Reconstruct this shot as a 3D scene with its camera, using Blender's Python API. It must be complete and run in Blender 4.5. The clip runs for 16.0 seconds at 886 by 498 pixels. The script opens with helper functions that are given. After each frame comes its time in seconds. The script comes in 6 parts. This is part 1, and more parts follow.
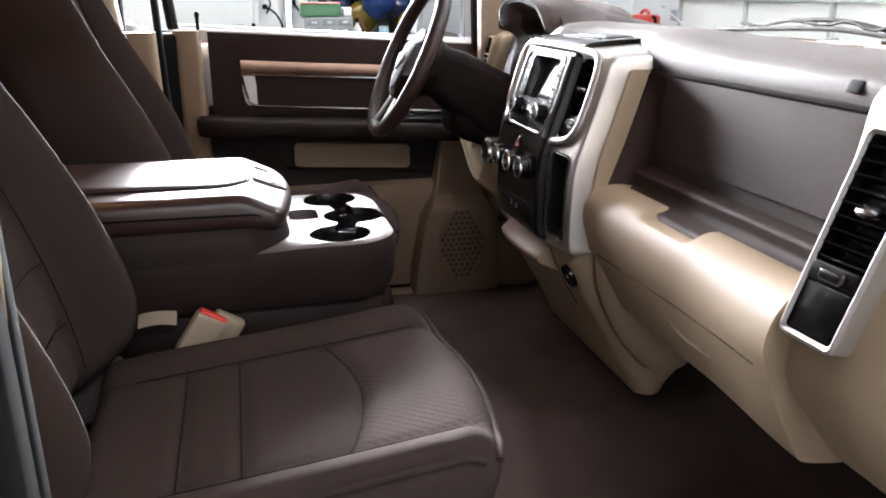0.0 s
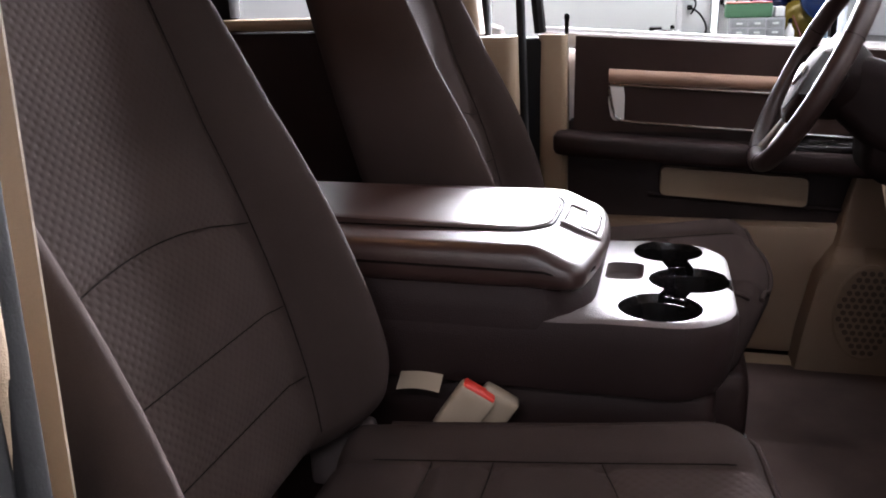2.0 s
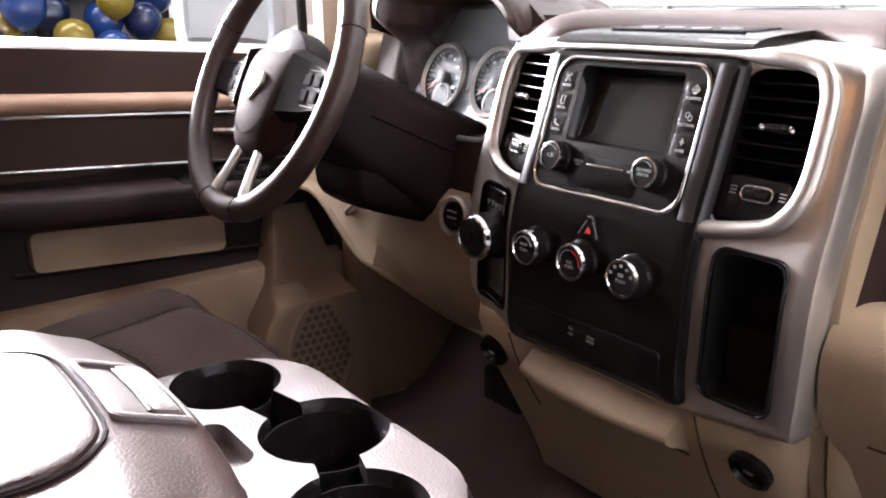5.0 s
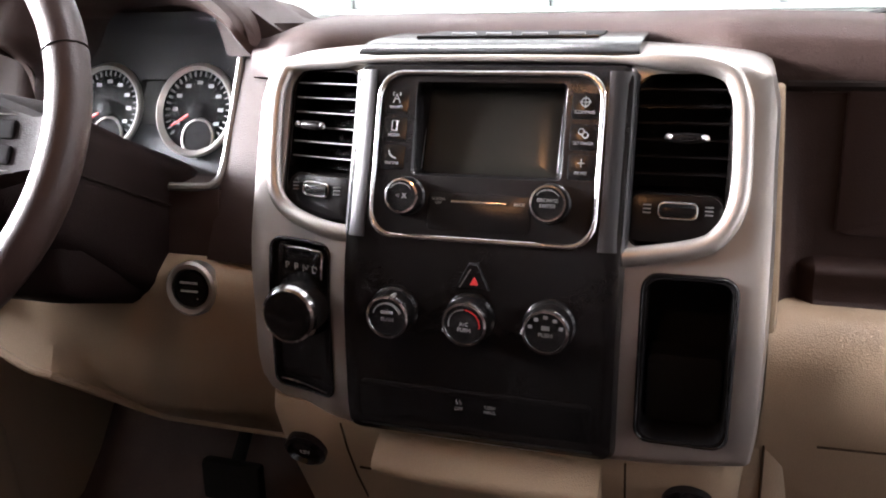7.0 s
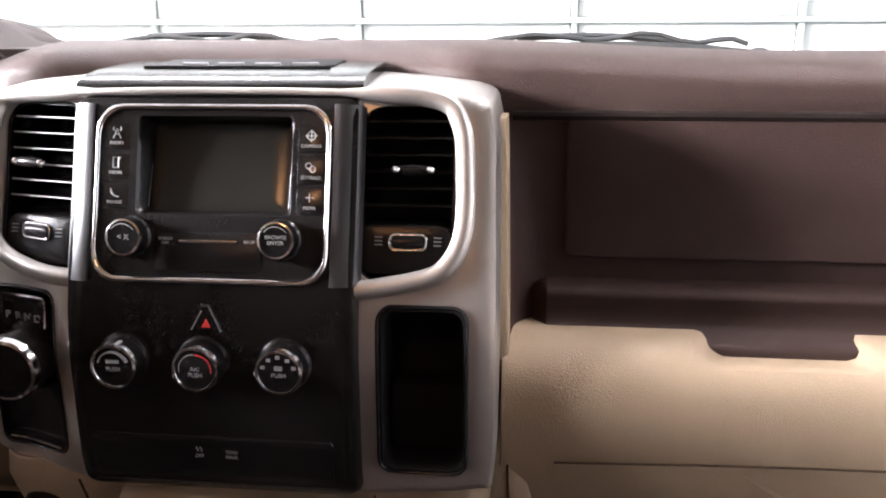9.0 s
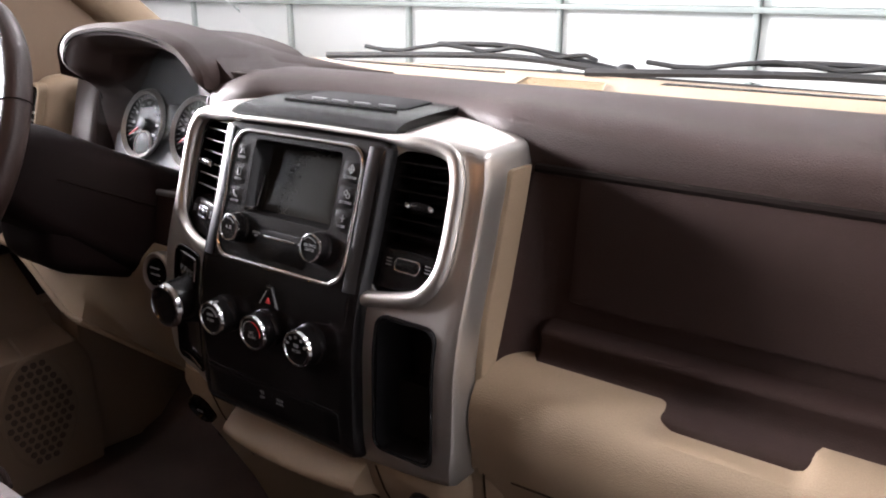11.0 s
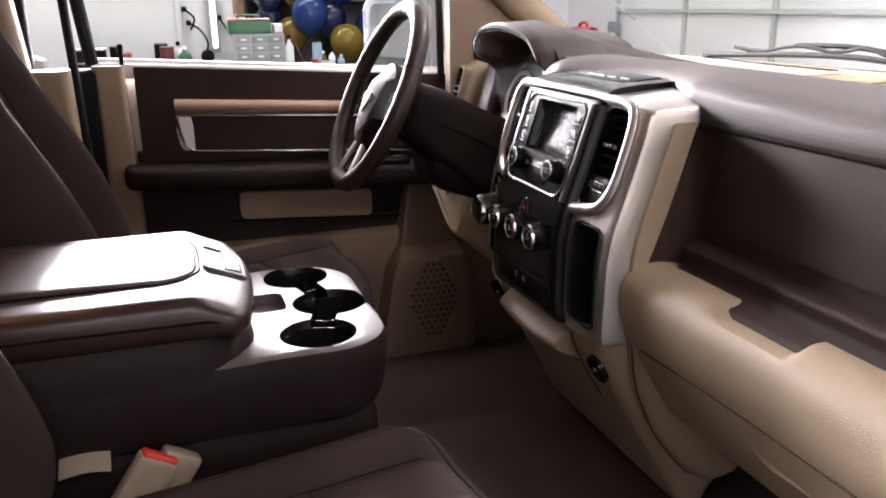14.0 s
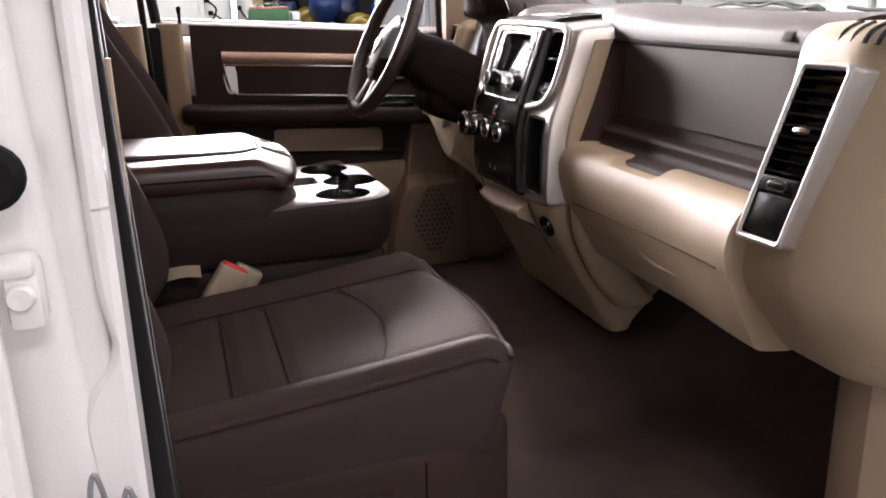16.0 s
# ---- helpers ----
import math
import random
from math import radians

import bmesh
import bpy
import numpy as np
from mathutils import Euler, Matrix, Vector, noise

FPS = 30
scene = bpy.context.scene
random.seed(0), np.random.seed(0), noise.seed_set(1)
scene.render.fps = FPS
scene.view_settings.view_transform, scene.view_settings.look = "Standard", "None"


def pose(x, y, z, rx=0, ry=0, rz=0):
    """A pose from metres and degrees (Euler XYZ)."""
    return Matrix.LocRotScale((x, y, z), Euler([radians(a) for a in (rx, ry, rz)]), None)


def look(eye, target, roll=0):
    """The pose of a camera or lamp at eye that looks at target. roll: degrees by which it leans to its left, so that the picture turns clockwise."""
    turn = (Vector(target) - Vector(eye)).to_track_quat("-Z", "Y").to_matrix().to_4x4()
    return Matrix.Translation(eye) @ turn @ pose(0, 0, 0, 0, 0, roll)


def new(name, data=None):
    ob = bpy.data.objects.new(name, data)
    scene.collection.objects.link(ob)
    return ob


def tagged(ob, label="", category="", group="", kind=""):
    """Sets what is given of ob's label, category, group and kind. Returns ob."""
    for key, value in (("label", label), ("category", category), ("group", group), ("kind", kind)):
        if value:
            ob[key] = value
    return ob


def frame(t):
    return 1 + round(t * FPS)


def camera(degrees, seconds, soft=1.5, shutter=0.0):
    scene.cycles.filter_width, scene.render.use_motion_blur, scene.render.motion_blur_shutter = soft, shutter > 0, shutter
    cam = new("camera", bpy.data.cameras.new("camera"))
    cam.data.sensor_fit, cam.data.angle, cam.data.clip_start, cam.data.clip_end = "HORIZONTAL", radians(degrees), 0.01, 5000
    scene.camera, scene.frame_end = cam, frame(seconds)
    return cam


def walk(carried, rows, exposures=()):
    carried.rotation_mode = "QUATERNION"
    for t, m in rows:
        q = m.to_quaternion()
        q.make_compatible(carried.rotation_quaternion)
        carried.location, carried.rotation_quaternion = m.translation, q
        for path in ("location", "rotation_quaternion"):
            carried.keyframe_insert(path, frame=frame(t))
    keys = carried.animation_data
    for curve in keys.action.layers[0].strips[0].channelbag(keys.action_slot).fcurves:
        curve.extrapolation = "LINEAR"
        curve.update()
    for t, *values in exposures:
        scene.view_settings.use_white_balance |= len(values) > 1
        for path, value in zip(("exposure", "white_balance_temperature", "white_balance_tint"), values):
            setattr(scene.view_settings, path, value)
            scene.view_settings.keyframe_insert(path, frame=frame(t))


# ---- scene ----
cam = camera(56.5, 16.0, 1.9)
PATH = [
    (0, (-0.463, -1.388, 0.785), (-0.013, 0.468, 0.19), -0.3),
    (0.5, (-0.414, -1.296, 0.781), (-0.223, 0.606, 0.195), -0.4),
    (1, (-0.363, -1.226, 0.767), (-0.497, 0.685, 0.193), -1.1),
    (1.5, (-0.313, -1.15, 0.767), (-0.726, 0.725, 0.207), -0.7),
    (2, (-0.328, -1.074, 0.775), (-0.835, 0.773, 0.199), -1.6),
    (2.5, (-0.375, -0.954, 0.754), (-0.737, 0.93, 0.187), -1.3),
    (3, (-0.421, -0.894, 0.764), (-0.537, 1.017, 0.185), -1.4),
    (3.5, (-0.473, -0.784, 0.755), (-0.274, 1.12, 0.177), -1.4),
    (4, (-0.527, -0.694, 0.755), (0.006, 1.147, 0.185), -0.8),
    (4.5, (-0.564, -0.608, 0.746), (0.289, 1.108, 0.171), -0.8),
    (5, (-0.566, -0.528, 0.739), (0.596, 0.996, 0.164), -0.5),
    (5.2, (-0.56, -0.495, 0.742), (0.697, 0.949, 0.162), -0.8),
    (7.3, (-0.59, -0.137, 0.734), (1.272, 0.339, 0.182), -0.9),
    (7.5, (-0.591, -0.128, 0.738), (1.286, 0.292, 0.191), -0.9),
    (8, (-0.578, -0.132, 0.739), (1.322, 0.162, 0.188), -0.8),
    (8.5, (-0.57, -0.178, 0.743), (1.342, 0.028, 0.195), -0.4),
    (8.7, (-0.565, -0.204, 0.744), (1.354, -0.019, 0.211), -0.3),
    (10.8, (-0.499, -0.564, 0.838), (1.106, 0.427, 0.173), -0.3),
    (11, (-0.506, -0.608, 0.83), (1.021, 0.53, 0.219), 0.1),
    (11.5, (-0.503, -0.703, 0.828), (0.786, 0.7, 0.223), -0.3),
    (12, (-0.502, -0.802, 0.834), (0.677, 0.697, 0.233), -0.4),
    (12.5, (-0.487, -0.845, 0.818), (0.583, 0.742, 0.238), 0.0),
    (13, (-0.457, -0.892, 0.828), (0.431, 0.802, 0.245), -0.3),
    (13.5, (-0.448, -0.971, 0.83), (0.254, 0.809, 0.248), -0.5),
    (14, (-0.483, -1.093, 0.82), (0.127, 0.722, 0.244), -0.8),
    (14.5, (-0.503, -1.205, 0.836), (0.075, 0.62, 0.258), -1.0),
    (15, (-0.529, -1.316, 0.83), (0.039, 0.513, 0.255), -1.1),
    (15.5, (-0.555, -1.449, 0.79), (0.01, 0.381, 0.214), -1.2),
    (16, (-0.59, -1.537, 0.745), (-0.011, 0.287, 0.164), -1.3),
]
EXPOSURES = [(0, 0.55, 6400, 4), (1, 0.75, 6380, 6), (2, 0.25, 6350, 10), (2.5, 0.25, 6380, 10), (3, 0.5, 6450, 10), (3.5, 1.0, 6500, 10), (5, 1.2, 6560, 10), (7.5, 1.2, 6480, 9), (8.5, 1.25, 6480, 9), (11, 0.22, 6550, 10), (12.5, 0.18, 6680, 11), (14.5, 0.22, 6680, 11), (16, 0.35, 6800, 11)]
walk(cam, [(t, look(eye, target, roll)) for t, eye, target, roll in PATH], EXPOSURES)
# ---- light: a workshop with ceiling tubes, seen from inside a parked pickup ----
world = bpy.data.worlds.new("workshop_air")
scene.world = world
world.use_nodes = True
world.node_tree.nodes["Background"].inputs[0].default_value = (0.75, 0.8, 0.9, 1)
world.node_tree.nodes["Background"].inputs[1].default_value = 0.05


def ceiling_lamp(x, y, z, sx, sy, watts, colour=(0.965, 0.935, 1.0)):
    lamp = bpy.data.lights.new("unseen_lamp", "AREA")
    lamp.shape, lamp.size, lamp.size_y, lamp.energy, lamp.color = "RECTANGLE", sx, sy, watts, colour
    ob = new("unseen_lamp", lamp)
    ob.location = (x, y, z)
    return ob


def wall_lamp(x, y, z, sx, sz, watts, down=15, colour=(0.965, 0.935, 1.0)):
    ob = ceiling_lamp(x, y, z, sx, sz, watts, colour)
    ob.rotation_euler = (radians(-90 + down), 0, 0)
    ob.data.spread = radians(75)
    ob.name = "wall_light"
    return ob


# an unseen bank of tubes high on the wall behind the bench, tubes over the bonnet and over the open door
wall_lamp(-0.6, 6.80, 2.28, 3.6, 1.35, 1000)
# added fill for the bench, its wall and what the mirror reflects
ceiling_lamp(-1.5, 5.75, 2.9, 6.2, 0.4, 84)
ceiling_lamp(2.1, 1.2, 2.85, 0.3, 1.6, 38)
ceiling_lamp(0.55, -1.15, 2.9, 0.3, 0.3, 17)
# added lamp that brightens the driver's backrest, no known fitting
ceiling_lamp(2.6, 4.6, 2.9, 1.2, 0.3, 30)
# added fill from behind the open door
ceiling_lamp(0.1, -3.6, 2.85, 2.0, 0.5, 66)
# warm courtesy lamp in the cab's roof, lit while the door stands open
dome = ceiling_lamp(-0.82, 0.03, 1.246, 0.13, 0.08, 0.35, (1.0, 0.45, 0.19))
dome.name = "dome_bulb"

# ---- materials ----


def mat(name, colour, rough=0.5, metal=0.0, vary=0.12, scale=6.0, bump=0.0, grain=400.0, kind="noise", coat=0.0, rvary=0.08, spec=0.5, turned=(0, 0, 0)):
    """A surface with slow colour variation, uneven gloss and fine relief."""
    m = bpy.data.materials.new(name)
    m.use_nodes = True
    nt = m.node_tree
    p = nt.nodes["Principled BSDF"]
    p.inputs["Metallic"].default_value = metal
    p.inputs["Coat Weight"].default_value = coat
    p.inputs["Coat Roughness"].default_value = 0.08
    p.inputs["Specular IOR Level"].default_value = spec
    co = nt.nodes.new("ShaderNodeTexCoord")
    slow = nt.nodes.new("ShaderNodeTexNoise")
    slow.inputs["Scale"].default_value, slow.inputs["Detail"].default_value = scale, 5
    nt.links.new(co.outputs["Object"], slow.inputs["Vector"])
    ramp = nt.nodes.new("ShaderNodeMix")
    ramp.data_type = "RGBA"
    nt.links.new(slow.outputs["Fac"], ramp.inputs["Factor"])
    ramp.inputs["A"].default_value = (*[c * (1 - vary) for c in colour], 1)
    ramp.inputs["B"].default_value = (*[min(1, c * (1 + vary)) for c in colour], 1)
    if kind == "noise":
        fine = nt.nodes.new("ShaderNodeTexNoise")
        fine.inputs["Detail"].default_value = 3
        out = fine.outputs["Fac"]
    elif kind in ("leather", "hex"):
        fine = nt.nodes.new("ShaderNodeTexVoronoi")
        fine.feature = "SMOOTH_F1" if kind == "hex" else "F1"
        if kind == "hex":
            fine.voronoi_dimensions = "2D"
            fine.inputs["Randomness"].default_value = 0.0
        out = fine.outputs["Distance"]
    else:
        fine = nt.nodes.new("ShaderNodeTexNoise")
        fine.inputs["Detail"].default_value, fine.inputs["Roughness"].default_value = 6, 0.8
        out = fine.outputs["Fac"]
    fine.inputs["Scale"].default_value = grain
    if kind == "hex":
        turn = nt.nodes.new("ShaderNodeMapping")
        turn.inputs["Rotation"].default_value = turned
        nt.links.new(co.outputs["Object"], turn.inputs["Vector"])
        nt.links.new(turn.outputs["Vector"], fine.inputs["Vector"])
    else:
        nt.links.new(co.outputs["Object"], fine.inputs["Vector"])
    speck = nt.nodes.new("ShaderNodeMix")
    speck.data_type, speck.blend_type = "RGBA", "MULTIPLY"
    speck.inputs["Factor"].default_value = 0.14 if kind == "hex" else 0.35 if kind == "fabric" else 0.12
    nt.links.new(ramp.outputs["Result"], speck.inputs["A"])
    nt.links.new(out, speck.inputs["B"])
    lift = nt.nodes.new("ShaderNodeMix")
    lift.data_type, lift.blend_type = "RGBA", "MULTIPLY"
    lift.inputs["Factor"].default_value = 1.0
    k = 1.2 if kind == "fabric" else 1.12 if kind == "hex" else 1.07
    lift.inputs["B"].default_value = (k, k, k, 1)
    nt.links.new(speck.outputs["Result"], lift.inputs["A"])
    nt.links.new(lift.outputs["Result"], p.inputs["Base Color"])
    gloss = nt.nodes.new("ShaderNodeMapRange")
    gloss.inputs["To Min"].default_value, gloss.inputs["To Max"].default_value = max(0.02, rough - rvary), min(1, rough + rvary)
    nt.links.new(slow.outputs["Fac"], gloss.inputs["Value"])
    nt.links.new(gloss.outputs["Result"], p.inputs["Roughness"])
    if bump:
        b = nt.nodes.new("ShaderNodeBump")
        b.inputs["Strength"].default_value, b.inputs["Distance"].default_value = min(1, bump), 0.004 if kind == "hex" else 0.001
        nt.links.new(out, b.inputs["Height"])
        nt.links.new(b.outputs["Normal"], p.inputs["Normal"])
    return m


def glow(name, colour, strength):
    m = bpy.data.materials.new(name)
    m.use_nodes = True
    p = m.node_tree.nodes["Principled BSDF"]
    p.inputs["Base Color"].default_value = (*colour, 1)
    p.inputs["Emission Color"].default_value = (*colour, 1)
    p.inputs["Emission Strength"].default_value = strength
    return m


def clear(name, tint=(1, 1, 1), rough=0.0, ior=1.2):
    m = bpy.data.materials.new(name)
    m.use_nodes = True
    p = m.node_tree.nodes["Principled BSDF"]
    p.inputs["Base Color"].default_value = (*tint, 1)
    p.inputs["Transmission Weight"].default_value = 1.0
    p.inputs["Roughness"].default_value, p.inputs["IOR"].default_value = rough, ior
    return m


BEIGE = mat("beige_plastic", (0.29, 0.212, 0.140), 0.56, bump=0.3, grain=800, kind="leather", vary=0.07, spec=0.35)
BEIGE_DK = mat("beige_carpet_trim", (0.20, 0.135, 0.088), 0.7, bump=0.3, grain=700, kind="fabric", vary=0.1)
BROWN = mat("brown_grained_vinyl", (0.031, 0.0175, 0.0145), 0.58, bump=0.28, grain=650, kind="leather", vary=0.14, spec=0.22)
BROWN_SM = mat("brown_smooth_vinyl", (0.029, 0.0158, 0.0132), 0.66, bump=0.2, grain=700, kind="leather", vary=0.14, spec=0.16)
RIM = mat("polished_wheel_leather", (0.030, 0.017, 0.0145), 0.40, bump=0.15, grain=600, kind="leather", vary=0.15, spec=0.4)
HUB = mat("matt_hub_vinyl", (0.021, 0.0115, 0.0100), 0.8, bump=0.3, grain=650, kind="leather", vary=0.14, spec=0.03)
# black wiper rubber raised to grey to paint in the outside glare
WIPER = mat("glare_grey_rubber", (0.040, 0.041, 0.042), 0.7, vary=0.2, spec=0.2)
LID = mat("brown_armrest_leather", (0.036, 0.0195, 0.0168), 0.30, bump=0.22, grain=520, kind="leather", vary=0.1, rvary=0.02)
TAN = mat("tan_stitched_leather", (0.30, 0.18, 0.122), 0.42, bump=0.3, grain=500, kind="leather", vary=0.08)
DKBROWN = mat("dark_brown_plastic", (0.0165, 0.0085, 0.0076), 0.55, bump=0.3, grain=700, kind="leather", spec=0.2)
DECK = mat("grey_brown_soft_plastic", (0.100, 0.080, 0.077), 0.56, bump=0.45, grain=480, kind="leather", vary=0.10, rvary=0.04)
FABRIC = mat("brown_seat_cloth", (0.040, 0.0285, 0.0258), 0.9, bump=0.8, grain=620, kind="fabric", vary=0.2, scale=9.0, spec=0.06)
HEX = mat("dimpled_seat_cloth", (0.046, 0.0325, 0.0295), 0.88, bump=0.36, grain=108, kind="hex", vary=0.1, spec=0.06, turned=(0, 0, radians(45)))
HEXB = mat("dimpled_back_cloth", (0.041, 0.0290, 0.0262), 0.9, bump=0.3, grain=125, kind="hex", vary=0.1, spec=0.06, turned=(radians(45), radians(90), 0))
CARPET = mat("dark_brown_carpet", (0.076, 0.053, 0.047), 0.95, bump=1.0, grain=260, kind="fabric", vary=0.3, scale=14, spec=0.1)
BLACK = mat("satin_black_plastic", (0.0075, 0.0066, 0.0066), 0.22, bump=0.04, grain=900, vary=0.2, spec=0.25, rvary=0.04)
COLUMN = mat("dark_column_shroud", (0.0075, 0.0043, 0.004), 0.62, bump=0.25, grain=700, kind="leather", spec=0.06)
PIANO = mat("gloss_black_panel", (0.0065, 0.006, 0.006), 0.22, vary=0.2, coat=0.1, spec=0.4, rvary=0.03)
RUBBER = mat("black_rubber", (0.010, 0.0095, 0.010), 0.8, bump=0.2, grain=500, vary=0.2, spec=0.12)
SILVER = mat("satin_silver_trim", (0.53, 0.50, 0.465), 0.34, metal=0.85, bump=0.05, grain=1500, vary=0.04)
CHROME = mat("bright_chrome", (0.80, 0.79, 0.77), 0.14, metal=1.0, vary=0.03, rvary=0.03)
PAINT = mat("white_body_paint", (0.80, 0.765, 0.755), 0.22, vary=0.03, coat=0.6)
# print has a faint glow added, no lamp lies behind it
PRINT = glow("white_print", (0.20, 0.20, 0.20), 0.02)
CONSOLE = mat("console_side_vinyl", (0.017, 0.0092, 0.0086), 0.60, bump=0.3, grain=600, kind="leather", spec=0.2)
MARK = mat("grey_print", (0.22, 0.22, 0.22), 0.6)
MIRFRAME = mat("blue_grey_mirror_shell", (0.30, 0.33, 0.36), 0.35, vary=0.06)
# red marks and needles get the same added glow
REDPRINT = glow("red_print", (0.5, 0.02, 0.02), 0.05)
SCREEN = mat("dark_glass_screen", (0.016, 0.0155, 0.0135), 0.18, vary=0.05, spec=0.4, rvary=0.02)
SEAM = mat("dark_thread", (0.010, 0.007, 0.006), 0.9, vary=0.2, spec=0.05)
RED = mat("red_push_button", (0.62, 0.045, 0.03), 0.4, vary=0.05)
BELT = mat("beige_buckle_plastic", (0.34, 0.27, 0.20), 0.45, vary=0.06, bump=0.1, grain=600)
WEB = mat("belt_webbing", (0.22, 0.17, 0.12), 0.8, bump=0.6, grain=800, kind="fabric")
GLASS = clear("window_glass", (0.97, 0.985, 0.98), 0.0, 1.05)
TINTED = clear("tinted_window_glass", (0.88, 0.90, 0.90), 0.0, 1.05)
LENS = clear("cluster_lens", (0.86, 0.88, 0.89), 0.0, 1.2)
GUN = mat("dark_satin_cheek", (0.016, 0.0155, 0.0165), 0.42, vary=0.05, spec=0.6)
EDGE = mat("grey_bevel", (0.20, 0.20, 0.20), 0.35, metal=0.5, vary=0.05)
GAP = mat("brown_panel_gap", (0.045, 0.030, 0.019), 0.9, vary=0.1, spec=0.05)
# colour of the deck in shadow, with its woven texture
DECKSHADE = mat("shaded_deck_weave", (0.26, 0.185, 0.105), 0.8, bump=1.0, grain=420, kind="hex", vary=0.06, spec=0.1, turned=(0, 0, radians(45)))
HOLES = mat("grille_shade", (0.085, 0.056, 0.038), 0.8)
# bluish grey paints the lens reflections into a black face
DIALFACE = mat("dial_face_haze", (0.026, 0.027, 0.030), 0.5)
MIRROR = mat("mirror_glass", (0.85, 0.86, 0.87), 0.03, metal=1.0, vary=0.01, rvary=0.01)
WALLW = mat("white_workshop_wall", (0.74, 0.75, 0.75), 0.7, vary=0.06, scale=1.5, bump=0.2, grain=60)
# grey of the unseen wall and ceiling, chosen for the light they bounce
WALLDK = mat("bounce_grey", (0.42, 0.42, 0.43), 0.8, vary=0.15, scale=1.5, bump=0.3, grain=40)
WALLGY = mat("dull_grey_board", (0.16, 0.155, 0.15), 0.7, vary=0.15, scale=3.0)
DOORW = mat("white_door_panel", (0.74, 0.77, 0.75), 0.5, vary=0.05, scale=2.0)
RAILW = mat("grey_door_rail", (0.42, 0.47, 0.45), 0.5, vary=0.08)
CONCRETE = mat("concrete_floor", (0.22, 0.212, 0.204), 0.6, vary=0.25, scale=2.5, bump=0.3, grain=50)
WOOD = mat("bench_wood", (0.36, 0.24, 0.14), 0.6, vary=0.2, scale=9, bump=0.2, grain=120)
STEEL = mat("grey_steel", (0.35, 0.36, 0.37), 0.4, metal=0.6, vary=0.1)
BLUEB = mat("blue_balloon_rubber", (0.006, 0.026, 0.115), 0.16, vary=0.08)
GOLDB = mat("gold_balloon_rubber", (0.17, 0.122, 0.016), 0.2, vary=0.08, metal=0.2)
GREEN = mat("green_plastic", (0.05, 0.16, 0.07), 0.5)
REDP = mat("red_plastic", (0.45, 0.04, 0.03), 0.45)
MAROON = mat("dark_red_paint", (0.11, 0.02, 0.02), 0.45)
BLUEP = mat("pale_blue_plastic", (0.25, 0.38, 0.45), 0.45)
PALEGREY = mat("pale_grey_plastic", (0.24, 0.255, 0.26), 0.4, vary=0.1)
DARKWOOD = mat("dark_table_wood", (0.10, 0.062, 0.04), 0.6, vary=0.25, scale=9, bump=0.2, grain=120)
DARKB = mat("navy_balloon_rubber", (0.004, 0.010, 0.042), 0.18, vary=0.08)

# ---- building helpers ----


def finish(name, bm, material, parent=None, label="", sharp=38, flip=True):
    if flip:
        bmesh.ops.recalc_face_normals(bm, faces=bm.faces[:])
    me = bpy.data.meshes.new(name)
    bm.to_mesh(me)
    bm.free()
    me.polygons.foreach_set("use_smooth", [True] * len(me.polygons))
    me.set_sharp_from_angle(angle=radians(sharp))
    me.materials.append(material)
    ob = new(name, me)
    if parent:
        ob.parent = parent
        if parent.type == "EMPTY":
            ob.matrix_parent_inverse = Matrix.Translation(parent.location).inverted()
    if label:
        ob["label"] = label
    return ob


part = finish


def thing(name, loc, label, category, group="", kind=""):
    ob = new(name)
    ob.location = loc
    ob.empty_display_size = 0.05
    return tagged(ob, label, category, group, kind)


def setting(name, bm, material, label, category="", sharp=38):
    return tagged(finish(name, bm, material, None, "", sharp), label, category, "", "structure")


def loft(bm, loops, caps=(True, True), closed=True):
    rows = [[bm.verts.new(p) for p in loop] for loop in loops]
    n = len(rows[0])
    for a, b in zip(rows, rows[1:]):
        for i in range(n if closed else n - 1):
            j = (i + 1) % n
            bm.faces.new((a[i], a[j], b[j], b[i]))
    if closed and caps[0]:
        bm.faces.new(rows[0][::-1])
    if closed and caps[1]:
        bm.faces.new(rows[-1])
    return bm


def rrect(cx, cy, w, h, r, k=5):
    """A rounded rectangle as points, counter-clockwise."""
    r = min(r, w / 2 - 1e-4, h / 2 - 1e-4)
    pts = []
    for sx, sy, a0 in ((1, 1, 0), (-1, 1, 90), (-1, -1, 180), (1, -1, 270)):
        for i in range(k + 1):
            a = radians(a0 + 90 * i / k)
            pts.append((cx + sx * (w / 2 - r) + r * math.cos(a), cy + sy * (h / 2 - r) + r * math.sin(a)))
    return pts


def shrink(loop, d):
    """A loop drawn in by d towards its middle, side by side."""
    cx = (min(p[0] for p in loop) + max(p[0] for p in loop)) / 2
    cy = (min(p[1] for p in loop) + max(p[1] for p in loop)) / 2
    hx = max(p[0] for p in loop) - cx
    hy = max(p[1] for p in loop) - cy
    return [(cx + (x - cx) * max(0, hx - d) / hx, cy + (y - cy) * max(0, hy - d) / hy) for x, y in loop]


def toward(loop, k):
    cx, cy = sum(p[0] for p in loop) / len(loop), sum(p[1] for p in loop) / len(loop)
    return [(cx + (x - cx) * k, cy + (y - cy) * k) for x, y in loop]


def dense(loops, step=0.016):
    """Loops of one count, with points added on their long sides."""
    first, out = loops[0], [[] for _ in loops]
    for i in range(len(first)):
        j = (i + 1) % len(first)
        n = max(1, int(math.dist(first[i], first[j]) / step))
        for loop, o in zip(loops, out):
            o += [tuple(a + (b - a) * k / n for a, b in zip(loop[i], loop[j])) for k in range(n)]
    return out


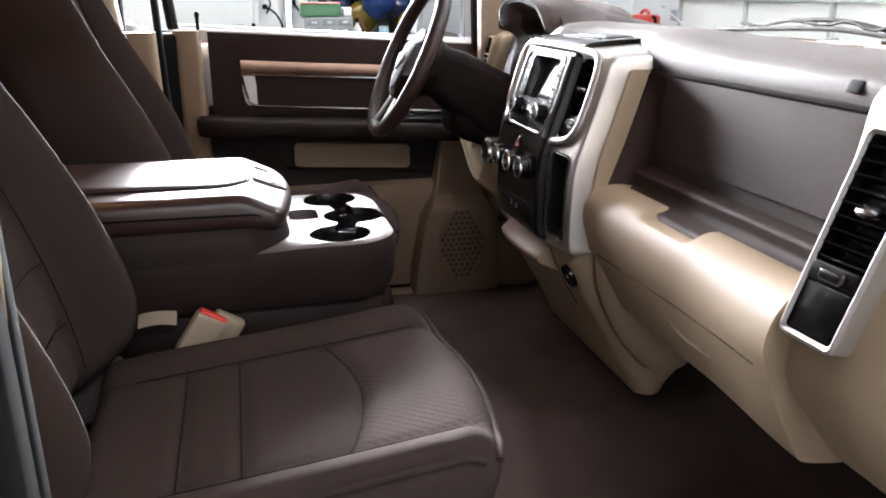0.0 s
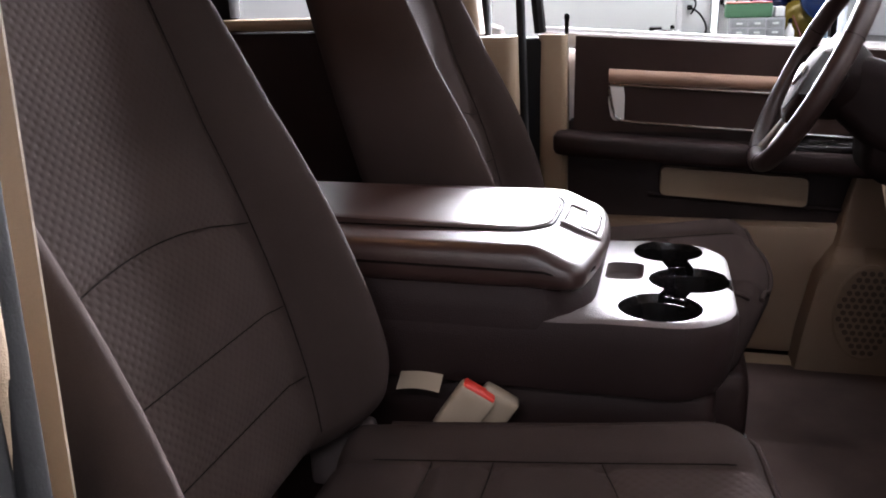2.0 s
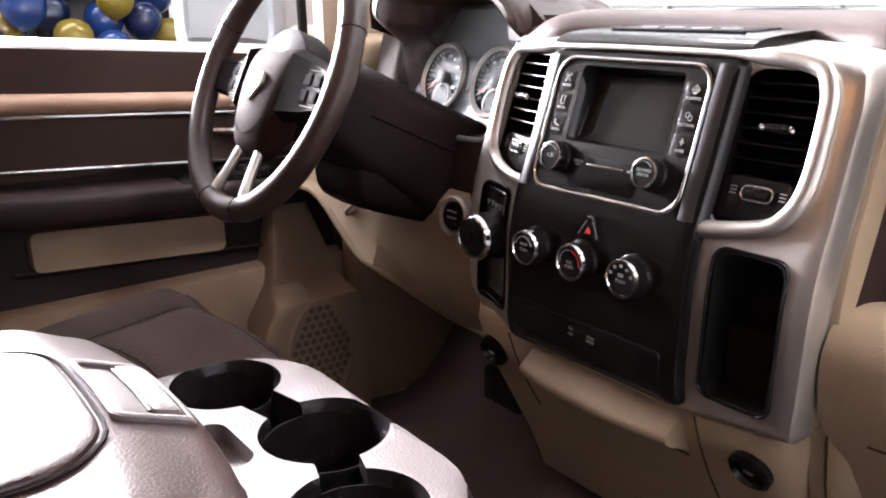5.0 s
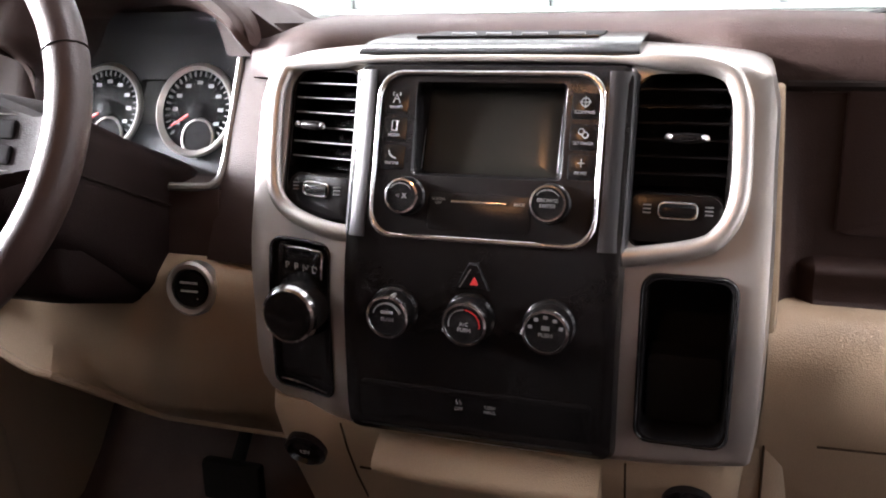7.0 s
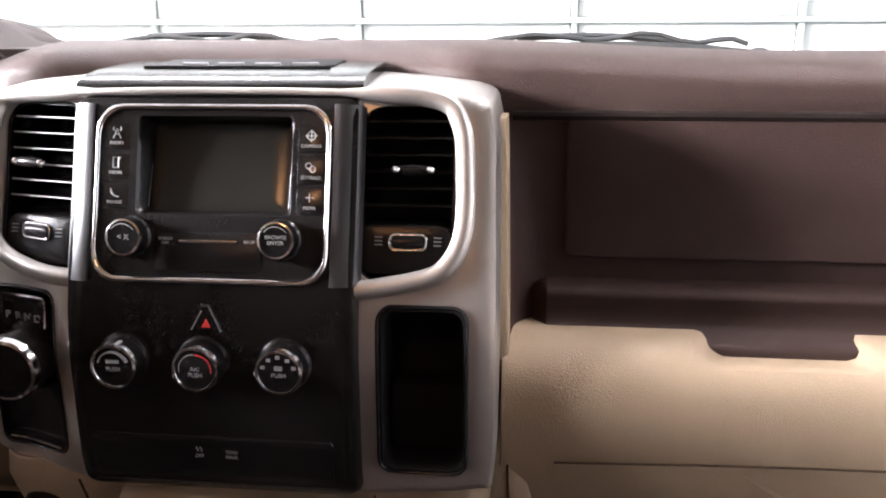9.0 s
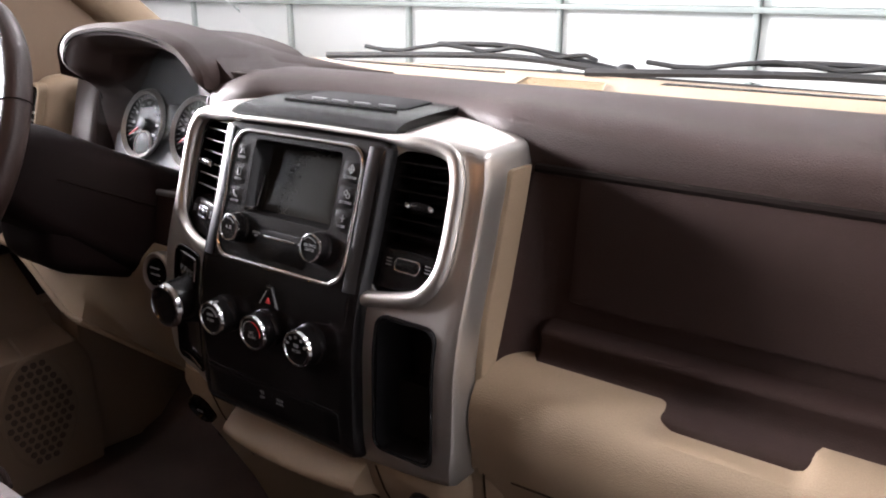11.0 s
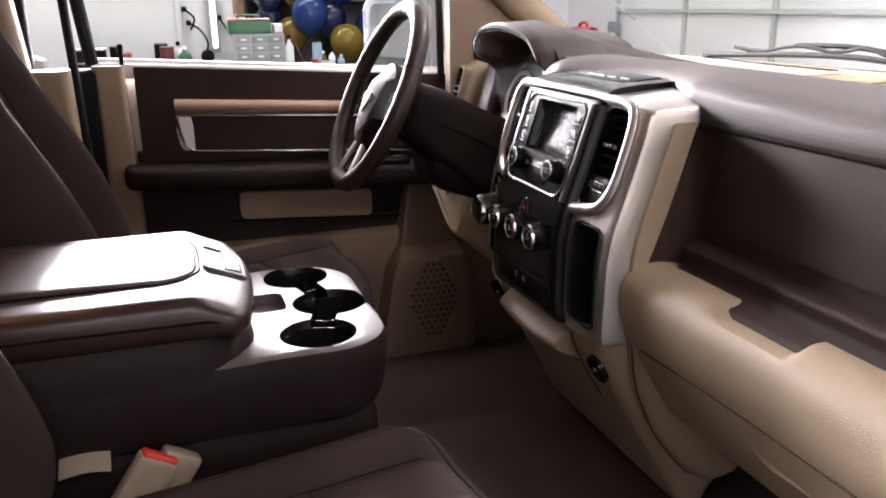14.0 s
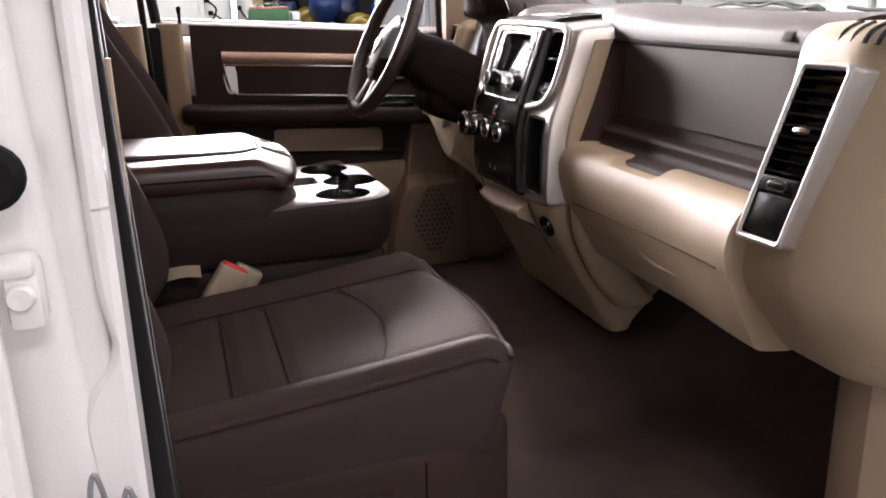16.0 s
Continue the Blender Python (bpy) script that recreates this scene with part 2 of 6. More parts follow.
def plate(bm, loop, place, w0, w1, bevel=0.002, rings=1):
    """A slab with a rounded edge, its face at height w1 over the mapped surface."""
    loop = dense([loop])[0]
    inner = shrink(loop, bevel)
    loops = [[place(*p, w0) for p in loop], [place(*p, w1 - bevel) for p in loop], [place(*p, w1 - bevel * 0.3) for p in shrink(loop, bevel * 0.3)], [place(*p, w1) for p in inner]]
    for i in range(1, rings):
        loops.append([place(*p, w1) for p in toward(inner, 1 - i / rings)])
    return loft(bm, loops)


def band(bm, outer, inner, place, w0, w1, bulge=0.0):
    """A frame between two loops of the same count."""
    outer, inner = dense([outer, inner])
    mid = [((a + c) / 2, (b + d) / 2) for (a, b), (c, d) in zip(outer, inner)]
    e = 0.25
    oe = [(a + (c - a) * e, b + (d - b) * e) for (a, b), (c, d) in zip(outer, inner)]
    ie = [(c + (a - c) * e, d + (b - d) * e) for (a, b), (c, d) in zip(outer, inner)]
    loops = [[place(*p, w0) for p in outer], [place(*p, w1) for p in outer], [place(*p, w1 + bulge * 0.75) for p in oe], [place(*p, w1 + bulge) for p in mid], [place(*p, w1 + bulge * 0.75) for p in ie], [place(*p, w1) for p in inner], [place(*p, w0) for p in inner]]
    return loft(bm, loops, caps=(False, False))


def smooth_path(pts, steps=6, closed=False):
    pts = [Vector(p) for p in pts]
    n = len(pts)
    out = []
    for i in range(n if closed else n - 1):
        p0 = pts[(i - 1) % n] if closed or i else pts[0]
        p1, p2 = pts[i], pts[(i + 1) % n]
        p3 = pts[(i + 2) % n] if closed or i + 2 < n else pts[-1]
        for s in range(steps):
            t = s / steps
            out.append(0.5 * (2 * p1 + (p2 - p0) * t + (2 * p0 - 5 * p1 + 4 * p2 - p3) * t * t + (3 * p1 - p0 - 3 * p2 + p3) * t ** 3))
    if not closed:
        out.append(pts[-1])
    return out


def tube(bm, pts, r, n=8, closed=False, up=None, flat=1.0):
    """A round (or flattened) bar along a path."""
    pts = [Vector(p) for p in pts]
    m = len(pts)
    loops = []
    ref = Vector(up) if up else None
    for i, p in enumerate(pts):
        a, b = (pts[(i - 1) % m], pts[(i + 1) % m]) if closed else (pts[max(0, i - 1)], pts[min(m - 1, i + 1)])
        d = (b - a).normalized()
        if ref is None:
            ref = d.orthogonal()
        s = d.cross(ref).normalized()
        u = s.cross(d).normalized()
        if not up:
            ref = u
        rr = r[i] if isinstance(r, (list, tuple)) else r
        loops.append([p + s * rr * math.cos(2 * math.pi * k / n) + u * rr * flat * math.sin(2 * math.pi * k / n) for k in range(n)])
    if closed:
        loops.append(loops[0])
        loft(bm, loops, caps=(False, False))
        bmesh.ops.remove_doubles(bm, verts=bm.verts[:], dist=1e-6)
        return bm
    return loft(bm, loops)


def lathe(bm, origin, axis, profile, n=32, caps=(True, True)):
    axis = Vector(axis).normalized()
    a = axis.orthogonal().normalized()
    b = axis.cross(a)
    o = Vector(origin)
    loops = [[o + axis * h + (a * math.cos(2 * math.pi * i / n) + b * math.sin(2 * math.pi * i / n)) * r for i in range(n)] for r, h in profile]
    return loft(bm, loops, caps)


def box(bm, lo, hi, bevel=0.0, seg=2):
    c = [(a + b) / 2 for a, b in zip(lo, hi)]
    s = [abs(b - a) for a, b in zip(lo, hi)]
    got = bmesh.ops.create_cube(bm, size=1, matrix=Matrix.Translation(c) @ Matrix.Diagonal((*s, 1)))
    if bevel:
        edges = list({e for v in got["verts"] for e in v.link_edges})
        bmesh.ops.bevel(bm, geom=edges, offset=bevel, segments=seg, affect="EDGES", profile=0.5)
    return bm


def softbox(bm, centre, half, r, n=(12, 12, 12), warp=None):
    """A cushion-like block: a finely divided box with edges of radius r, then warped."""
    c, h = Vector(centre), Vector(half)
    seen = {}
    near = lambda k, cnt: (1 - math.cos(math.pi * k / cnt)) - 1

    def vert(q):
        key = tuple(round(v, 5) for v in q)
        if key not in seen:
            p = Vector((q[0] * h.x, q[1] * h.y, q[2] * h.z))
            inner = Vector([max(-(h[i] - r), min(h[i] - r, p[i])) for i in range(3)])
            d = p - inner
            p = inner + d.normalized() * r if d.length > 1e-9 else p
            seen[key] = bm.verts.new(warp(p, c) if warp else p + c)
        return seen[key]

    for ax in range(3):
        a, b = (ax + 1) % 3, (ax + 2) % 3
        for side in (-1, 1):
            for i in range(n[a]):
                for j in range(n[b]):
                    quad = []
                    for di, dj in ((0, 0), (1, 0), (1, 1), (0, 1)):
                        q = [0, 0, 0]
                        q[ax], q[a], q[b] = side, near(i + di, n[a]), near(j + dj, n[b])
                        quad.append(vert(q))
                    bm.faces.new(quad)
    return bm


def carved(ob, cutters):
    """ob with the cutters' shapes taken out of it for good."""
    for c in cutters:
        m = ob.modifiers.new("cut", "BOOLEAN")
        m.object, m.operation, m.solver = c, "DIFFERENCE", "EXACT"
    dg = bpy.context.evaluated_depsgraph_get()
    dg.update()
    me = bpy.data.meshes.new_from_object(ob.evaluated_get(dg))
    ob.modifiers.clear()
    ob.data = me
    me.polygons.foreach_set("use_smooth", [True] * len(me.polygons))
    me.set_sharp_from_angle(angle=radians(35))
    for c in cutters:
        bpy.data.objects.remove(c)
    return ob


def words(text, parent, material, origin, right, up, size, name="lettering"):
    """Raised print, its middle at origin."""
    cu = bpy.data.curves.new("print", "FONT")
    cu.body, cu.size, cu.align_x, cu.align_y, cu.extrude = text, size, "CENTER", "CENTER", 0.0002
    tmp = new("print_shape", cu)
    dg = bpy.context.evaluated_depsgraph_get()
    me = bpy.data.meshes.new_from_object(tmp.evaluated_get(dg))
    bpy.data.objects.remove(tmp)
    r, u = Vector(right).normalized(), Vector(up).normalized()
    m = Matrix((r, u, r.cross(u))).transposed().to_4x4()
    m.translation = origin
    me.transform(m)
    me.materials.clear()
    me.materials.append(material)
    ob = new(name, me)
    ob.parent = parent
    if parent.type == "EMPTY":
        ob.matrix_parent_inverse = Matrix.Translation(parent.location).inverted()
    return ob


def ease(a, b, v):
    t = max(0.0, min(1.0, (v - a) / (b - a)))
    return t * t * (3 - 2 * t)


def surf(bm, us, vs, fn, thick=None):
    """A sheet from a function of two numbers, with thickness along a vector if given."""
    front = [[bm.verts.new(fn(u, v)) for v in vs] for u in us]
    for i in range(len(us) - 1):
        for j in range(len(vs) - 1):
            bm.faces.new((front[i][j], front[i + 1][j], front[i + 1][j + 1], front[i][j + 1]))
    if thick is not None:
        t = Vector(thick)
        back = [[bm.verts.new(v.co + t) for v in row] for row in front]
        I, J = len(us) - 1, len(vs) - 1
        for i in range(I):
            for j in range(J):
                bm.faces.new((back[i][j], back[i][j + 1], back[i + 1][j + 1], back[i + 1][j]))
        for i in range(I):
            bm.faces.new((front[i][0], back[i][0], back[i + 1][0], front[i + 1][0]))
            bm.faces.new((front[i][J], front[i + 1][J], back[i + 1][J], back[i][J]))
        for j in range(J):
            bm.faces.new((front[0][j], front[0][j + 1], back[0][j + 1], back[0][j]))
            bm.faces.new((front[I][j], back[I][j], back[I][j + 1], front[I][j + 1]))
    return bm


def lin(a, b, n):
    return [a + (b - a) * i / n for i in range(n + 1)]


def along(profile, s):
    """The point at s (0..1) on a polyline of points."""
    k = s * (len(profile) - 1)
    i = min(int(k), len(profile) - 2)
    t = k - i
    return [a + (b - a) * t for a, b in zip(profile[i], profile[i + 1])]


def extrude_y(bm, profile, y0, y1, n=8, bend=None):
    """A closed outline in x, z carried from y0 to y1; bend(x, y, z) may move each point."""
    bend = bend or (lambda x, y, z: (x, y, z))
    return loft(bm, [[bend(x, y, z) for x, z in profile] for y in lin(y0, y1, n)])


NB = bmesh.new

# ---- workshop round the truck ----
GROUND = -0.65
bm = box(NB(), (-7, -7, GROUND - 0.1), (3.7, 7.2, GROUND))
setting("floor", bm, CONCRETE, "grey concrete workshop floor", "floor")
bm = box(NB(), (-7, -7, 3.0), (3.7, 7.2, 3.1))
setting("ceiling", bm, WALLDK, "unseen grey workshop ceiling, toned for bounced light", "ceiling")
setting("wall_west", box(NB(), (-7, 7.0, GROUND), (3.7, 7.2, 3.0)), WALLW, "white painted workshop wall behind the bench", "wall")
setting("wall_east", box(NB(), (-7, -7.2, GROUND), (3.7, -7.0, 3.0)), WALLDK, "unseen grey workshop wall, toned for bounced light", "wall")
setting("wall_south", box(NB(), (-7.2, -7.2, GROUND), (-7, 7.2, 3.0)), WALLW, "white painted workshop wall", "wall")
setting("wall_north", box(NB(), (3.66, -7.2, GROUND), (3.9, 7.2, 3.0)), WALLW, "white painted workshop wall round the big door", "wall")


def garage_door(y0, y1, z0, z1, rows, cols):
    d = thing("garage_door", (3.5, (y0 + y1) / 2, z0), "white sectional garage door with grey-green rails and stiles", "garage door")
    h, w = (z1 - z0) / rows, (y1 - y0) / cols
    for i in range(rows):
        for j in range(cols):
            part("panel", box(NB(), (3.56, y0 + j * w + 0.02, z0 + i * h + 0.015), (3.60, y0 + (j + 1) * w - 0.02, z0 + (i + 1) * h - 0.015), 0.006), DOORW, d)
    for i in range(rows + 1):
        part("rail", box(NB(), (3.52, y0, z0 + i * h - 0.014), (3.575, y1, z0 + i * h + 0.014), 0.005), RAILW, d)
    for j in range(cols + 1):
        part("stile", box(NB(), (3.535, y0 + j * w - 0.015, z0), (3.57, y0 + j * w + 0.015, z1), 0.005), RAILW, d)
    part("latch", box(NB(), (3.48, y1 - 0.06, 0.52), (3.54, y1 + 0.06, 0.62), 0.01), STEEL, d, "grey steel latch box")
    return d


garage_door(-3.56, 5.8, GROUND + 0.02, 2.07, 6, 9)

# ---- pickup body shell ----
body = thing("pickup_truck", (0, 0, GROUND), "white crew-cab pickup truck parked in a workshop, passenger door open", "truck")


def tunnel(x, y):
    z = -0.02 + 0.11 * (1 - (ease(0.19, 0.265, y) if y > 0 else ease(0.17, 0.34, -y)))
    z += 0.30 * ease(0.30, 0.62, x) + 0.012 * noise.noise(Vector((x * 4, y * 4, 0)))
    return (x, y, z)


part("carpet", surf(NB(), lin(-1.8, 0.7, 50), lin(-0.80, 0.80, 60), tunnel, (0, 0, -0.03)), CARPET, body, "dark brown cabin carpet")
part("firewall", box(NB(), (0.68, -0.86, -0.3), (0.72, 0.86, 0.66)), RUBBER, body)
part("floor_pan", box(NB(), (-1.85, -0.86, -0.2), (0.72, 0.86, -0.08)), RUBBER, body)
for s in (1, -1):
    part("sill", box(NB(), (-1.8, min(s * 0.80, s * 0.90), -0.12), (0.45, max(s * 0.80, s * 0.90), -0.03), 0.02), PAINT if s < 0 else DKBROWN, body)
    part("scuff_plate", box(NB(), (-0.6, min(s * 0.74, s * 0.80), -0.055), (0.35, max(s * 0.74, s * 0.80), -0.018), 0.008), BEIGE if s > 0 else DKBROWN, body)
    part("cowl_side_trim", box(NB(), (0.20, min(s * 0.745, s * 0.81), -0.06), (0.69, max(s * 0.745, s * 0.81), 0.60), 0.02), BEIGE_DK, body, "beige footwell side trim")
# roof, its lining and the windscreen header
def roof_fn(x, y):
    return (x, y, 1.30 - 0.06 * (abs(y) / 0.75) ** 4 - 0.03 * ease(-0.6, 0.05, x))


part("roof", surf(NB(), lin(-1.85, 0.02, 16), lin(-0.75, 0.75, 20), roof_fn, (0, 0, 0.05)), PAINT, body)
part("headliner", surf(NB(), lin(-1.84, 0.0, 16), lin(-0.73, 0.73, 20), lambda x, y: (x, y, roof_fn(x, y)[2] - 0.02), (0, 0, -0.01)), BEIGE_DK, body, "beige cloth headliner")
dl = thing("dome_lamp", (-0.82, 0.03, 1.255), "lit warm courtesy lamp in the headliner", "lamp")
part("bezel", band(NB(), rrect(-0.82, 0.03, 0.19, 0.13, 0.03), rrect(-0.82, 0.03, 0.15, 0.096, 0.02), lambda x, y, w: (x, y, 1.267 - w), -0.01, 0.012, 0.003), BEIGE, dl, "beige plastic bezel")
part("lens", plate(NB(), rrect(-0.82, 0.03, 0.15, 0.096, 0.02), lambda x, y, w: (x, y, 1.267 - w), 0.0, 0.008, 0.003), glow("warm_lens", (1.0, 0.48, 0.20), 5.0), dl, "glowing warm lens")
part("back_wall", box(NB(), (-1.86, -0.80, -0.1), (-1.80, 0.80, 1.26), 0.02), DKBROWN, body)
# A-pillars with beige trim, from the dash corner up to the header
for s in (1, -1):
    outer = [(0.50, s * 0.775, 0.69), (0.33, s * 0.765, 0.83), (0.10, s * 0.735, 1.05), (-0.10, s * 0.71, 1.25)]
    path = smooth_path(outer, 6)
    part("pillar_trim", tube(NB(), [p + Vector((-0.012, 0, 0)) for p in path], 0.043, 12, up=(0, 1, 0), flat=0.8), BEIGE, body, "beige windscreen pillar trim")
    part("windscreen_seal", tube(NB(), [p + Vector((0.034, s * 0.01, 0.010)) for p in path], 0.010, 6), RUBBER, body)
# side quarter trim where the driver's pillar meets the dash, darker beige to paint down its light
part("corner_trim", loft(NB(), [[(0.165, y, 0.60), (0.165, y, 0.84), (0.29, y, 0.88), (0.50, y, 0.70), (0.50, y, 0.60)] for y in (0.765, 0.80)]), BEIGE_DK, body, "darkened beige corner trim by the mirror")
# windscreen
pane = surf(NB(), lin(0, 1, 10), lin(-0.76, 0.76, 16), lambda t, y: (0.87 - 0.87 * t - 0.10 * (y / 0.76) ** 2 * (1 - 0.4 * t), y * (1 - 0.08 * t), 0.678 + 0.577 * t), (0.004, 0, 0.004))
ws = part("windscreen", pane, GLASS, body, "clear raked windscreen")
ws.visible_shadow = False
# cowl and bonnet
part("cowl", extrude_y(NB(), [(0.82, 0.63), (0.85, 0.662), (0.90, 0.672), (1.02, 0.662), (1.05, 0.63)], -0.8, 0.8, 10, lambda x, y, z: (x - 0.08 * (y / 0.8) ** 2, y, z)), RUBBER, body, "black plastic cowl below the windscreen")
part("bonnet", surf(NB(), lin(1.02, 2.25, 14), lin(-0.82, 0.82, 20), lambda x, y: (x - 0.06 * (y / 0.8) ** 2, y, 0.655 - 0.10 * ((x - 1.0) / 1.2) ** 2 - 0.05 * (abs(y) / 0.8) ** 5), (0, 0, -0.03)), PAINT, body, "white bonnet")
part("front_end", box(NB(), (2.1, -0.86, -0.35), (2.28, 0.86, 0.56), 0.05), PAINT, body)
for s in (1, -1):
    part("fender", box(NB(), (0.5, min(s * 0.80, s * 0.95), -0.2), (2.2, max(s * 0.80, s * 0.95), 0.60), 0.05), PAINT, body)


def wiper(y0, y1, lift):
    w = thing("wiper", (0.84, y0, 0.71), "black windscreen wiper parked on the cowl", "wiper", "windscreen wipers")
    a = smooth_path([(0.90, y0, 0.682), (0.865, y0 + 0.55 * (y1 - y0), 0.706 + lift), (0.845, y1, 0.706 + lift)], 8)
    part("arm", tube(NB(), a, 0.009, 8, up=(0, 0, 1), flat=0.6), WIPER, w)
    b = smooth_path([(0.845, y0 - 0.05 * (y1 - y0), 0.684), (0.832, y0 + 0.6 * (y1 - y0), 0.702), (0.80, y0 + 1.7 * (y1 - y0), 0.686)], 10)
    part("blade", tube(NB(), b, 0.005, 6, up=(0, 0, 1), flat=1.5), WIPER, w)
    part("blade_spine", tube(NB(), [p + Vector((0.004, 0, 0.014 + 0.006 * math.sin(i * 1.4))) for i, p in enumerate(b[3:-3])], 0.0042, 6), WIPER, w)
    part("pivot_cap", lathe(NB(), (0.90, y0, 0.668), (0, 0, 1), [(0.02, 0), (0.02, 0.018), (0.012, 0.026), (0.003, 0.028)], 14), WIPER, w)
    return w


wiper(0.03, 0.41, 0.012)
wiper(-0.62, -0.22, 0.008)

# passenger-side pillar: painted jamb, weather strip, trim
def post(bm, loop, z0, z1, lx=0.0, ly=0.0, n=8):
    """An upright bar: a plan outline carried up with a lean per metre."""
    return loft(bm, [[(x + lx * z, y + ly * z, z) for x, y in loop] for z in lin(z0, z1, n)])


jamb = thing("door_jamb", (-0.72, -0.88, -0.1), "white painted door jamb with a black rubber weather strip", "door jamb")
part("pillar_skin", post(NB(), rrect(-0.725, -0.865, 0.14, 0.075, 0.02), -0.1, 1.22, -0.06, 0.055), PAINT, jamb)
part("rolled_edge", post(NB(), rrect(-0.664, -0.842, 0.036, 0.095, 0.014), -0.1, 1.22, -0.03, 0.055), PAINT, jamb)
part("weather_strip", post(NB(), rrect(-0.634, -0.825, 0.026, 0.05, 0.012), -0.1, 1.22, -0.03, 0.055), RUBBER, jamb, "black rubber weather strip")
part("strip_lip", post(NB(), rrect(-0.626, -0.795, 0.012, 0.024, 0.005), -0.1, 1.22, -0.03, 0.055), RUBBER, jamb)
step = smooth_path([(-0.668, 0, 1.22), (-0.668, 0, 0.66), (-0.668, 0, 0.59), (-0.667, 0, 0.530), (-0.6625, 0, 0.497), (-0.661, 0, 0.480), (-0.667, 0, 0.463), (-0.680, 0, 0.447), (-0.689, 0, 0.428), (-0.692, 0, 0.408), (-0.689, 0, 0.36), (-0.687, 0, 0.2), (-0.687, 0, -0.1)], 5)
part("pressed_flange", loft(NB(), [[(p.x, -0.885 + 0.055 * p.z, p.z), (p.x + 0.002, -0.8945 + 0.055 * p.z, p.z), (p.x + 0.007, -0.899 + 0.055 * p.z, p.z), (-0.654, -0.899 + 0.055 * p.z, p.z), (-0.648, -0.893 + 0.055 * p.z, p.z), (-0.646, -0.86 + 0.055 * p.z, p.z)] for p in step]), PAINT, jamb, "white pressed flange with a waved edge")
st = part("striker_plate", box(NB(), (-0.722, -0.912, 0.519), (-0.697, -0.880, 0.572), 0.006), PAINT, jamb)
part("plate_flange", box(NB(), (-0.728, -0.917, 0.560), (-0.699, -0.880, 0.574), 0.005), PAINT, st)
part("bolt", lathe(NB(), (-0.711, -0.910, 0.546), (0, -1, 0), [(0.0105, 0), (0.0105, 0.004), (0.0085, 0.008), (0.006, 0.0085), (0.002, 0.0075)], 16), PAINT, st)
lh = part("lower_latch", box(NB(), (-0.690, -0.905, 0.335), (-0.655, -0.880, 0.352), 0.004), STEEL, jamb, "bare steel latch bracket")
for lx, dz in ((-0.683, 0.0), (-0.660, -0.017)):
    part("latch_wire", tube(NB(), smooth_path([(lx - 0.006, -0.900, 0.345 + dz), (lx - 0.005, -0.908, 0.375 + dz), (lx, -0.910, 0.393 + dz), (lx + 0.004, -0.908, 0.378 + dz), (lx + 0.006, -0.900, 0.345 + dz)], 5), 0.0022, 8), STEEL, lh)
part("rubber_bumper", lathe(NB(), (-0.720, -0.895, 0.632), (0, -1, 0), [(0.024, 0), (0.024, 0.010), (0.018, 0.016), (0.004, 0.016)], 20), RUBBER, jamb, "round black rubber bumper")
rd = thing("rear_door", (-1.2, -0.9, 0), "white rear cab door, closed, beside the jamb", "car door")
part("skin", box(NB(), (-1.72, -0.965, 0.0), (-0.723, -0.915, 0.552), 0.014), PAINT, rd)
part("shoulder", box(NB(), (-1.72, -0.955, 0.5525), (-0.80, -0.88, 0.70), 0.012), PAINT, rd)
part("window_frame", loft(NB(), [[(x, y, z) for x, z in ((-1.7, 0.70), (-0.80, 0.70), (-0.86, 1.20), (-1.6, 1.20))] for y in (-0.88, -0.85)]), RUBBER, rd)
part("inner_panel", box(NB(), (-1.72, -0.85, 0.0), (-0.80, -0.80, 0.70), 0.02), DKBROWN, rd)
bt = thing("belt_pillar_trim", (-0.70, -0.77, 0), "beige pillar trim with a belt guide beside the passenger seat", "pillar trim")
part("trim_lower", post(NB(), rrect(-0.718, -0.770, 0.16, 0.020, 0.008), -0.02, 0.703, 0.0, 0.0), BEIGE, bt)
part("trim_upper", post(NB(), rrect(-0.716, -0.787, 0.15, 0.020, 0.008), 0.709, 1.22, -0.006, 0.025), BEIGE, bt)
part("trim_hook", softbox(NB(), (-0.650, -0.757, 0.624), (0.007, 0.007, 0.012), 0.005, (4, 4, 4)), BELT, bt)

# driver side: pillar, rear door, front door
dp = thing("driver_pillar", (-0.70, 0.76, 0), "beige pillar trim between the driver's door and the rear door", "pillar trim")
part("trim_lower", post(NB(), rrect(-0.695, 0.765, 0.12, 0.09, 0.02), 0.0, 0.698, -0.02, -0.03), BEIGE, dp)
part("trim_upper", post(NB(), rrect(-0.70, 0.762, 0.105, 0.085, 0.02), 0.704, 1.24, -0.10, -0.06), BEIGE, dp)
part("pillar_body", box(NB(), (-0.74, 0.83, 0.0), (-0.595, 0.90, 0.69), 0.01), RUBBER, dp)
part("pillar_post", box(NB(), (-0.81, 0.80, 0.69), (-0.725, 0.86, 1.22), 0.01), RUBBER, dp)
part("door_seal", post(NB(), rrect(-0.624, 0.805, 0.016, 0.04, 0.007), 0.0, 1.22, -0.03, -0.03), RUBBER, dp)
lrd = thing("rear_door", (-1.2, 0.85, 0), "dark trimmed rear cab door with a small window, closed", "car door")
part("inner_panel", box(NB(), (-1.75, 0.80, 0.0), (-0.76, 0.86, 0.715), 0.02), DKBROWN, lrd)
part("window_sill", box(NB(), (-1.75, 0.79, 0.715), (-0.76, 0.87, 0.745), 0.012), BEIGE, lrd, "beige sill trim")
part("skin", box(NB(), (-1.75, 0.87, 0.0), (-0.70, 0.93, 0.72), 0.03), PAINT, lrd)
part("window_post", box(NB(), (-1.42, 0.80, 0.745), (-1.36, 0.86, 1.22), 0.01), RUBBER, lrd)
part("window_frame", box(NB(), (-1.75, 0.80, 1.18), (-0.70, 0.84, 1.25), 0.01), RUBBER, lrd)
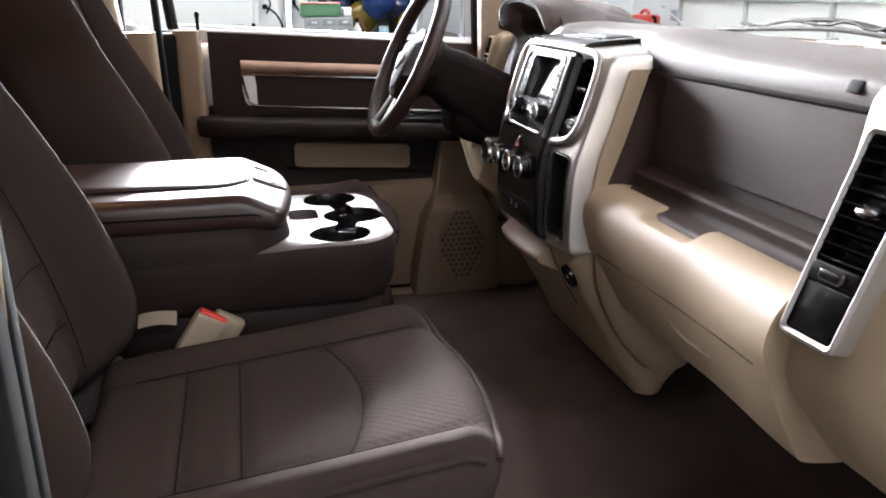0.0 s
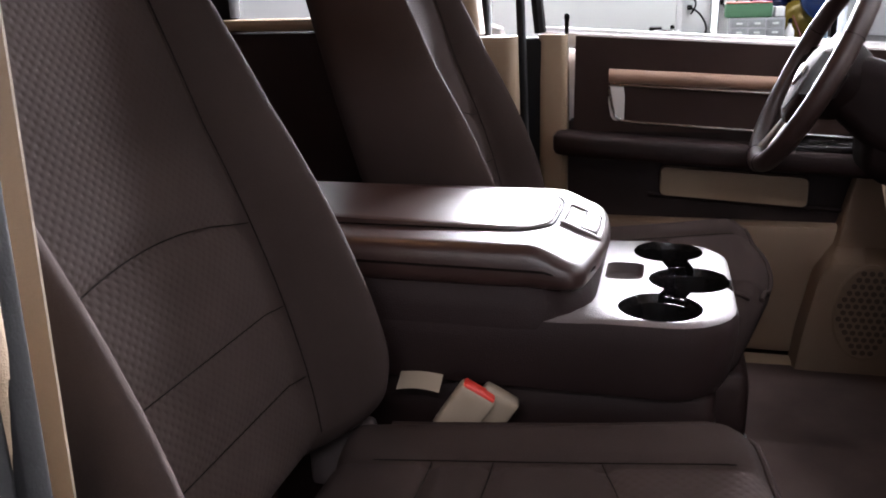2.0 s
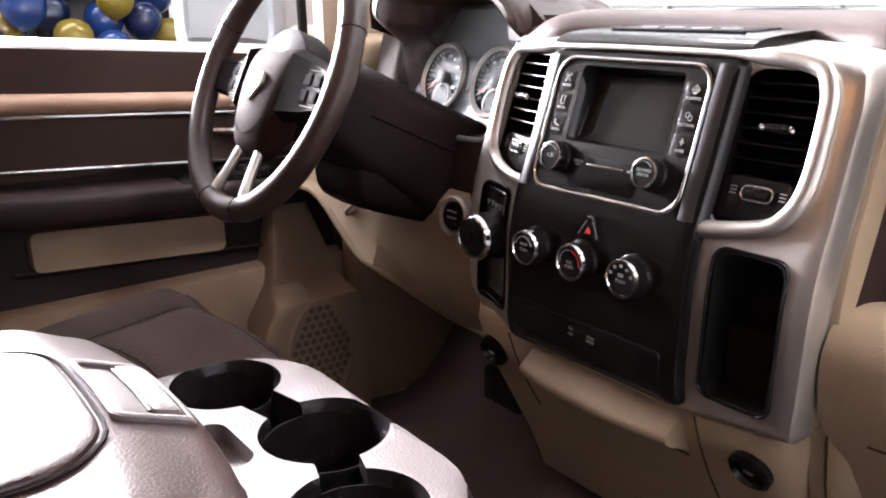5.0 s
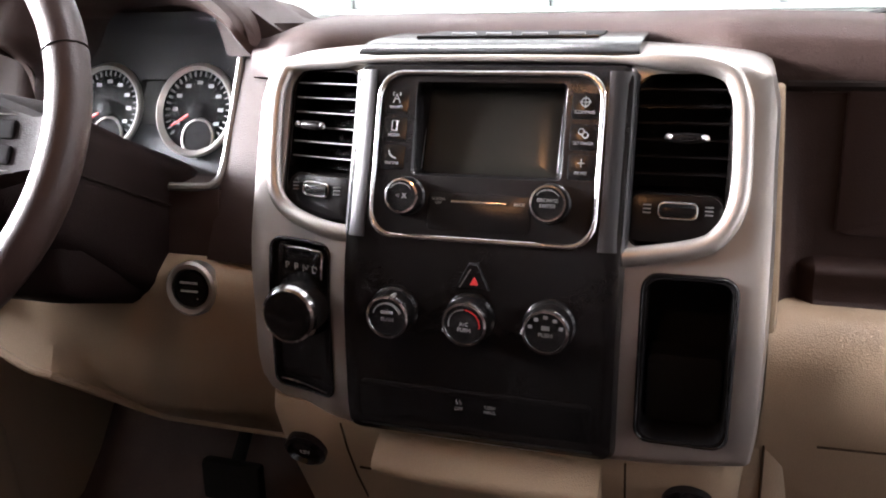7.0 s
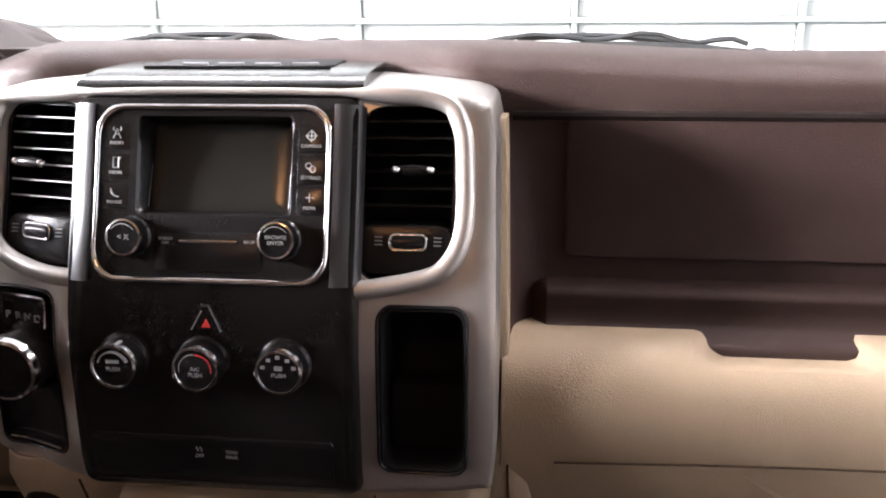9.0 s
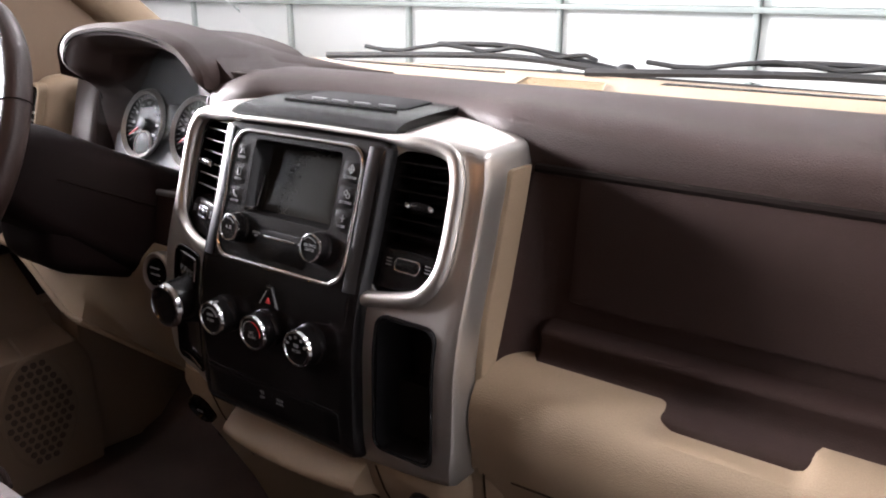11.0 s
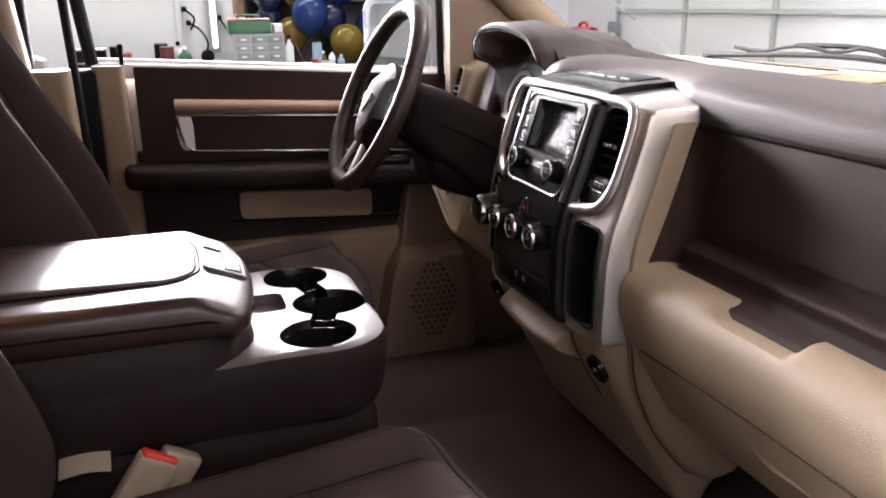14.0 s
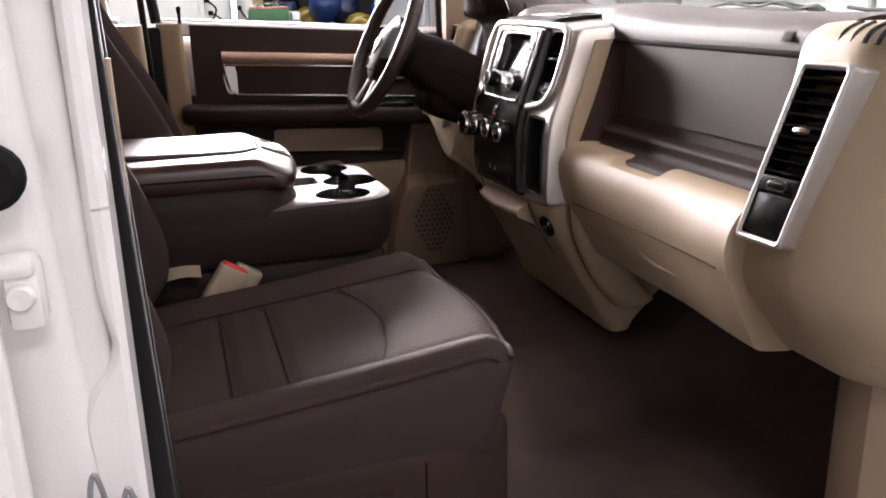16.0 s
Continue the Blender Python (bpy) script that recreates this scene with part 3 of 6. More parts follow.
g = part("window_glass", box(NB(), (-1.72, 0.838, 0.74), (-0.72, 0.842, 1.20)), GLASS, lrd)
g.visible_shadow = False


def front_door():
    """The driver's door from inside: sill, tan strip, chrome pull frame, armrest, pocket, beige edge and speaker pod."""
    d = thing("driver_door", (-0.2, 0.86, 0), "closed driver's door with brown panel, tan strip and chrome pull", "car door")
    slope = lambda x: 0.692 - 0.062 * (x + 0.53)

    def face(x, z):
        bulge = 0.012 * math.sin(math.pi * max(0, min(1, (z - 0.25) / 0.45)))
        return Vector((x, 0.850 - bulge, z))

    part("upper_panel", surf(NB(), lin(-0.533, 0.22, 24), lin(0, 1, 12), lambda x, v: face(x, 0.48 + (slope(x) - 0.48) * v), (0, 0.03, 0)), BROWN_SM, d)
    part("lower_panel", surf(NB(), lin(-0.545, 0.22, 20), lin(0, 1, 8), lambda x, v: Vector((x, 0.835 + 0.02 * v, 0.27 + 0.23 * v)), (0, 0.05, 0)), DKBROWN, d)
    part("beige_edge", post(NB(), rrect(-0.570, 0.845, 0.066, 0.06, 0.015), 0.02, 0.696, -0.02, 0.02, 10), BEIGE, d, "beige rear edge of the door trim")
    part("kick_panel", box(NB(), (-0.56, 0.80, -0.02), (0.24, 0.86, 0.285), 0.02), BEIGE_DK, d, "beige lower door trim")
    part("belt_rail", surf(NB(), lin(-0.61, 0.24, 16), lin(0, 1, 4), lambda x, v: Vector((x, 0.862 + 0.045 * v, slope(x) + 0.004 + 0.012 * math.sin(math.pi * v))), (0, 0.0, -0.03)), PAINT, d, "white window rail")
    part("skin", box(NB(), (-0.62, 0.915, -0.16), (0.45, 0.95, 0.66), 0.02), PAINT, d)
    # tan strip over the pull
    zc = lambda x: 0.605 - 0.055 * (x + 0.455)
    strip = [[(x, 0.842 + 0.016 * math.cos(a) * (1 if math.cos(a) > 0 else 1.2), zc(x) + 0.0155 * math.sin(a)) for a in [2 * math.pi * k / 14 for k in range(14)]] for x in [-0.456, -0.452] + lin(-0.44, 0.15, 12)]
    part("tan_strip", loft(NB(), strip), TAN, d, "tan leather trim strip")
    lo = lambda x: 0.503 - 0.062 * (x + 0.43)
    top = [(x, 0.838, zc(x) - 0.020) for x in lin(0.12, -0.452, 10)]
    end = [(-0.4545, 0.838, 0.575), (-0.448, 0.838, 0.54), (-0.440, 0.838, 0.515), (-0.425, 0.838, 0.5045)]
    low = [(x, 0.838, lo(x)) for x in lin(-0.40, 0.12, 8)]
    part("pull_frame", tube(NB(), top + end + low, 0.0042, 8, up=(0, 1, 0)), CHROME, d, "thin chrome pull frame")
    part("pull_end", loft(NB(), [[(x, y, z) for y, z in ((0.850, z0), (0.838, z0), (0.838, z1), (0.850, z1))] for x, z0, z1 in ((-0.456, 0.545, 0.584), (-0.450, 0.515, 0.584), (-0.443, 0.506, 0.583), (-0.430, 0.504, 0.583), (-0.424, 0.503, 0.582), (-0.420, 0.502, 0.560))]), SILVER, d, "satin silver corner of the pull")
    part("pull_recess", surf(NB(), lin(-0.416, 0.12, 10), lin(0, 1, 6), lambda x, v: Vector((x, 0.846, lo(x) + 0.006 + (zc(x) - 0.03 - lo(x)) * v)), (0, 0.012, 0)), DKBROWN, d)

    def rest(p, c):
        w = p + c
        w.z -= 0.055 * (w.x + 0.57)
        w.y += 0.02 * ease(-0.50, -0.58, w.x)
        return w

    part("armrest", softbox(NB(), (-0.215, 0.806, 0.459), (0.360, 0.050, 0.026), 0.018, (24, 6, 6), rest), DKBROWN, d, "padded dark armrest")
    part("switch_bank", softbox(NB(), (-0.02, 0.800, 0.456), (0.085, 0.030, 0.010), 0.006, (8, 4, 4)), BLACK, d)
    for i in range(3):
        part("window_switch", softbox(NB(), (-0.06 + 0.035 * i, 0.795, 0.468), (0.011, 0.008, 0.005), 0.003, (3, 3, 3)), BLACK, d)
    part("inner_handle", tube(NB(), smooth_path([(-0.02, 0.838, 0.53), (0.02, 0.826, 0.528), (0.07, 0.832, 0.525)], 5), 0.007, 8), CHROME, d)
    part("pocket_insert", loft(NB(), [[(0.5 * (x0 + x1) + (x - 0.5 * (x0 + x1)) * k, y, z - 0.06 * (x + 0.33)) for x, z in rrect(0.5 * (x0 + x1), 0.372, (x1 - x0), 0.064, 0.012)] for x0, x1, y, k in ((-0.335, -0.02, 0.850, 1), (-0.335, -0.02, 0.824, 1), (-0.335, -0.02, 0.819, 0.985))]), BEIGE, d, "beige map-pocket insert")
    part("pocket_lip", tube(NB(), [(x, 0.829, 0.338 - 0.06 * (x + 0.33)) for x in lin(-0.36, 0.05, 8)], 0.006, 8, flat=0.7), DKBROWN, d)
    # window frame and glass
    fr = smooth_path([(-0.615, 0.865, 0.70), (-0.64, 0.84, 0.95), (-0.66, 0.80, 1.18)], 4)
    part("rear_frame", tube(NB(), fr, 0.014, 8, up=(0, 1, 0), flat=1.2), RUBBER, d, "black window frame")
    part("front_frame", tube(NB(), [(0.172, 0.852, 0.63), (0.166, 0.845, 0.82), (0.13, 0.835, 0.97)], 0.009, 8), RUBBER, d)
    part("upper_frame", tube(NB(), smooth_path([(-0.66, 0.80, 1.18), (-0.3, 0.80, 1.22), (-0.02, 0.80, 1.14), (0.11, 0.815, 0.98)], 5), 0.02, 8), RUBBER, d)
    gl = part("window_glass", loft(NB(), [[(-0.62, y, 0.68), (0.15, y, 0.63), (0.14, y - 0.02, 0.84), (-0.02, y - 0.05, 1.12), (-0.3, y - 0.06, 1.2), (-0.65, y - 0.06, 1.18)] for y in (0.868, 0.872)]), TINTED, d)
    gl.visible_shadow = False
    part("lock_pin", lathe(NB(), (-0.555, 0.862, 0.69), (0, 0, 1), [(0.005, 0), (0.005, 0.035), (0.0065, 0.037), (0.0065, 0.048), (0.003, 0.051)], 10), BLACK, d)
    # speaker pod low at the front of the door
    pod = [(-0.025, -0.045), (0.195, -0.055), (0.21, -0.04), (0.215, 0.05), (0.208, 0.19), (0.178, 0.25), (0.125, 0.43), (0.078, 0.43), (0.035, 0.25), (0.0, 0.19), (-0.025, 0.05), (-0.033, -0.03)]
    loop = dense([pod], 0.012)[0]
    grow = lambda k, y: [(0.09 + (x - 0.09) * k, y + 0.055 * ease(0.222, 0.25, z) + 0.045 * ease(0.25, 0.43, z), z) for x, z in loop]
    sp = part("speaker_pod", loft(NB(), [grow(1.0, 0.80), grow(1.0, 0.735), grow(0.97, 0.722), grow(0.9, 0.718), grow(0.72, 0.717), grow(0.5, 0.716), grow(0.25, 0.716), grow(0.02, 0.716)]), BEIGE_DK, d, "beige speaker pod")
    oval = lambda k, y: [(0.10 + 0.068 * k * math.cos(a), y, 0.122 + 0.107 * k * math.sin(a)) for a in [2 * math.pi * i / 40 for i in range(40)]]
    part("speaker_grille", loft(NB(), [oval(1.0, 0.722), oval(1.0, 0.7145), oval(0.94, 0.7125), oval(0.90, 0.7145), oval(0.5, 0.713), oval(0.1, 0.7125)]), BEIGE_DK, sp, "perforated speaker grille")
    hb = NB()
    for row in range(-6, 7):
        for column in range(-4, 5):
            u, v = 0.0155 * (column + 0.5 * (row % 2)), 0.0148 * row
            if (u / 0.059) ** 2 + (v / 0.095) ** 2 < 1:
                lathe(hb, (0.10 + u, 0.7140, 0.122 + v), (0, -1, 0), [(0.0060, 0), (0.0060, 0.0022), (0.002, 0.0024)], 6)
    part("grille_holes", hb, HOLES, sp)
    return d


front_door()
# added filler that blocks a bright gap ahead of the door panels
part("door_gap_filler", box(NB(), (0.205, 0.80, -0.06), (0.27, 0.913, 0.64), 0.01), DKBROWN, body)
mir = thing("door_mirror", (0.15, 1.10, 0.66), "pale grey outside mirror on the driver's door", "mirror")
part("housing", softbox(NB(), (0.20, 1.09, 0.735), (0.075, 0.135, 0.105), 0.04, (10, 14, 14), lambda p, c: p + c + Vector((-0.055 * (p.y / 0.135), 0, 0))), MIRFRAME, mir)
def face_mirror(y, z, w):
    return (0.124 - 0.055 * ((y - 1.09) / 0.135) - w, y, z)


part("bezel", band(NB(), rrect(1.09, 0.735, 0.25, 0.19, 0.04), rrect(1.09, 0.735, 0.222, 0.165, 0.034), face_mirror, -0.02, 0.004, 0.003), MIRFRAME, mir)
part("mirror_glass", plate(NB(), rrect(1.09, 0.735, 0.224, 0.167, 0.034), face_mirror, -0.012, 0.0, 0.001, 2), MIRROR, mir)
part("arm", box(NB(), (0.20, 0.93, 0.645), (0.28, 1.05, 0.70), 0.015), PAINT, mir)

# ---- dashboard ----
dash = thing("dashboard", (0.2, 0, 0.1), "two-tone brown and beige pickup dashboard with upper glove box", "dashboard")


def xz(pts, steps=5):
    return [(p.x, p.z) for p in smooth_path([(x, 0, z) for x, z in pts], steps)]


pad = xz([(0.150, 0.670), (0.1505, 0.684), (0.158, 0.700), (0.188, 0.713), (0.27, 0.717), (0.42, 0.706), (0.535, 0.692)])


def pad_bend(x, y, z):
    """The pad's front lip runs back in a bow behind the stack, and rolls up a little there."""
    near = 1 - ease(0.16, 0.32, x)
    bow = max(0.0, 0.040 - 1.15 * y * y) * (1 - ease(0.165, 0.215, y))
    lip = ease(-0.48, -0.17, y) * (1 - ease(0.20, 0.26, y))
    x = x + near * (bow + 0.024 * ease(0.225, 0.275, y))
    return (x, y, z + 0.012 * lip * ease(0.672, 0.694, z) * (1 - ease(0.22, 0.42, x)))


part("top_pad", extrude_y(NB(), pad + [(0.535, 0.68), (0.30, 0.68), (0.20, 0.672), (0.165, 0.666)], -0.735, 0.276, 70, pad_bend), BROWN, dash, "grained brown padded dash top")
part("rear_deck", extrude_y(NB(), [(0.525, 0.690), (0.60, 0.687), (0.84, 0.677), (0.84, 0.655), (0.525, 0.655)], -0.76, 0.76, 14), BEIGE, dash, "beige dash strip under the windscreen")
for y0, y1 in ((-0.62, -0.10), (0.20, 0.62)):
    part("defroster_slot", box(NB(), (0.74, y0, 0.676), (0.765, y1, 0.6825), 0.002), BLACK, dash)
# skewed tan patch and rim painted for a cast shadow on the beige deck
patch_z = lambda x: 0.690 - 0.0417 * (x - 0.525) + 0.0018
deck_patch = part("deck_shadow", surf(NB(), lin(0.532, 0.668, 8), lin(0, 1, 10), lambda x, v: (x, -0.105 + 0.14 * v + 0.45 * (x - 0.532), patch_z(x)), (0, 0, -0.004)), DECKSHADE, dash, "tan woven patch on the dash top, drawn for a shadow")
part("patch_rim", tube(NB(), [(x, y, patch_z(x) + 0.0005) for x, y in ((0.532, -0.105), (0.668, -0.044), (0.668, 0.096), (0.532, 0.035))], 0.0016, 6, closed=True), BEIGE, deck_patch)
part("sun_sensor", softbox(NB(), (0.1530, -0.655, 0.6905), (0.0030, 0.011, 0.0065), 0.002, (3, 5, 4), lambda p, c: c + Vector((p.x + 0.55 * p.z, p.y, p.z))), RUBBER, dash)
# seam under the pad
part("pad_seam", tube(NB(), [(0.1462, y, 0.6692) for y in lin(-0.712, -0.230, 6)], 0.0044, 8), SEAM, dash)
part("door_top_edge", tube(NB(), [(0.1455, y, 0.6648) for y in lin(-0.708, -0.250, 6)], 0.0009, 6), BROWN, dash)

# upper glove box: recess, door, ledge
def recess(y, v):
    z = 0.492 + 0.178 * v
    return (0.126 + 0.024 * v + 0.004 * math.sin(math.pi * v), y, z)


glove_y = lambda v: -0.243 + 0.016 * v
part("glove_recess", surf(NB(), lin(0, 1, 12), lin(0.16, 1, 8), lambda t, v: (recess(0, v)[0], glove_y(v) + (-0.712 - glove_y(v)) * t, recess(0, v)[2]), (0.03, 0, 0)), BROWN_SM, dash)
gd_place = lambda y, v, w: (recess(y, v)[0] - w, y, recess(y, v)[2])
part("recess_side", surf(NB(), lin(0, 1, 8), lin(0.484, 0.671, 10), lambda t, z: (0.075 + 0.40 * (z - 0.484) + (recess(0, (z - 0.492) / 0.178)[0] - 0.075 - 0.40 * (z - 0.484)) * math.sin(t * math.pi / 2), -0.2335 + 0.04 * (z - 0.484) - 0.030 * t * t, z), (0.0, 0.012, 0)), BROWN_SM, dash)
part("glove_door", plate(NB(), [(y, v) for y, v in rrect(-0.494, 0.660, 0.436, 0.66, 0.018)], gd_place, -0.004, 0.006, 0.003, 6), BROWN_SM, dash, "smooth brown upper glove-box door")
# a proud ledge under the door, its face falling in a hollow to the beige shelf
ledge = xz([(0.150, 0.536), (0.132, 0.531), (0.120, 0.5285), (0.1135, 0.5265), (0.1105, 0.5225), (0.1115, 0.517), (0.112, 0.508), (0.106, 0.500), (0.094, 0.4955), (0.080, 0.490), (0.085, 0.470), (0.150, 0.470)], 4)
part("door_ledge", extrude_y(NB(), ledge, -0.712, -0.262, 10), BROWN_SM, dash, "brown ledge under the glove-box door")
part("ledge_end", loft(NB(), [[(x, -0.262, z) for x, z in ledge], [(0.5 * x + 0.07, -0.251, z * 0.92 + 0.04) for x, z in ledge], [(0.15, -0.243, 0.04 + z * 0.92) for x, z in ledge]]), BROWN_SM, dash)

# beige shelf and lower glove box
low = xz([(0.150, 0.494), (0.110, 0.498), (0.084, 0.4985), (0.064, 0.492), (0.049, 0.475), (0.0445, 0.452), (0.050, 0.420), (0.074, 0.362), (0.102, 0.308), (0.116, 0.294), (0.16, 0.287)], 4)


def dip(x, y, z):
    k = ease(-0.372, -0.400, y + 0.3 * (x - 0.06)) * (1 - ease(-0.506, -0.520, y - 0.25 * (x - 0.06)))
    if x < 0.14:
        z = z - k * max(0.0, z - 0.4855)
    # the lower dash swells outwards towards the vent
    x = x - 0.012 * ease(-0.50, -0.70, y) * ease(0.49, 0.42, z)
    return (x, y, z)


part("lower_panel", extrude_y(NB(), low + [(0.42, 0.30), (0.42, 0.45), (0.2, 0.47)], -0.715, -0.2268, 72, dip), BEIGE, dash, "beige lower dash with shelf lip")
part("glove_seam", tube(NB(), smooth_path([(0.052, -0.27, 0.398), (0.049, -0.45, 0.405), (0.042, -0.62, 0.410), (0.036, -0.70, 0.412)], 5), 0.0010, 6), GAP, dash)
part("grip_scoop", tube(NB(), smooth_path([(0.0625, -0.420, 0.392), (0.072, -0.447, 0.370), (0.080, -0.478, 0.352), (0.080, -0.52, 0.350), (0.078, -0.575, 0.352)], 5), [0.0015 + 0.003 * math.sin(math.pi * i / 20) for i in range(21)], 8), BEIGE, dash, "moulded grip of the lower glove box")
part("under_tray", box(NB(), (0.17, -0.80, 0.275), (0.62, -0.24, 0.30), 0.01), DKBROWN, dash)


def end_warp(p, c):
    w = p + c
    t = (w.z - 0.29) / 0.42
    w.x += 0.055 * ease(0.25, 1.0, t) + 0.075 * ease(0.30, -0.02, t)
    w.y -= 0.018 * t
    w.x += 0.05 * ease(-0.80, -0.905, w.y)
    return w


part("end_cap", softbox(NB(), (0.180, -0.781, 0.497), (0.118, 0.098, 0.213), 0.035, (14, 18, 22), end_warp), BEIGE, dash, "beige dash end round the side vent")

# side vent in the end cap
vent_c = Vector((0.0745, -0.776, 0.564))
vent_r = Vector((0.02, -1, 0.02)).normalized()
vent_u = Vector((0.21, -0.173, 1)).normalized()
vent_n = vent_r.cross(vent_u).normalized()
if vent_n.x > 0:
    vent_n = -vent_n


def on_vent(u, v, w):
    skew = 0.0
    return vent_c + vent_r * (0.93 * u + skew * v) + vent_u * v + vent_n * w


sv = thing("side_air_vent", tuple(vent_c), "tall black side air vent with a satin chrome frame", "air vent", "air vents")
part("frame", band(NB(), rrect(0, 0, 0.084, 0.218, 0.008), rrect(0, 0, 0.068, 0.202, 0.005), on_vent, -0.03, 0.006, 0.003), SILVER, sv, "satin chrome frame")
part("housing", band(NB(), rrect(0, 0, 0.0678, 0.2018, 0.005), rrect(0, 0, 0.0655, 0.1995, 0.004), on_vent, -0.04, 0.006), BLACK, sv)
part("back", plate(NB(), rrect(0, 0, 0.0665, 0.2005, 0.004), on_vent, -0.03, -0.006, 0.001), BLACK, sv)
for i in range(9):
    v = 0.090 - i * 0.0138
    part("slat", loft(NB(), [[on_vent(u, v + dz, w) for dz, w in ((0.0012, 0.009), (-0.0012, 0.0075), (-0.006, -0.006), (-0.004, -0.006))] for u in (-0.0328, 0.0328)]), BLACK, sv)
part("tab", tube(NB(), [on_vent(u, 0.030, 0.011) for u in lin(-0.004, 0.022, 4)], [0.003, 0.0045, 0.005, 0.0045, 0.003], 8), CHROME, sv)
part("wheel_panel", plate(NB(), rrect(0, -0.036, 0.065, 0.020, 0.003), on_vent, -0.006, 0.009, 0.0015), BLACK, sv)
part("thumb_wheel", plate(NB(), rrect(0.0, -0.036, 0.030, 0.010, 0.004), on_vent, 0.0, 0.013, 0.003), PIANO, sv)
part("wheel_rim", band(NB(), rrect(0.0, -0.036, 0.034, 0.014, 0.005), rrect(0.0, -0.036, 0.030, 0.010, 0.004), on_vent, 0.004, 0.0105), CHROME, sv)
part("lower_blank", plate(NB(), rrect(0, -0.073, 0.065, 0.052, 0.004), on_vent, -0.006, 0.006, 0.002), PIANO, sv)
dv = thing("defogger_grille", (0.17, -0.81, 0.70), "small beige side-window defogger grille with dark slots", "air vent")
for i in range(6):
    part("slot", tube(NB(), smooth_path([(0.1215, -0.772 - i * 0.018, 0.689), (0.131, -0.773 - i * 0.018, 0.7025), (0.148, -0.775 - i * 0.018, 0.7105)], 4), 0.0042, 8, up=(-0.7, 0, 0.7), flat=0.5), BLACK, dv)

# ---- centre stack ----
PZ = [(0.30, 0.060), (0.36, 0.034), (0.40, 0.022), (0.50, 0.024), (0.54, 0.032), (0.603, 0.055), (0.667, 0.076), (0.70, 0.088), (0.74, 0.104)]


def face_x(z):
    for (z0, x0), (z1, x1) in zip(PZ, PZ[1:]):
        if z <= z1:
            return x0 + (x1 - x0) * (z - z0) / (z1 - z0)
    return PZ[-1][1]


def soft_x(z):
    return (face_x(z - 0.012) + 2 * face_x(z) + face_x(z + 0.012)) / 4


def S(u, z, w):
    """Stack surface: u to the passenger's side, z up, w out of the dash."""
    return (soft_x(z) - w + 0.018 * ease(0.115, 0.19, -u), -u, z + 0.25 * max(w, 0) * ease(0.50, 0.60, z))


stack = thing("centre_stack", (0.05, 0, 0.38), "black centre control stack in a satin silver surround", "control panel")
O = [(p.x, p.y) for p in smooth_path([(x, y, 0) for x, y in ((0.222, 0.40), (0.2245, 0.52), (0.2225, 0.62), (0.2195, 0.672), (0.200, 0.693), (0.1, 0.6985), (0, 0.6995), (-0.1, 0.6985), (-0.198, 0.694), (-0.220, 0.672), (-0.2235, 0.6), (-0.220, 0.49), (-0.209, 0.39), (-0.12, 0.371), (0, 0.366), (0.1, 0.369), (0.205, 0.380))], 5, True)]


def stack_cutters():
    out = []
    for loop in (rrect(-0.1490, 0.618, 0.082, 0.135, 0.022), rrect(0.1505, 0.618, 0.079, 0.130, 0.022), rrect(0.166, 0.4685, 0.070, 0.137, 0.012), rrect(-0.165, 0.469, 0.066, 0.141, 0.010)):
        b = NB()
        loft(b, [[S(*p, w) for p in loop] for w in (-0.09, -0.04, 0.0, 0.03)])
        out.append(finish("cutter", b, BLACK))
    return out


def deep(u, z, w):
    """The silver shell wraps back over the top of the stack."""
    if w > -0.02:
        return S(u, z, w)
    k = ease(0.663, 0.674, z)
    x, y, z = S(u * (1 + 0.02 * k), z, w - 0.062 * k)
    return (x, y, z + 0.007 * ease(0.672, 0.690, z))


bez = part("silver_surround", plate(NB(), O, deep, -0.060, 0.0, 0.010, 22), SILVER, stack, "satin silver surround")
carved(bez, stack_cutters())
side = [(0.2330, 0.40), (0.2330, 0.45), (0.2318, 0.52), (0.2298, 0.58), (0.228, 0.640), (0.2265, 0.6715), (0.10, 0.6725), (-0.10, 0.6725), (-0.2235, 0.6715), (-0.226, 0.62), (-0.224, 0.49), (-0.212, 0.39), (-0.12, 0.371), (0, 0.366), (0.1, 0.369), (0.215, 0.380)]
hou = part("beige_flank", plate(NB(), side, S, -0.066, -0.034, 0.005, 14), BEIGE, stack, "beige flank of the stack")
carved(hou, stack_cutters())
ring_path = smooth_path([S(u, z, 0.004 + 0.005 * ease(0.135, 0.105, abs(u)) * ease(0.6, 0.65, z)) for u, z in ((-0.105, 0.551), (-0.14, 0.5535), (-0.180, 0.563), (-0.197, 0.585), (-0.2015, 0.64), (-0.198, 0.673), (-0.180, 0.688), (-0.1, 0.6915), (0, 0.6925), (0.1, 0.6915), (0.172, 0.688), (0.192, 0.670), (0.1965, 0.635), (0.196, 0.592), (0.185, 0.568), (0.165, 0.557), (0.110, 0.547))], 5)
ring_r = [0.0075 - 0.0048 * ease(0.135, 0.105, abs(q.y)) * ease(0.6, 0.65, q.z) for q in ring_path]
part("vent_ring", tube(NB(), ring_path, ring_r, 10, up=(-1, 0, 0.2), flat=0.8), SILVER, stack, "rounded silver ring round the vents")
panel = part("black_panel", plate(NB(), rrect(0.001, 0.5335, 0.232, 0.311, 0.010), S, -0.012, 0.015, 0.010, 16), BLACK, stack, "satin black control panel")
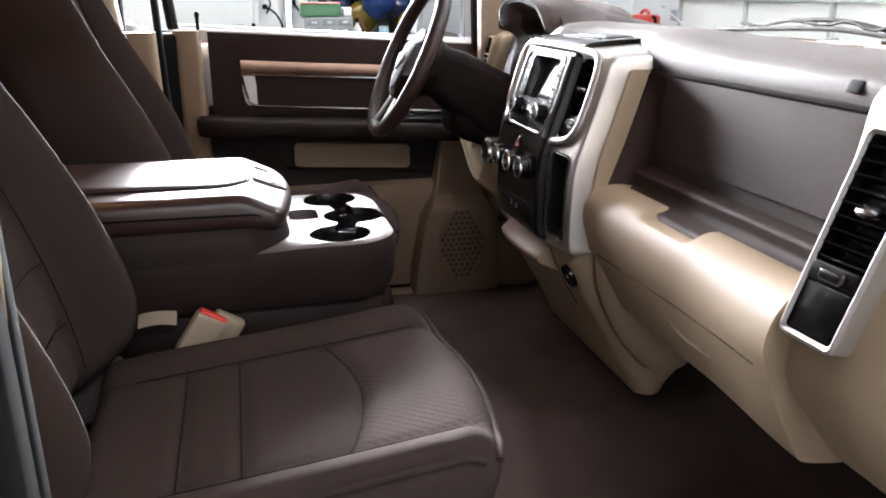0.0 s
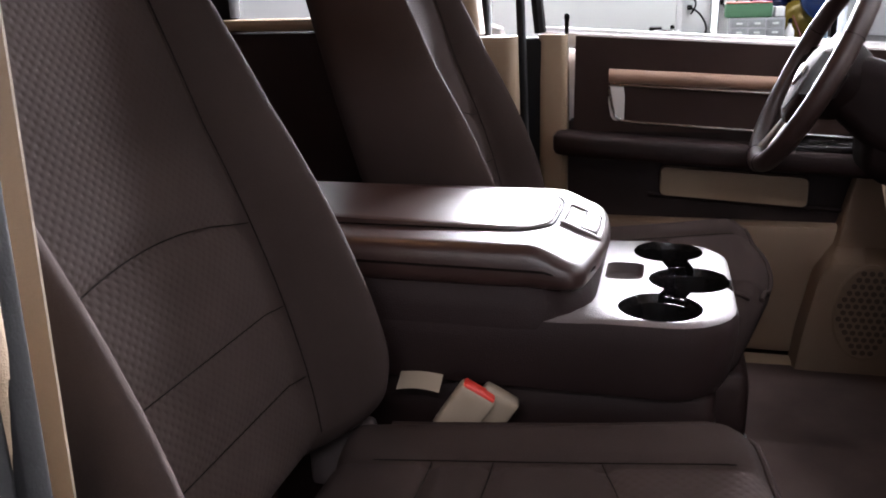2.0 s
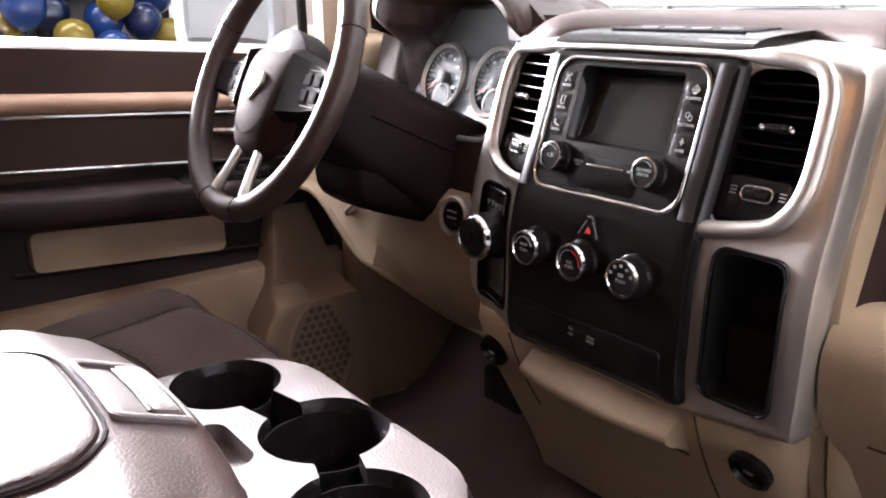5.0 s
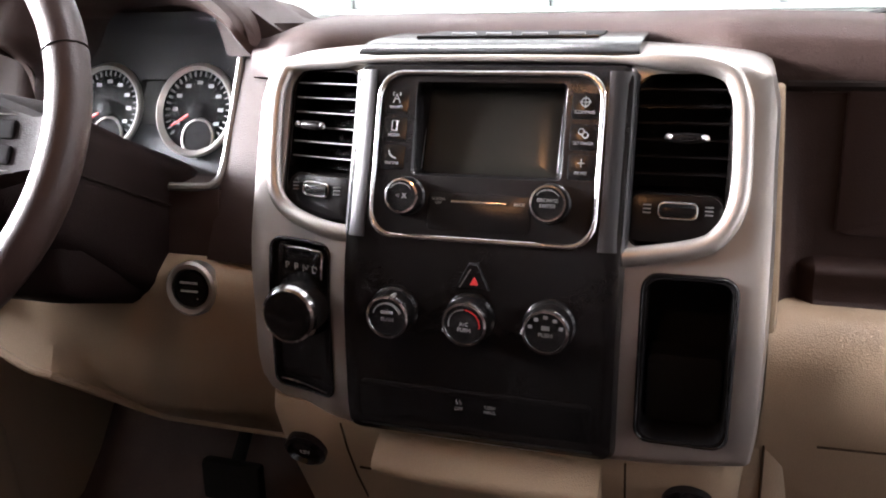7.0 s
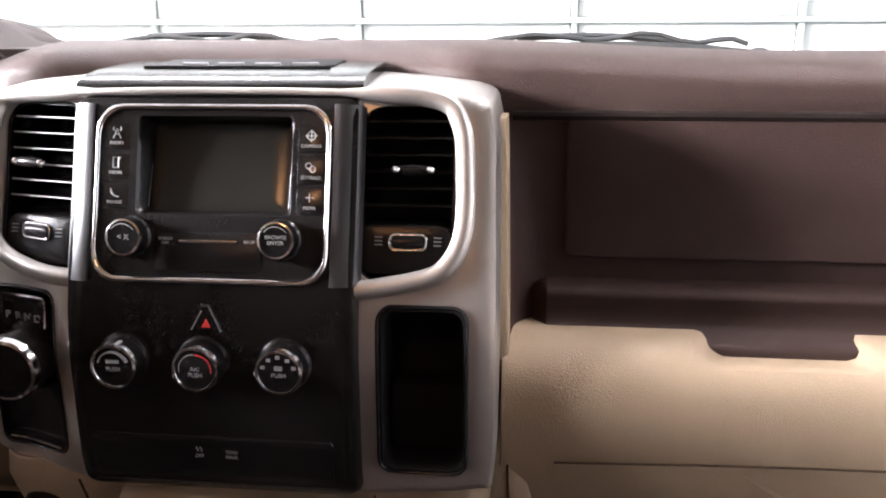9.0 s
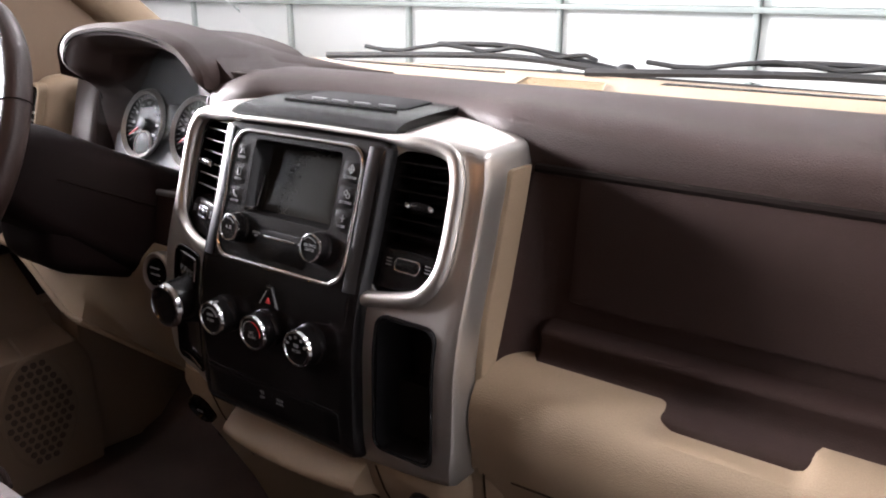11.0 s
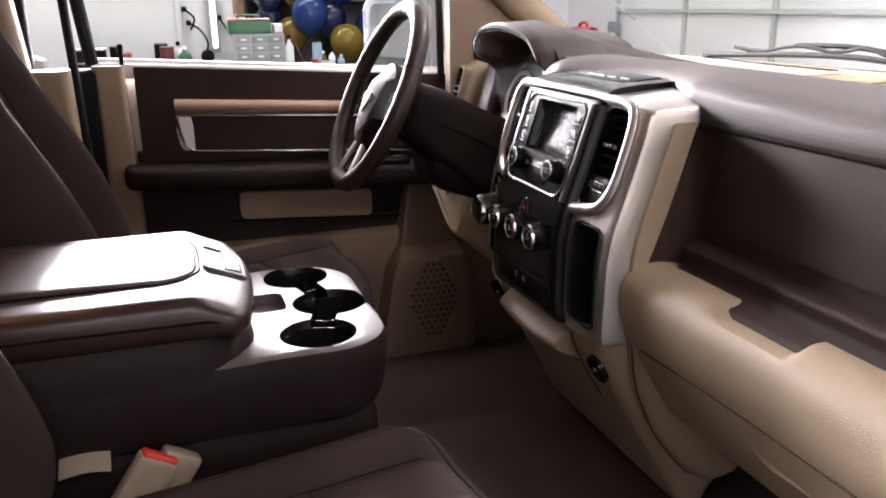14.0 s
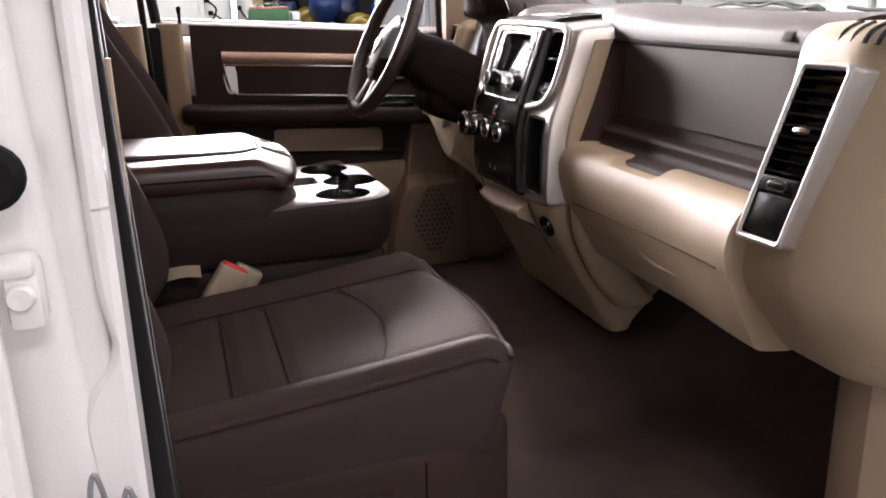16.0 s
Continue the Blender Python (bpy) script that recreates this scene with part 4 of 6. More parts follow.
for sgn in (-1, 1):
    part("radio_cheek", loft(NB(), [[S(sgn * u + 0.001, z, w) for u, w in ((0.0955, 0.0145), (0.0962, 0.0164), (0.099, 0.0167), (0.102, 0.0163), (0.105, 0.0155), (0.108, 0.0143), (0.111, 0.0127), (0.114, 0.0105), (0.1168, 0.0068), (0.1172, 0.0), (0.10, 0.0))] for z in lin(0.552, 0.682, 12)]), GUN, stack, "glossy dark cheek beside the radio")
# top of the stack: silver shoulders and a black tray
top_fn = lambda u, t: (0.084 + 0.125 * t, -u, 0.7055 + 0.0065 * t)
nose = xz([(0.0790, 0.6945), (0.0795, 0.6988), (0.0865, 0.7030), (0.098, 0.7062), (0.12, 0.7085), (0.16, 0.7105), (0.21, 0.7125)], 3)
part("black_top", extrude_y(NB(), nose + [(0.21, 0.70), (0.11, 0.694)], -0.1165, 0.1165, 8), PIANO, stack, "gloss black stack top")
part("top_tray", plate(NB(), rrect(-0.0, 0.62, 0.16, 0.46, 0.06), lambda u, t, w: (top_fn(u, t)[0], -u, top_fn(u, t)[2] + w), -0.003, 0.0022, 0.0004), RUBBER, stack)
for i in range(4):
    part("tray_slot", tube(NB(), [(0.137 + 0.002 * abs(i - 1.5), y, 0.7118) for y in lin(0.052 - 0.032 * i, 0.030 - 0.032 * i, 3)], 0.0012, 6), EDGE, stack)
part("tray_lip", tube(NB(), [(top_fn(u, 0.33)[0], -u, top_fn(u, 0.36)[2] + 0.002) for u in lin(-0.08, 0.08, 8)], 0.0014, 6), BLACK, stack)

# air vents either side of the radio
def stack_vent(uc, w, tab_u, turn_u):
    v = thing("air_vent", S(uc, 0.618, -0.03), "black slatted dash air vent beside the radio", "air vent", "air vents")
    part("housing", band(NB(), rrect(uc, 0.618, w, 0.134, 0.021), rrect(uc, 0.618, w - 0.006, 0.128, 0.019), S, -0.06, -0.002), BLACK, v)
    part("back", plate(NB(), rrect(uc, 0.618, w - 0.002, 0.13, 0.02), S, -0.06, -0.035, 0.001, 3), BLACK, v)
    for i in range(6):
        z = 0.671 - i * 0.0125
        part("slat", loft(NB(), [[S(u, z + dz, ww) for dz, ww in ((0.0010, -0.006), (-0.0010, -0.0065), (-0.003, -0.028), (-0.001, -0.028))] for u in (uc - w / 2 + 0.003, uc + w / 2 - 0.003)]), BLACK, v)
        # left vent only: grey line paints the glint along each slat
        part("slat_edge", tube(NB(), [S(u, z + 0.0002, -0.0055) for u in (uc - w / 2 + 0.004, uc + w / 2 - 0.004)], 0.0006, 6), EDGE if uc < 0 else BLACK, v)
    part("tab", tube(NB(), [S(tab_u + d, 0.636, 0.0) for d in (-0.014, -0.009, 0, 0.009, 0.014)], [0.0025, 0.0042, 0.0046, 0.0042, 0.0025], 10), BLACK, v)
    for d in (-0.0135, 0.0135):
        part("tab_tip", lathe(NB(), S(tab_u + d, 0.636, 0.0015), (-1, 0, 0), [(0.0022, 0), (0.0032, 0.0015), (0.001, 0.004)], 10), CHROME, v)
    part("wheel_panel", plate(NB(), rrect(uc, 0.577, w - 0.004, 0.036, 0.012), S, -0.03, -0.003, 0.0015, 2), BLACK, v)
    part("wheel_rim", band(NB(), rrect(turn_u, 0.583, 0.030, 0.0125, 0.005), rrect(turn_u, 0.583, 0.0265, 0.009, 0.004), S, -0.006, -0.001, 0.0006), CHROME, v)
    part("thumb_wheel", plate(NB(), rrect(turn_u, 0.583, 0.0262, 0.0088, 0.003), S, -0.006, 0.0012, 0.002), BLACK, v)
    for d in (-0.023, 0.023):
        for k in range(3):
            part("air_mark", box(NB(), S(turn_u + d - 0.003, 0.580 + 0.0028 * k, -0.0034), S(turn_u + d + 0.003, 0.5810 + 0.0028 * k, -0.0025)), MARK, v)
    return v


stack_vent(-0.1490, 0.0815, -0.165, -0.155)
stack_vent(0.1505, 0.0785, 0.156, 0.153)

# radio
def upright_print(text, parent, u, z, w, size, material=PRINT):
    return words(text, parent, material, S(u, z, w), (0, -1, 0), (0.27 if z > 0.55 else 0.03, 0, 1), size)


radio = thing("radio", S(0.0015, 0.617, 0.014), "black touchscreen radio with two knobs and a chrome rim", "radio")
RF = rrect(0.0015, 0.617, 0.187, 0.129, 0.020)
part("chrome_rim", band(NB(), RF, shrink(RF, 0.0035), S, 0.008, 0.0165, 0.0012), CHROME, radio, "thin chrome rim")
def Z(u, z, w):
    """The sunk plane of the touchscreen, its top leaning back."""
    return S(u, z, w + 0.0013 - 0.13 * (z - 0.604))


def screen_cutter():
    return finish("cutter", loft(NB(), [[S(*p, w) for p in rrect(0.003, 0.6365, 0.124, 0.073, 0.004)] for w in (-0.030, 0.0, 0.030)]), BLACK)


face = part("face", plate(NB(), shrink(RF, 0.0034), S, 0.0, 0.0145, 0.001, 4), BLACK, radio)
carved(face, [screen_cutter()])
carved(panel, [screen_cutter()])
carved(bez, [screen_cutter()])
rim_o, rim_i = dense([rrect(0.003, 0.6365, 0.1245, 0.0735, 0.004), rrect(0.003, 0.6360, 0.112, 0.0645, 0.003)])
part("screen_bezel", loft(NB(), [[S(*p, 0.0140) for p in rim_o], [S(*p, 0.0150) for p in rim_o], [S(*p, 0.0146) for p in shrink(rim_o, 0.0006)], [Z(*p, 0.0012) for p in rim_i], [Z(*p, -0.002) for p in rim_i]], caps=(False, False)), PIANO, radio, "sloping gloss frame round the screen")
part("screen", plate(NB(), rrect(0.003, 0.6360, 0.1125, 0.065, 0.002), Z, -0.003, 0.0, 0.0003, 3), SCREEN, radio, "dark blank touchscreen")
for du in (-0.0575, 0.0575):
    part("screen_edge", plate(NB(), rrect(0.003 + du, 0.6360, 0.0022, 0.060, 0.001), Z, -0.001, 0.0030, 0.0004), EDGE, radio)
for u, z, t in ((-0.0755, 0.654, "RADIO"), (-0.0755, 0.632, "MEDIA"), (-0.0755, 0.610, "PHONE"), (0.0795, 0.653, "COMPASS"), (0.0795, 0.630, "SETTINGS"), (0.0795, 0.608, "MORE")):
    b = part("button", plate(NB(), rrect(u, z + 0.003, 0.021, 0.0195, 0.002), S, 0.012, 0.0151, 0.0003), PIANO, radio)
    upright_print(t, b, u, z - 0.0015, 0.0158, 0.0036)
    ib = NB()
    dot = lambda pts, r=0.00045: tube(ib, [S(u + a, z + 0.006 + c, 0.0158) for a, c in pts], r, 4)
    if t == "MORE":
        dot([(-0.003, 0), (0.003, 0)])
        dot([(0, -0.003), (0, 0.003)])
    elif t == "COMPASS":
        dot([(0.0032 * math.cos(a), 0.0032 * math.sin(a)) for a in lin(0, 6.28, 12)])
        dot([(-0.0045, 0), (0.0045, 0)])
        dot([(0, -0.0045), (0, 0.0045)])
    elif t == "SETTINGS":
        for q in (-0.0016, 0.0016):
            dot([(q + 0.0022 * math.cos(a), -q * 0.8 + 0.0022 * math.sin(a)) for a in lin(0, 6.28, 10)])
    elif t == "RADIO":
        dot([(-0.003, -0.004), (0, 0.003), (0.003, -0.004)])
        dot([(-0.0018, -0.001), (0.0018, -0.001)])
        for q in (-1, 1):
            dot([(q * 0.0025, 0.0045), (q * 0.0036, 0.003), (q * 0.0025, 0.0015)], 0.0003)
    elif t == "MEDIA":
        dot([(-0.0022, -0.0038), (-0.0022, 0.0038), (0.0022, 0.0038), (0.0022, -0.0038), (-0.0022, -0.0038)])
        dot([(0.0022, 0.002), (0.004, 0.004)])
    else:
        dot([(-0.0035, 0.0025), (-0.0025, -0.0005), (0.0, -0.0028), (0.003, -0.0035)], 0.0007)
    part("icon", ib, PRINT, b)


def dial(parent, u, z, r, length, w0, label, tilt=0.03):
    axis = Vector((-1, 0, tilt)).normalized()
    o = Vector(S(u, z, w0))
    k = part("knob", lathe(NB(), o, axis, [(r * 1.12, 0), (r * 1.12, length * 0.25), (r * 1.02, length * 0.35), (r, length * 0.9), (r * 0.9, length), (r * 0.2, length)], 36), BLACK, parent, label)
    part("knob_ring", lathe(NB(), o + axis * length * 0.86, axis, [(r * 0.985, 0), (r * 1.01, 0.001), (r * 0.96, length * 0.14 + 0.0012), (r * 0.86, length * 0.14 + 0.0016), (r * 0.82, length * 0.14)], 36), CHROME, k)
    part("knob_face", lathe(NB(), o + axis * length, axis, [(r * 0.83, 0), (r * 0.82, 0.0006), (r * 0.1, 0.0007)], 28), PIANO, k)
    return k, o + axis * (length + 0.0009)


for u, txt in ((-0.0600, ""), (0.0585, "BROWSE\nENTER")):
    k, top = dial(radio, u, 0.5835, 0.0145, 0.016, 0.013, "round black knob with a chrome ring", 0.25)
    if txt:
        words(txt, k, PRINT, top, (0, -1, 0), (0.25, 0, 1), 0.0042)
    else:
        words("< X", k, PRINT, top, (0, -1, 0), (0.25, 0, 1), 0.006)
    arc = NB()
    for a0 in (35, 215):
        tube(arc, [top + Vector((0, -0.0105 * math.cos(radians(a)), 0.0105 * math.sin(radians(a)))) for a in lin(a0, a0 + 110, 8)], 0.0004, 4)
    part("knob_mark", arc, PRINT, k)
part("disc_line", plate(NB(), rrect(0.001, 0.5815, 0.046, 0.0022, 0.001), S, 0.012, 0.0165, 0.0005), CHROME, radio)
part("lower_step", plate(NB(), rrect(0.001, 0.574, 0.085, 0.028, 0.004), S, 0.010, 0.0158, 0.001), BLACK, radio)
upright_print("SCREEN\nOFF", radio, -0.0325, 0.5815, 0.0162, 0.0032)
upright_print("BACK", radio, 0.034, 0.5815, 0.0162, 0.0034)

# climate knobs and switches
clim = thing("climate_controls", S(0, 0.49, 0.01), "three round climate knobs with chrome rings on the black panel", "climate controls")
for u, txt in ((-0.064, "PUSH"), (0.0, "A/C\nPUSH"), (0.064, "PUSH")):
    k, top = dial(clim, u, 0.4965, 0.0185, 0.021, 0.0135, "round black climate knob with a chrome ring")
    words(txt, k, PRINT, top + Vector((0, 0, -0.002)), (0, -1, 0), (0.03, 0, 1), 0.0046)
    mk = NB()
    if u < 0:
        tube(mk, [top + Vector((0, -0.012 * math.cos(radians(a)), 0.012 * math.sin(radians(a)))) for a in lin(20, 165, 12)], [0.0003 + 0.0001 * i for i in range(13)][::-1], 4)
        box(mk, top + Vector((-0.0003, -0.005, 0.003)), top + Vector((0.0002, 0.005, 0.0055)))
    elif u > 0:
        for a in (20, 55, 90, 125, 160):
            c = top + Vector((0, -0.0125 * math.cos(radians(a)), 0.0125 * math.sin(radians(a))))
            box(mk, c + Vector((-0.0003, -0.0016, -0.0013)), c + Vector((0.0002, 0.0016, 0.0013)))
        box(mk, top + Vector((-0.0003, -0.003, 0.002)), top + Vector((0.0002, 0.003, 0.0055)))
    else:
        tube(mk, [top + Vector((0, -0.0125 * math.cos(radians(a)), 0.0125 * math.sin(radians(a)))) for a in lin(90, 190, 8)], 0.0004, 4)
        rk = NB()
        tube(rk, [top + Vector((0, -0.0125 * math.cos(radians(a)), 0.0125 * math.sin(radians(a)))) for a in lin(-10, 85, 8)], 0.0005, 4)
        part("red_scale", rk, REDPRINT, k)
    part("knob_scale", mk, PRINT, k)
    ang = radians({-0.064: 75, 0.0: 200, 0.064: 185}[u])
    tick = top + Vector((0.004, -0.0178 * math.cos(ang), 0.0178 * math.sin(ang)))
    part("pointer", box(NB(), tick + Vector((-0.004, -0.0014, -0.0014)), tick + Vector((0.004, 0.0014, 0.0014)), 0.0005), PRINT, k)
haz = part("hazard_switch", loft(NB(), [[S(0.001 + u * k, 0.5265 + v * k, w) for u, v in ((-0.0145, -0.008), (0.0145, -0.008), (0.004, 0.012), (-0.004, 0.012))] for k, w in ((1, 0.010), (1, 0.016), (0.85, 0.018))]), BLACK, clim, "hazard switch")
tri = [(-0.002, -0.004), (0.005, -0.004), (0.0015, 0.002)]
part("hazard_mark", loft(NB(), [[S(0.001 + u, 0.5265 + v, w) for u, v in tri] for w in (0.0178, 0.0186)]), REDPRINT, haz)
part("hazard_line", tube(NB(), [S(u, z, 0.0184) for u, z in ((-0.009, 0.5205), (-0.001, 0.534))], 0.0005, 4), PRINT, haz)

# lower switch tray
low_tr = part("switch_tray", plate(NB(), rrect(0.0, 0.412, 0.198, 0.042, 0.006), S, 0.008, 0.0165, 0.002, 4), PIANO, stack, "gloss black switch strip")
part("tray_groove", tube(NB(), [S(u, 0.389, 0.015) for u in lin(-0.10, 0.10, 6)], 0.0012, 6), RUBBER, stack)
upright_print("OFF", low_tr, -0.010, 0.4155, 0.0168, 0.0042)
upright_print("TOW\nHAUL", low_tr, 0.0165, 0.4175, 0.0168, 0.0040)
ib = NB()
for d in (-0.0015, 0.0015):
    tube(ib, [S(-0.010 + d + 0.0008 * math.sin(6 * t), 0.4195 + 0.004 * t, 0.0168) for t in lin(0, 1, 5)], 0.0004, 4)
part("skid_icon", ib, PRINT, low_tr)

# rotary shifter
sh = thing("rotary_shifter", S(-0.165, 0.47, -0.01), "black rotary gear selector with a chrome-edged dial", "gear selector")
part("panel", plate(NB(), rrect(-0.165, 0.469, 0.0655, 0.1405, 0.0095), S, -0.06, -0.004, 0.001, 4), BLACK, sh)
part("panel_rim", band(NB(), rrect(-0.165, 0.469, 0.0675, 0.1425, 0.011), rrect(-0.165, 0.469, 0.0625, 0.1375, 0.009), S, -0.02, 0.001, 0.001), PIANO, sh)
win = part("gear_window", plate(NB(), rrect(-0.162, 0.5205, 0.044, 0.028, 0.005), S, -0.006, 0.004, 0.003, 2), PIANO, sh)
part("window_edge", tube(NB(), [S(u, z, 0.003) for u, z in ((-0.184, 0.5335), (-0.141, 0.5335), (-0.1395, 0.531), (-0.1395, 0.510))], 0.0011, 6), CHROME, win)
for i, t in enumerate("PRND"):
    upright_print(t, win, -0.1775 + 0.0105 * i, 0.517, 0.0045, 0.0085)
ax = Vector((-1, 0, 0.03)).normalized()
o = Vector(S(-0.158, 0.4845, -0.004))
kn = part("dial", lathe(NB(), o, ax, [(0.030, 0), (0.029, 0.008), (0.0262, 0.014), (0.0255, 0.034), (0.0235, 0.040), (0.021, 0.0415), (0.004, 0.0405)], 40), BLACK, sh, "black dial knob")
part("dial_ring", lathe(NB(), o + ax * 0.034, ax, [(0.0254, 0), (0.0262, 0.002), (0.0245, 0.0065), (0.0222, 0.0078), (0.0215, 0.006)], 40), CHROME, kn)
part("foot_line", tube(NB(), [S(u, 0.404 - 0.002 * (u + 0.165) / 0.03, 0.0) for u in lin(-0.192, -0.140, 5)], 0.0013, 6), CHROME, sh)

# open storage bin
bn = thing("storage_bin", S(0.166, 0.4685, -0.03), "open black storage bin in the centre stack", "storage bin")
BL = rrect(0.166, 0.4685, 0.0695, 0.1365, 0.012)
part("liner", loft(NB(), [[S(*p, 0.001) for p in BL], [S(*p, -0.058) for p in BL], [S(*p, -0.060) for p in shrink(BL, 0.003)], [S(*p, -0.058) for p in shrink(BL, 0.003)], [S(*p, 0.001) for p in shrink(BL, 0.003)], [S(*p, 0.001) for p in BL]], caps=(False, False)), RUBBER, bn)
part("back", plate(NB(), shrink(BL, 0.001), S, -0.060, -0.055, 0.001), RUBBER, bn)
part("rim", band(NB(), rrect(0.166, 0.4685, 0.072, 0.139, 0.013), rrect(0.166, 0.4685, 0.066, 0.133, 0.010), S, -0.01, 0.0015, 0.0015), BLACK, bn)
part("inner_step", plate(NB(), rrect(0.166, 0.433, 0.060, 0.060, 0.006), S, -0.056, -0.030, 0.003), RUBBER, bn)

# lower centre housing with pull, sockets
knee_levels = [(0.384, 0.217, 0.040, 0.46), (0.365, 0.218, 0.038, 0.46), (0.335, 0.217, 0.048, 0.46), (0.29, 0.217, 0.070, 0.42), (0.235, 0.219, 0.102, 0.34), (0.18, 0.222, 0.134, 0.27), (0.135, 0.224, 0.156, 0.225), (0.118, 0.220, 0.164, 0.215), (0.111, 0.206, 0.175, 0.208)]
loops = []
for z, hw, xf, xb in knee_levels:
    loops.append([(x, y, z) for x, y in rrect((xf + xb) / 2, -0.002, xb - xf, 2 * hw, 0.035, 4)])
part("lower_housing", loft(NB(), loops), BEIGE, dash, "beige lower centre housing")
flank = smooth_path([(0.075, -0.238, 0.40), (0.085, -0.240, 0.33), (0.115, -0.242, 0.26), (0.155, -0.243, 0.205), (0.182, -0.242, 0.180), (0.192, -0.240, 0.173)], 5)
secs = []
for i, p in enumerate(flank):
    k = 1.0 if i < 20 else math.sqrt(max(0.0, 1 - ((i - 20) / 5.2) ** 2))
    secs.append([(p.x + dx * k + 0.012 * (1 - k), p.y + dy * k, p.z + 0.3 * dx * k) for dx, dy in ((-0.012, 0.022), (-0.012, 0.004), (-0.006, -0.010), (0.010, -0.019), (0.035, -0.021), (0.050, -0.014), (0.054, 0.02))])
part("flank_panel", loft(NB(), secs), BEIGE, dash, "curved beige panel on the housing's flank")
part("flank_seam", tube(NB(), [p + Vector((-0.0125, 0.006, -0.004)) for p in flank[:-6]], 0.0011, 6), GAP, dash)
pull_l = xz([(0.044, 0.370), (0.026, 0.362), (0.010, 0.350), (0.006, 0.342), (0.011, 0.334), (0.030, 0.325), (0.055, 0.318), (0.07, 0.366)], 4)
part("tray_pull", extrude_y(NB(), pull_l, -0.105, 0.095, 12, lambda x, y, z: (x + 0.010 * (y / 0.1) ** 2, y, z)), BEIGE, dash, "beige tray pull")
part("tray_seam", tube(NB(), [(0.0575, y, 0.312) for y in lin(-0.105, 0.125, 6)], 0.0012, 6), GAP, dash)
for y in (-0.125, 0.130):
    part("tray_side_seam", tube(NB(), [(0.030, y, 0.372), (0.042, y, 0.340), (0.062, y, 0.30), (0.085, y, 0.262)], 0.0010, 6), GAP, dash)
for y, z in ((-0.176, 0.334), (0.176, 0.330)):
    so = part("socket", lathe(NB(), (0.050, y, z), (-1, 0, -0.45), [(0.021, -0.01), (0.021, 0.006), (0.017, 0.009), (0.015, 0.004), (0.004, 0.004)], 24), BLACK, dash, "black power socket cover")
    words("12V", so, PRINT, Vector((0.050, y, z)) + Vector((-1, 0, -0.45)).normalized() * 0.0065, (0, -1, 0), (-0.45, 0, 1), 0.007)

# ---- driver's side of the dash ----
arch_out = [(0.600, 0.49), (0.605, 0.60), (0.610, 0.675), (0.616, 0.715), (0.614, 0.742), (0.58, 0.765), (0.51, 0.777), (0.43, 0.778), (0.345, 0.766), (0.300, 0.748), (0.272, 0.705), (0.284, 0.60), (0.300, 0.49)]
arch_in = [(0.548, 0.49), (0.548, 0.60), (0.543, 0.665), (0.525, 0.700), (0.518, 0.722), (0.508, 0.737), (0.49, 0.744), (0.43, 0.747), (0.365, 0.741), (0.322, 0.726), (0.296, 0.694), (0.306, 0.60), (0.318, 0.49)]
ao = [(p.x, p.y) for p in smooth_path([(a, b, 0) for a, b in arch_out], 5)]
ai = [(p.x, p.y) for p in smooth_path([(a, b, 0) for a, b in arch_in], 5)]
bm = NB()
bk = lambda z: 0.055 * ease(0.725, 0.665, z) + 0.02 * ease(0.665, 0.52, z)
loft(bm, [[(0.170 + bk(zo), yo, zo), (0.158 + bk(zo), (yo * 3 + yi) / 4, (zo * 3 + zi) / 4 + 0.002), (0.160 + bk(zo), (yo + yi) / 2, (zo + zi) / 2), (0.172 + bk(zo), (yo + 3 * yi) / 4, (zo + 3 * zi) / 4), (0.192 + bk(zo), yi, zi), (0.29, yi, zi - 0.006), (0.37, yo, zo - 0.02)] for (yo, zo), (yi, zi) in zip(ao, ai)])
part("cluster_hood", bm, BROWN, dash, "padded brown hood over the instruments")
part("hood_stitch", tube(NB(), [(0.1572 + bk(z), y, z) for y, z in [((yo * 2 + yi) / 3, (zo * 2 + zi) / 3) for (yo, zo), (yi, zi) in zip(ao, ai)][9:41]], 0.0012, 6), SEAM, dash)
tops = [(y, z) for y, z in ao if z > 0.70]
bm = NB()
loft(bm, [[(0.166, y, z - 0.002), (0.24, y * 0.995, z + 0.002), (0.38, y * 0.99, z * 0.35 + 0.712 * 0.65), (0.54, y, 0.694), (0.54, y, 0.67), (0.25, y, z - 0.03)] for y, z in tops])
part("hood_top", bm, BROWN, dash)
part("hood_leg", loft(NB(), [[(x + 0.28 * (z - 0.56), y, z) for x, y in rrect(0.262, 0.640, 0.15, 0.085, 0.022)] for z in lin(0.48, 0.712, 8)]), BROWN, dash, "brown side of the instrument hood")
flank_yz = [(0.222, 0.688), (0.232, 0.705), (0.262, 0.722), (0.300, 0.747), (0.330, 0.735), (0.310, 0.69)]
part("hood_flank", loft(NB(), [[(x + 0.25 * (z - 0.69) * k, y, 0.690 + (z - 0.690) * k) for y, z in flank_yz] for x, k in ((0.186, 0.97), (0.19, 1.0), (0.26, 1.0), (0.34, 0.72), (0.42, 0.36), (0.52, 0.05))]), BROWN, dash, "brown slope from the hood down to the dash pad")
